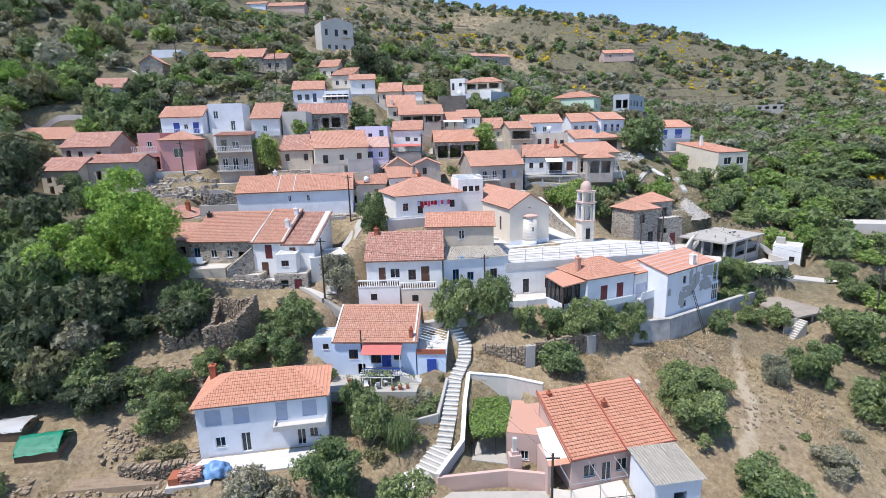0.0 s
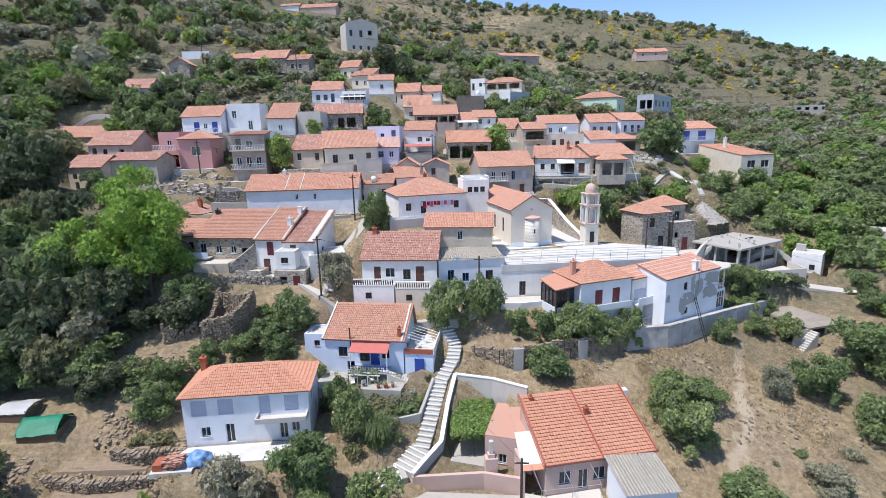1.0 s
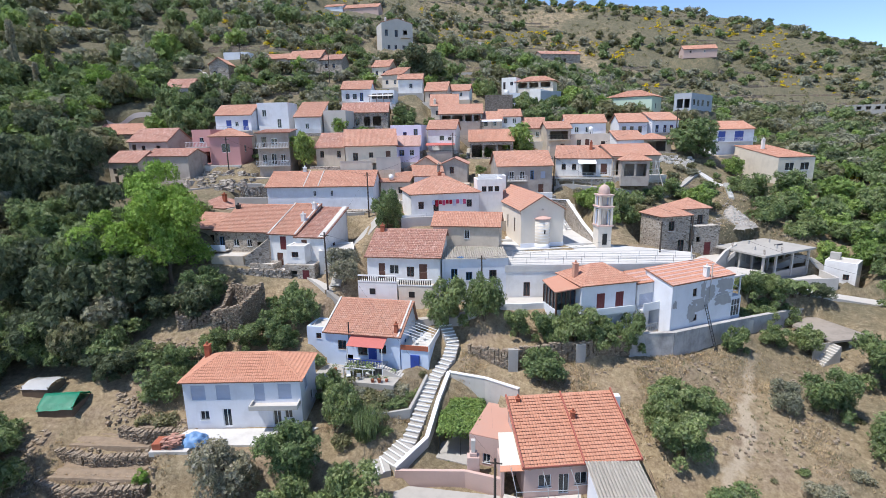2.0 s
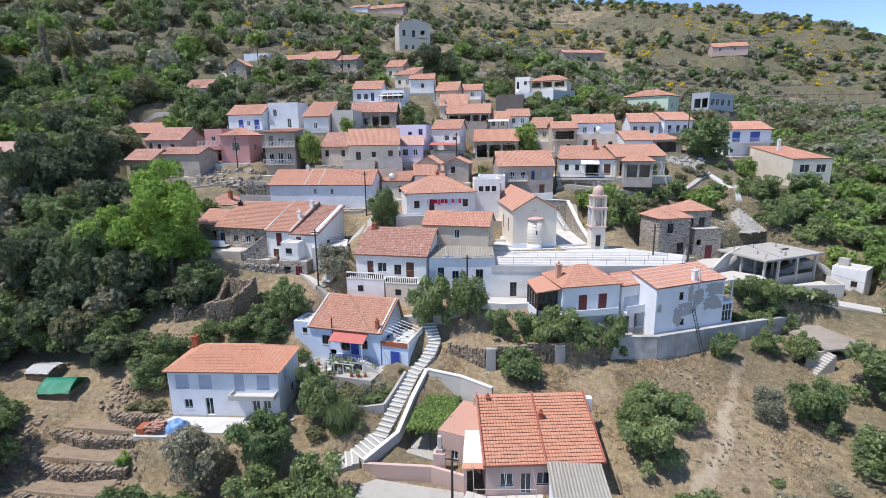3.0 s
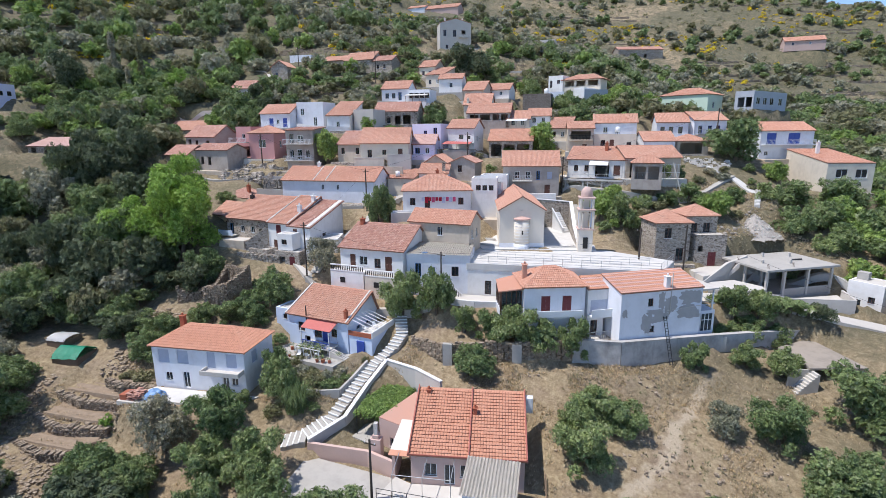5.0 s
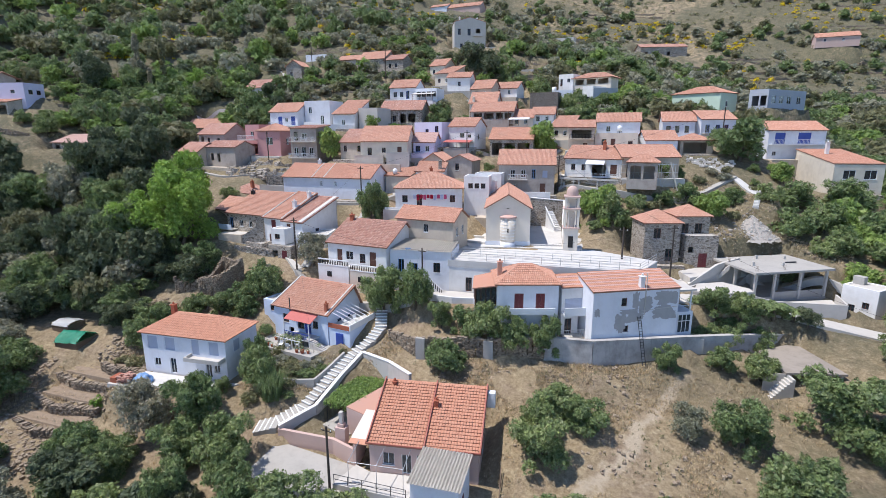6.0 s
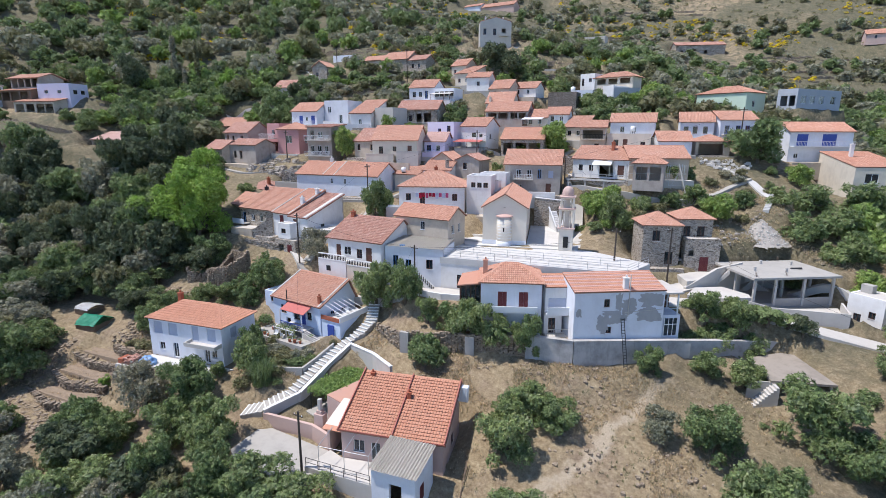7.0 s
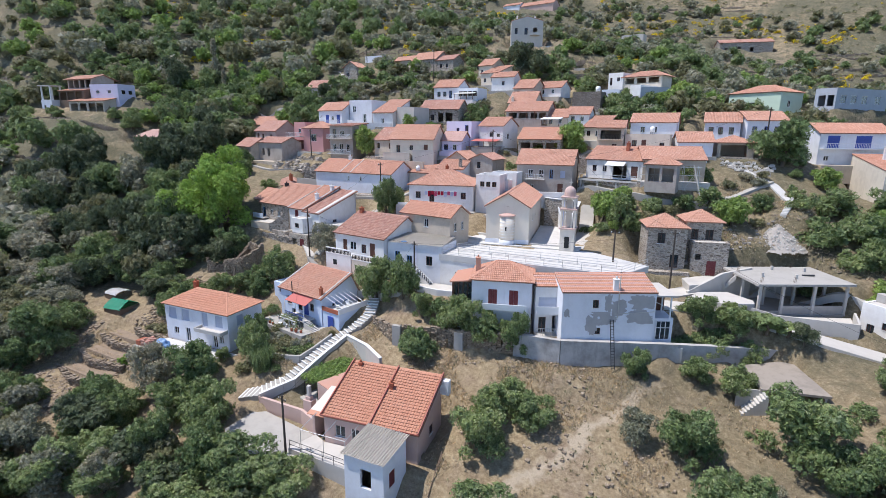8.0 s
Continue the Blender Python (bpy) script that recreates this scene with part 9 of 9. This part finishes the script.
def zone(seed, x0, x1, y0, y1, count, kinds, r0, r1, gap=0.55, mask=None, joined=False, hk=1.0):
    rng = random.Random(seed)
    put = collections.defaultdict(list)
    done = tries = 0
    while done < count and tries < count * 9:
        tries += 1
        x, y, r = rng.uniform(x0, x1), rng.uniform(y0, y1), rng.uniform(r0, r1)
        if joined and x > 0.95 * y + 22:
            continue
        if mask is not None and noise.noise(Vector((x * 0.02, y * 0.02, seed))) < mask:
            continue
        i, j = int(x // 8), int(y // 8)
        if any((x - a) ** 2 + (y - b) ** 2 < (gap * (r + c)) ** 2 for di in (-1, 0, 1) for dj in (-1, 0, 1) for a, b, c in put.get((i + di, j + dj), ())):
            continue
        if blocked(x, y, r):
            continue
        put[i, j].append((x, y, r))
        done += 1
        if joined:
            JOINED.append((rng.choice(kinds), x, y, r, rng.uniform(0.7, 1.1) * hk, rng.uniform(0, 6.28)))
        else:
            tree(rng.choice(kinds), x, y, r, rng.uniform(0.8, 1.15) * hk)


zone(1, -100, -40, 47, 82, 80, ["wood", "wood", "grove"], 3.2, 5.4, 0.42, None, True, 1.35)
zone(2, -78, -44, 18, 50, 44, ["wood", "grove", "olive"], 3.2, 5.2, 0.4)
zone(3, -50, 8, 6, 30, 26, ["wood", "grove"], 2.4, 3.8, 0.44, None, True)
zone(20, -42, 16, 6, 32, 60, ["broad", "wood", "grove", "broad"], 2.3, 3.8, 0.4)
zone(4, -40, -29, 46, 60, 8, ["wood", "broad"], 2.4, 3.4)
zone(15, 4, 28, 20, 34, 9, ["wood", "broad"], 2.2, 3.2)
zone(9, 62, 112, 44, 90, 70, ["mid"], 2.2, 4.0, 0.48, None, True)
zone(10, 14, 62, 20, 48, 12, ["wood", "olive", "broad"], 2.4, 3.6)
zone(12, -60, 50, 84, 134, 80, ["garden", "grove", "bush", "bush"], 0.9, 2.2)
zone(14, 22, 62, 44, 76, 10, ["bush"], 0.4, 0.9)
zone(16, 62, 125, 86, 140, 130, ["mid"], 2.6, 4.6, 0.42, None, True)
zone(18, -112, -62, 82, 128, 85, ["mid"], 2.6, 4.6, 0.42, None, True, 1.2)
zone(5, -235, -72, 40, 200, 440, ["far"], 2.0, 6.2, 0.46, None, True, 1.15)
zone(21, -152, -94, 44, 66, 60, ["mid"], 1.0, 2.2, 0.6, None, True)
zone(22, -150, -90, 84, 100, 60, ["mid"], 1.4, 3.2, 0.45, None, True)
zone(6, -72, -20, 118, 180, 120, ["far"], 1.8, 3.8, 0.42, None, True)
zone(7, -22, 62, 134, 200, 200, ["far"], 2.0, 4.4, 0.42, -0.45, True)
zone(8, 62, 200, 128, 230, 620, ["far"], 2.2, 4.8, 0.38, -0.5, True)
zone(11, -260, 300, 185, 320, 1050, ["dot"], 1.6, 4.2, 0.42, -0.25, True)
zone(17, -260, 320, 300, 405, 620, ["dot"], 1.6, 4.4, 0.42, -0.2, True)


def join_woods():
    """The distant trees, too many to count, as one mesh."""
    mats, V, I, n = [], [], [], 0
    F = []
    cache = {}
    for kind, x, y, r, hk, a in JOINED:
        k = int(a * 100) % len(KINDS[kind])
        z = (far_level(x, y) if y > 140 or abs(x) > 75 else level(x, y)) - 0.2
        c, s = math.cos(a), math.sin(a)
        for me in KINDS[kind][k]:
            if me.name not in cache:
                co = np.empty(len(me.vertices) * 3)
                me.vertices.foreach_get("co", co)
                cache[me.name] = (co.reshape(-1, 3), [list(p.vertices) for p in me.polygons])
            co, fs = cache[me.name]
            if me.materials[0].name == BARK.name:
                continue
            q = co * (r / 2) * np.array([1, 1, hk])
            V.append(np.stack([q[:, 0] * c - q[:, 1] * s + x, q[:, 0] * s + q[:, 1] * c + y, q[:, 2] + z], 1))
            if me.materials[0] not in mats:
                mats.append(me.materials[0])
            F.append(np.array(fs) + n)
            I.append(np.full(len(fs), mats.index(me.materials[0])))
            n += len(co)
    me = bpy.data.meshes.new("distant_trees")
    V, F, I = np.vstack(V), np.vstack(F), np.concatenate(I)
    me.vertices.add(len(V))
    me.vertices.foreach_set("co", V.ravel())
    me.loops.add(F.size)
    me.loops.foreach_set("vertex_index", F.ravel())
    me.polygons.add(len(F))
    me.polygons.foreach_set("loop_start", np.arange(0, F.size, 3))
    for m in mats:
        me.materials.append(m)
    me.polygons.foreach_set("material_index", I)
    me.update(calc_edges=True)
    tagged(new("distant_trees", me), "olive groves and small trees scattered over the slopes", "trees", "", "stuff")


join_woods()


def scrub(name, seed, count, mat, label, s0, s1, mask, leaves=44):
    """Low scrub over the open hillside, one sheet of many small clumps."""
    rng = np.random.default_rng(seed)
    spots = []
    while len(spots) < count:
        x, y = rng.uniform(-250, 290), rng.uniform(60, 500) if seed % 2 else rng.uniform(110, 420)
        if -60 < x < 62 and y < 150:
            continue
        if noise.noise(Vector((x * 0.025, y * 0.025, seed))) + 0.5 * noise.noise(Vector((x * 0.09, y * 0.09, seed))) < mask or blocked(x, y, 0.5):
            continue
        spots.append((x, y))
    S = np.array(spots)
    Z = levels(S[:, 0], S[:, 1])
    n = count * leaves
    size = np.repeat(rng.uniform(s0, s1, count), leaves)
    c = np.repeat(np.stack([S[:, 0], S[:, 1], Z], 1), leaves, 0)
    d = rng.normal(size=(n, 3))
    d /= np.linalg.norm(d, axis=1)[:, None]
    d[:, 2] = np.abs(d[:, 2])
    c = c + d * (size * rng.uniform(0.6, 1.0, n))[:, None] * np.array([1, 1, 0.75]) + np.array([0, 0, 0.1])
    nr = d + rng.normal(0, 0.5, (n, 3))
    nr /= np.linalg.norm(nr, axis=1)[:, None]
    t_ = np.cross(nr, rng.normal(size=(n, 3)))
    t_ /= np.linalg.norm(t_, axis=1)[:, None]
    b_ = np.cross(nr, t_)
    s = (size * 0.34)[:, None]
    V = np.stack([c - t_ * s * 1.2, c + t_ * s * 1.2, c + b_ * s * 1.3], 1).reshape(-1, 3)
    me = bpy.data.meshes.new(name)
    me.from_pydata(V.tolist(), [], np.arange(n * 3).reshape(-1, 3).tolist())
    me.materials.append(mat)
    tagged(new(name, me), label, "scrub", "", "stuff")


scrub("scrub", 21, 8500, SCRUB, "low grey-green scrub across the open hillside", 0.5, 1.5, -0.3, 18)
scrub("flowering_broom", 24, 1700, BROOM, "yellow flowering broom in patches on the hillside", 0.7, 1.5, 0.2, 30)


def contour_walls():
    """Dry-stone terrace walls that follow the contours of the open slopes."""
    rng = random.Random(91)
    V, F = [], []
    for k in range(130):
        x, y = rng.choice(((rng.uniform(-60, 260), rng.uniform(165, 360)), (rng.uniform(-60, 200), rng.uniform(150, 260)), (rng.uniform(-200, -70), rng.uniform(60, 260))))
        turn = rng.choice((-1, 1))
        for i in range(rng.randrange(24, 70)):
            gx = far_level(x + 1, y) - far_level(x - 1, y)
            gy = far_level(x, y + 1) - far_level(x, y - 1)
            g = math.hypot(gx, gy) + 1e-6
            dx, dy = -gy / g * turn, gx / g * turn
            x, y = x + dx * 1.1, y + dy * 1.1
            if rng.random() < 0.12 or blocked(x, y, 1.0):
                continue
            z, h, base = far_level(x, y), rng.uniform(0.25, 0.7), len(V)
            nx, ny = -dy * 0.3, dx * 0.3
            for a in (-0.62, 0.62):
                for b in (-1, 1):
                    for c in (-0.8, h * rng.uniform(0.8, 1.1)):
                        V.append((x + dx * a + nx * b + rng.uniform(-0.1, 0.1), y + dy * a + ny * b + rng.uniform(-0.1, 0.1), z + c))
            F += [[base + q for q in w] for w in ((0, 1, 3, 2), (4, 6, 7, 5), (0, 4, 5, 1), (2, 3, 7, 6), (0, 2, 6, 4), (1, 5, 7, 3))]
    me = bpy.data.meshes.new("terrace_walls")
    me.from_pydata(V, [], F)
    me.materials.append(EARTHSTONE)
    tagged(new("terrace_walls", me), "old dry-stone terrace walls along the slopes", "stone wall", "", "stuff")


contour_walls()


def tufts(name, seed, count, mat, label, boxes, s0, s1, blades=7):
    """Dry grass tufts over the near slopes."""
    rng = np.random.default_rng(seed)
    pts = []
    while len(pts) < count:
        x0, x1, y0, y1 = boxes[rng.integers(len(boxes))]
        x, y = rng.uniform(x0, x1), rng.uniform(y0, y1)
        if noise.noise(Vector((x * 0.15, y * 0.15, seed))) < -0.05:
            continue
        pts.append((x, y))
    P = np.array(pts)
    Z = levels(P[:, 0], P[:, 1])
    c = np.repeat(np.stack([P[:, 0], P[:, 1], Z], 1), blades, 0)
    n = len(c)
    c[:, :2] += rng.normal(0, 0.12, (n, 2))
    h = rng.uniform(s0, s1, n)
    a = rng.uniform(0, 6.28, n)
    sd = np.stack([np.cos(a), np.sin(a), np.zeros(n)], 1) * (h * 0.22)[:, None]
    tip = c + np.stack([rng.normal(0, 0.35, n) * h, rng.normal(0, 0.35, n) * h, h], 1)
    V = np.stack([c - sd, c + sd, tip], 1).reshape(-1, 3)
    me = bpy.data.meshes.new(name)
    me.from_pydata(V.tolist(), [], np.arange(n * 3).reshape(-1, 3).tolist())
    me.materials.append(mat)
    tagged(new(name, me), label, "grass", "", "stuff")


FIELDS = [(22, 64, 40, 68), (24, 46, 48, 64), (4, 26, 49, 57), (-44, -22, 27, 46), (40, 62, 95, 112), (-10, 2, 44, 52), (-40, -10, 8, 34)]
tufts("dry_grass", 5, 13000, STRAW, "dry straw-coloured grass tufts", FIELDS, 0.12, 0.34)
tufts("green_weeds", 6, 1000, SCRUB, "low green weeds among dry grass", FIELDS, 0.12, 0.38)


def field_stones():
    rng = random.Random(77)
    V, F, spots = [], [], []
    for i in range(4200):
        x0, x1, y0, y1 = rng.choice(FIELDS[1:5] + FIELDS[3:4] * 6)
        x, y = rng.uniform(x0, x1), rng.uniform(y0, y1)
        if noise.noise(Vector((x * 0.2, y * 0.2, 50))) < 0.05:
            continue
        spots.append((x, y))
    for (x, y), z in zip(spots, levels([p[0] for p in spots], [p[1] for p in spots]).tolist()):
        s, base = rng.uniform(0.05, 0.22), len(V)
        V += [(x + dx * s * rng.uniform(0.6, 1.2), y + dy * s * rng.uniform(0.6, 1.2), z + (dz * s * rng.uniform(0.5, 1.0) if dz > 0 else -0.1)) for dx in (-1, 1) for dy in (-1, 1) for dz in (-1, 1)]
        F += [[base + k for k in q] for q in ((0, 1, 3, 2), (4, 6, 7, 5), (0, 4, 5, 1), (2, 3, 7, 6), (0, 2, 6, 4), (1, 5, 7, 3))]
    me = bpy.data.meshes.new("field_stones")
    me.from_pydata(V, [], F)
    me.materials.append(EARTHSTONE)
    tagged(new("field_stones", me), "loose grey stones over the dry slopes", "stones", "", "stuff")


field_stones()
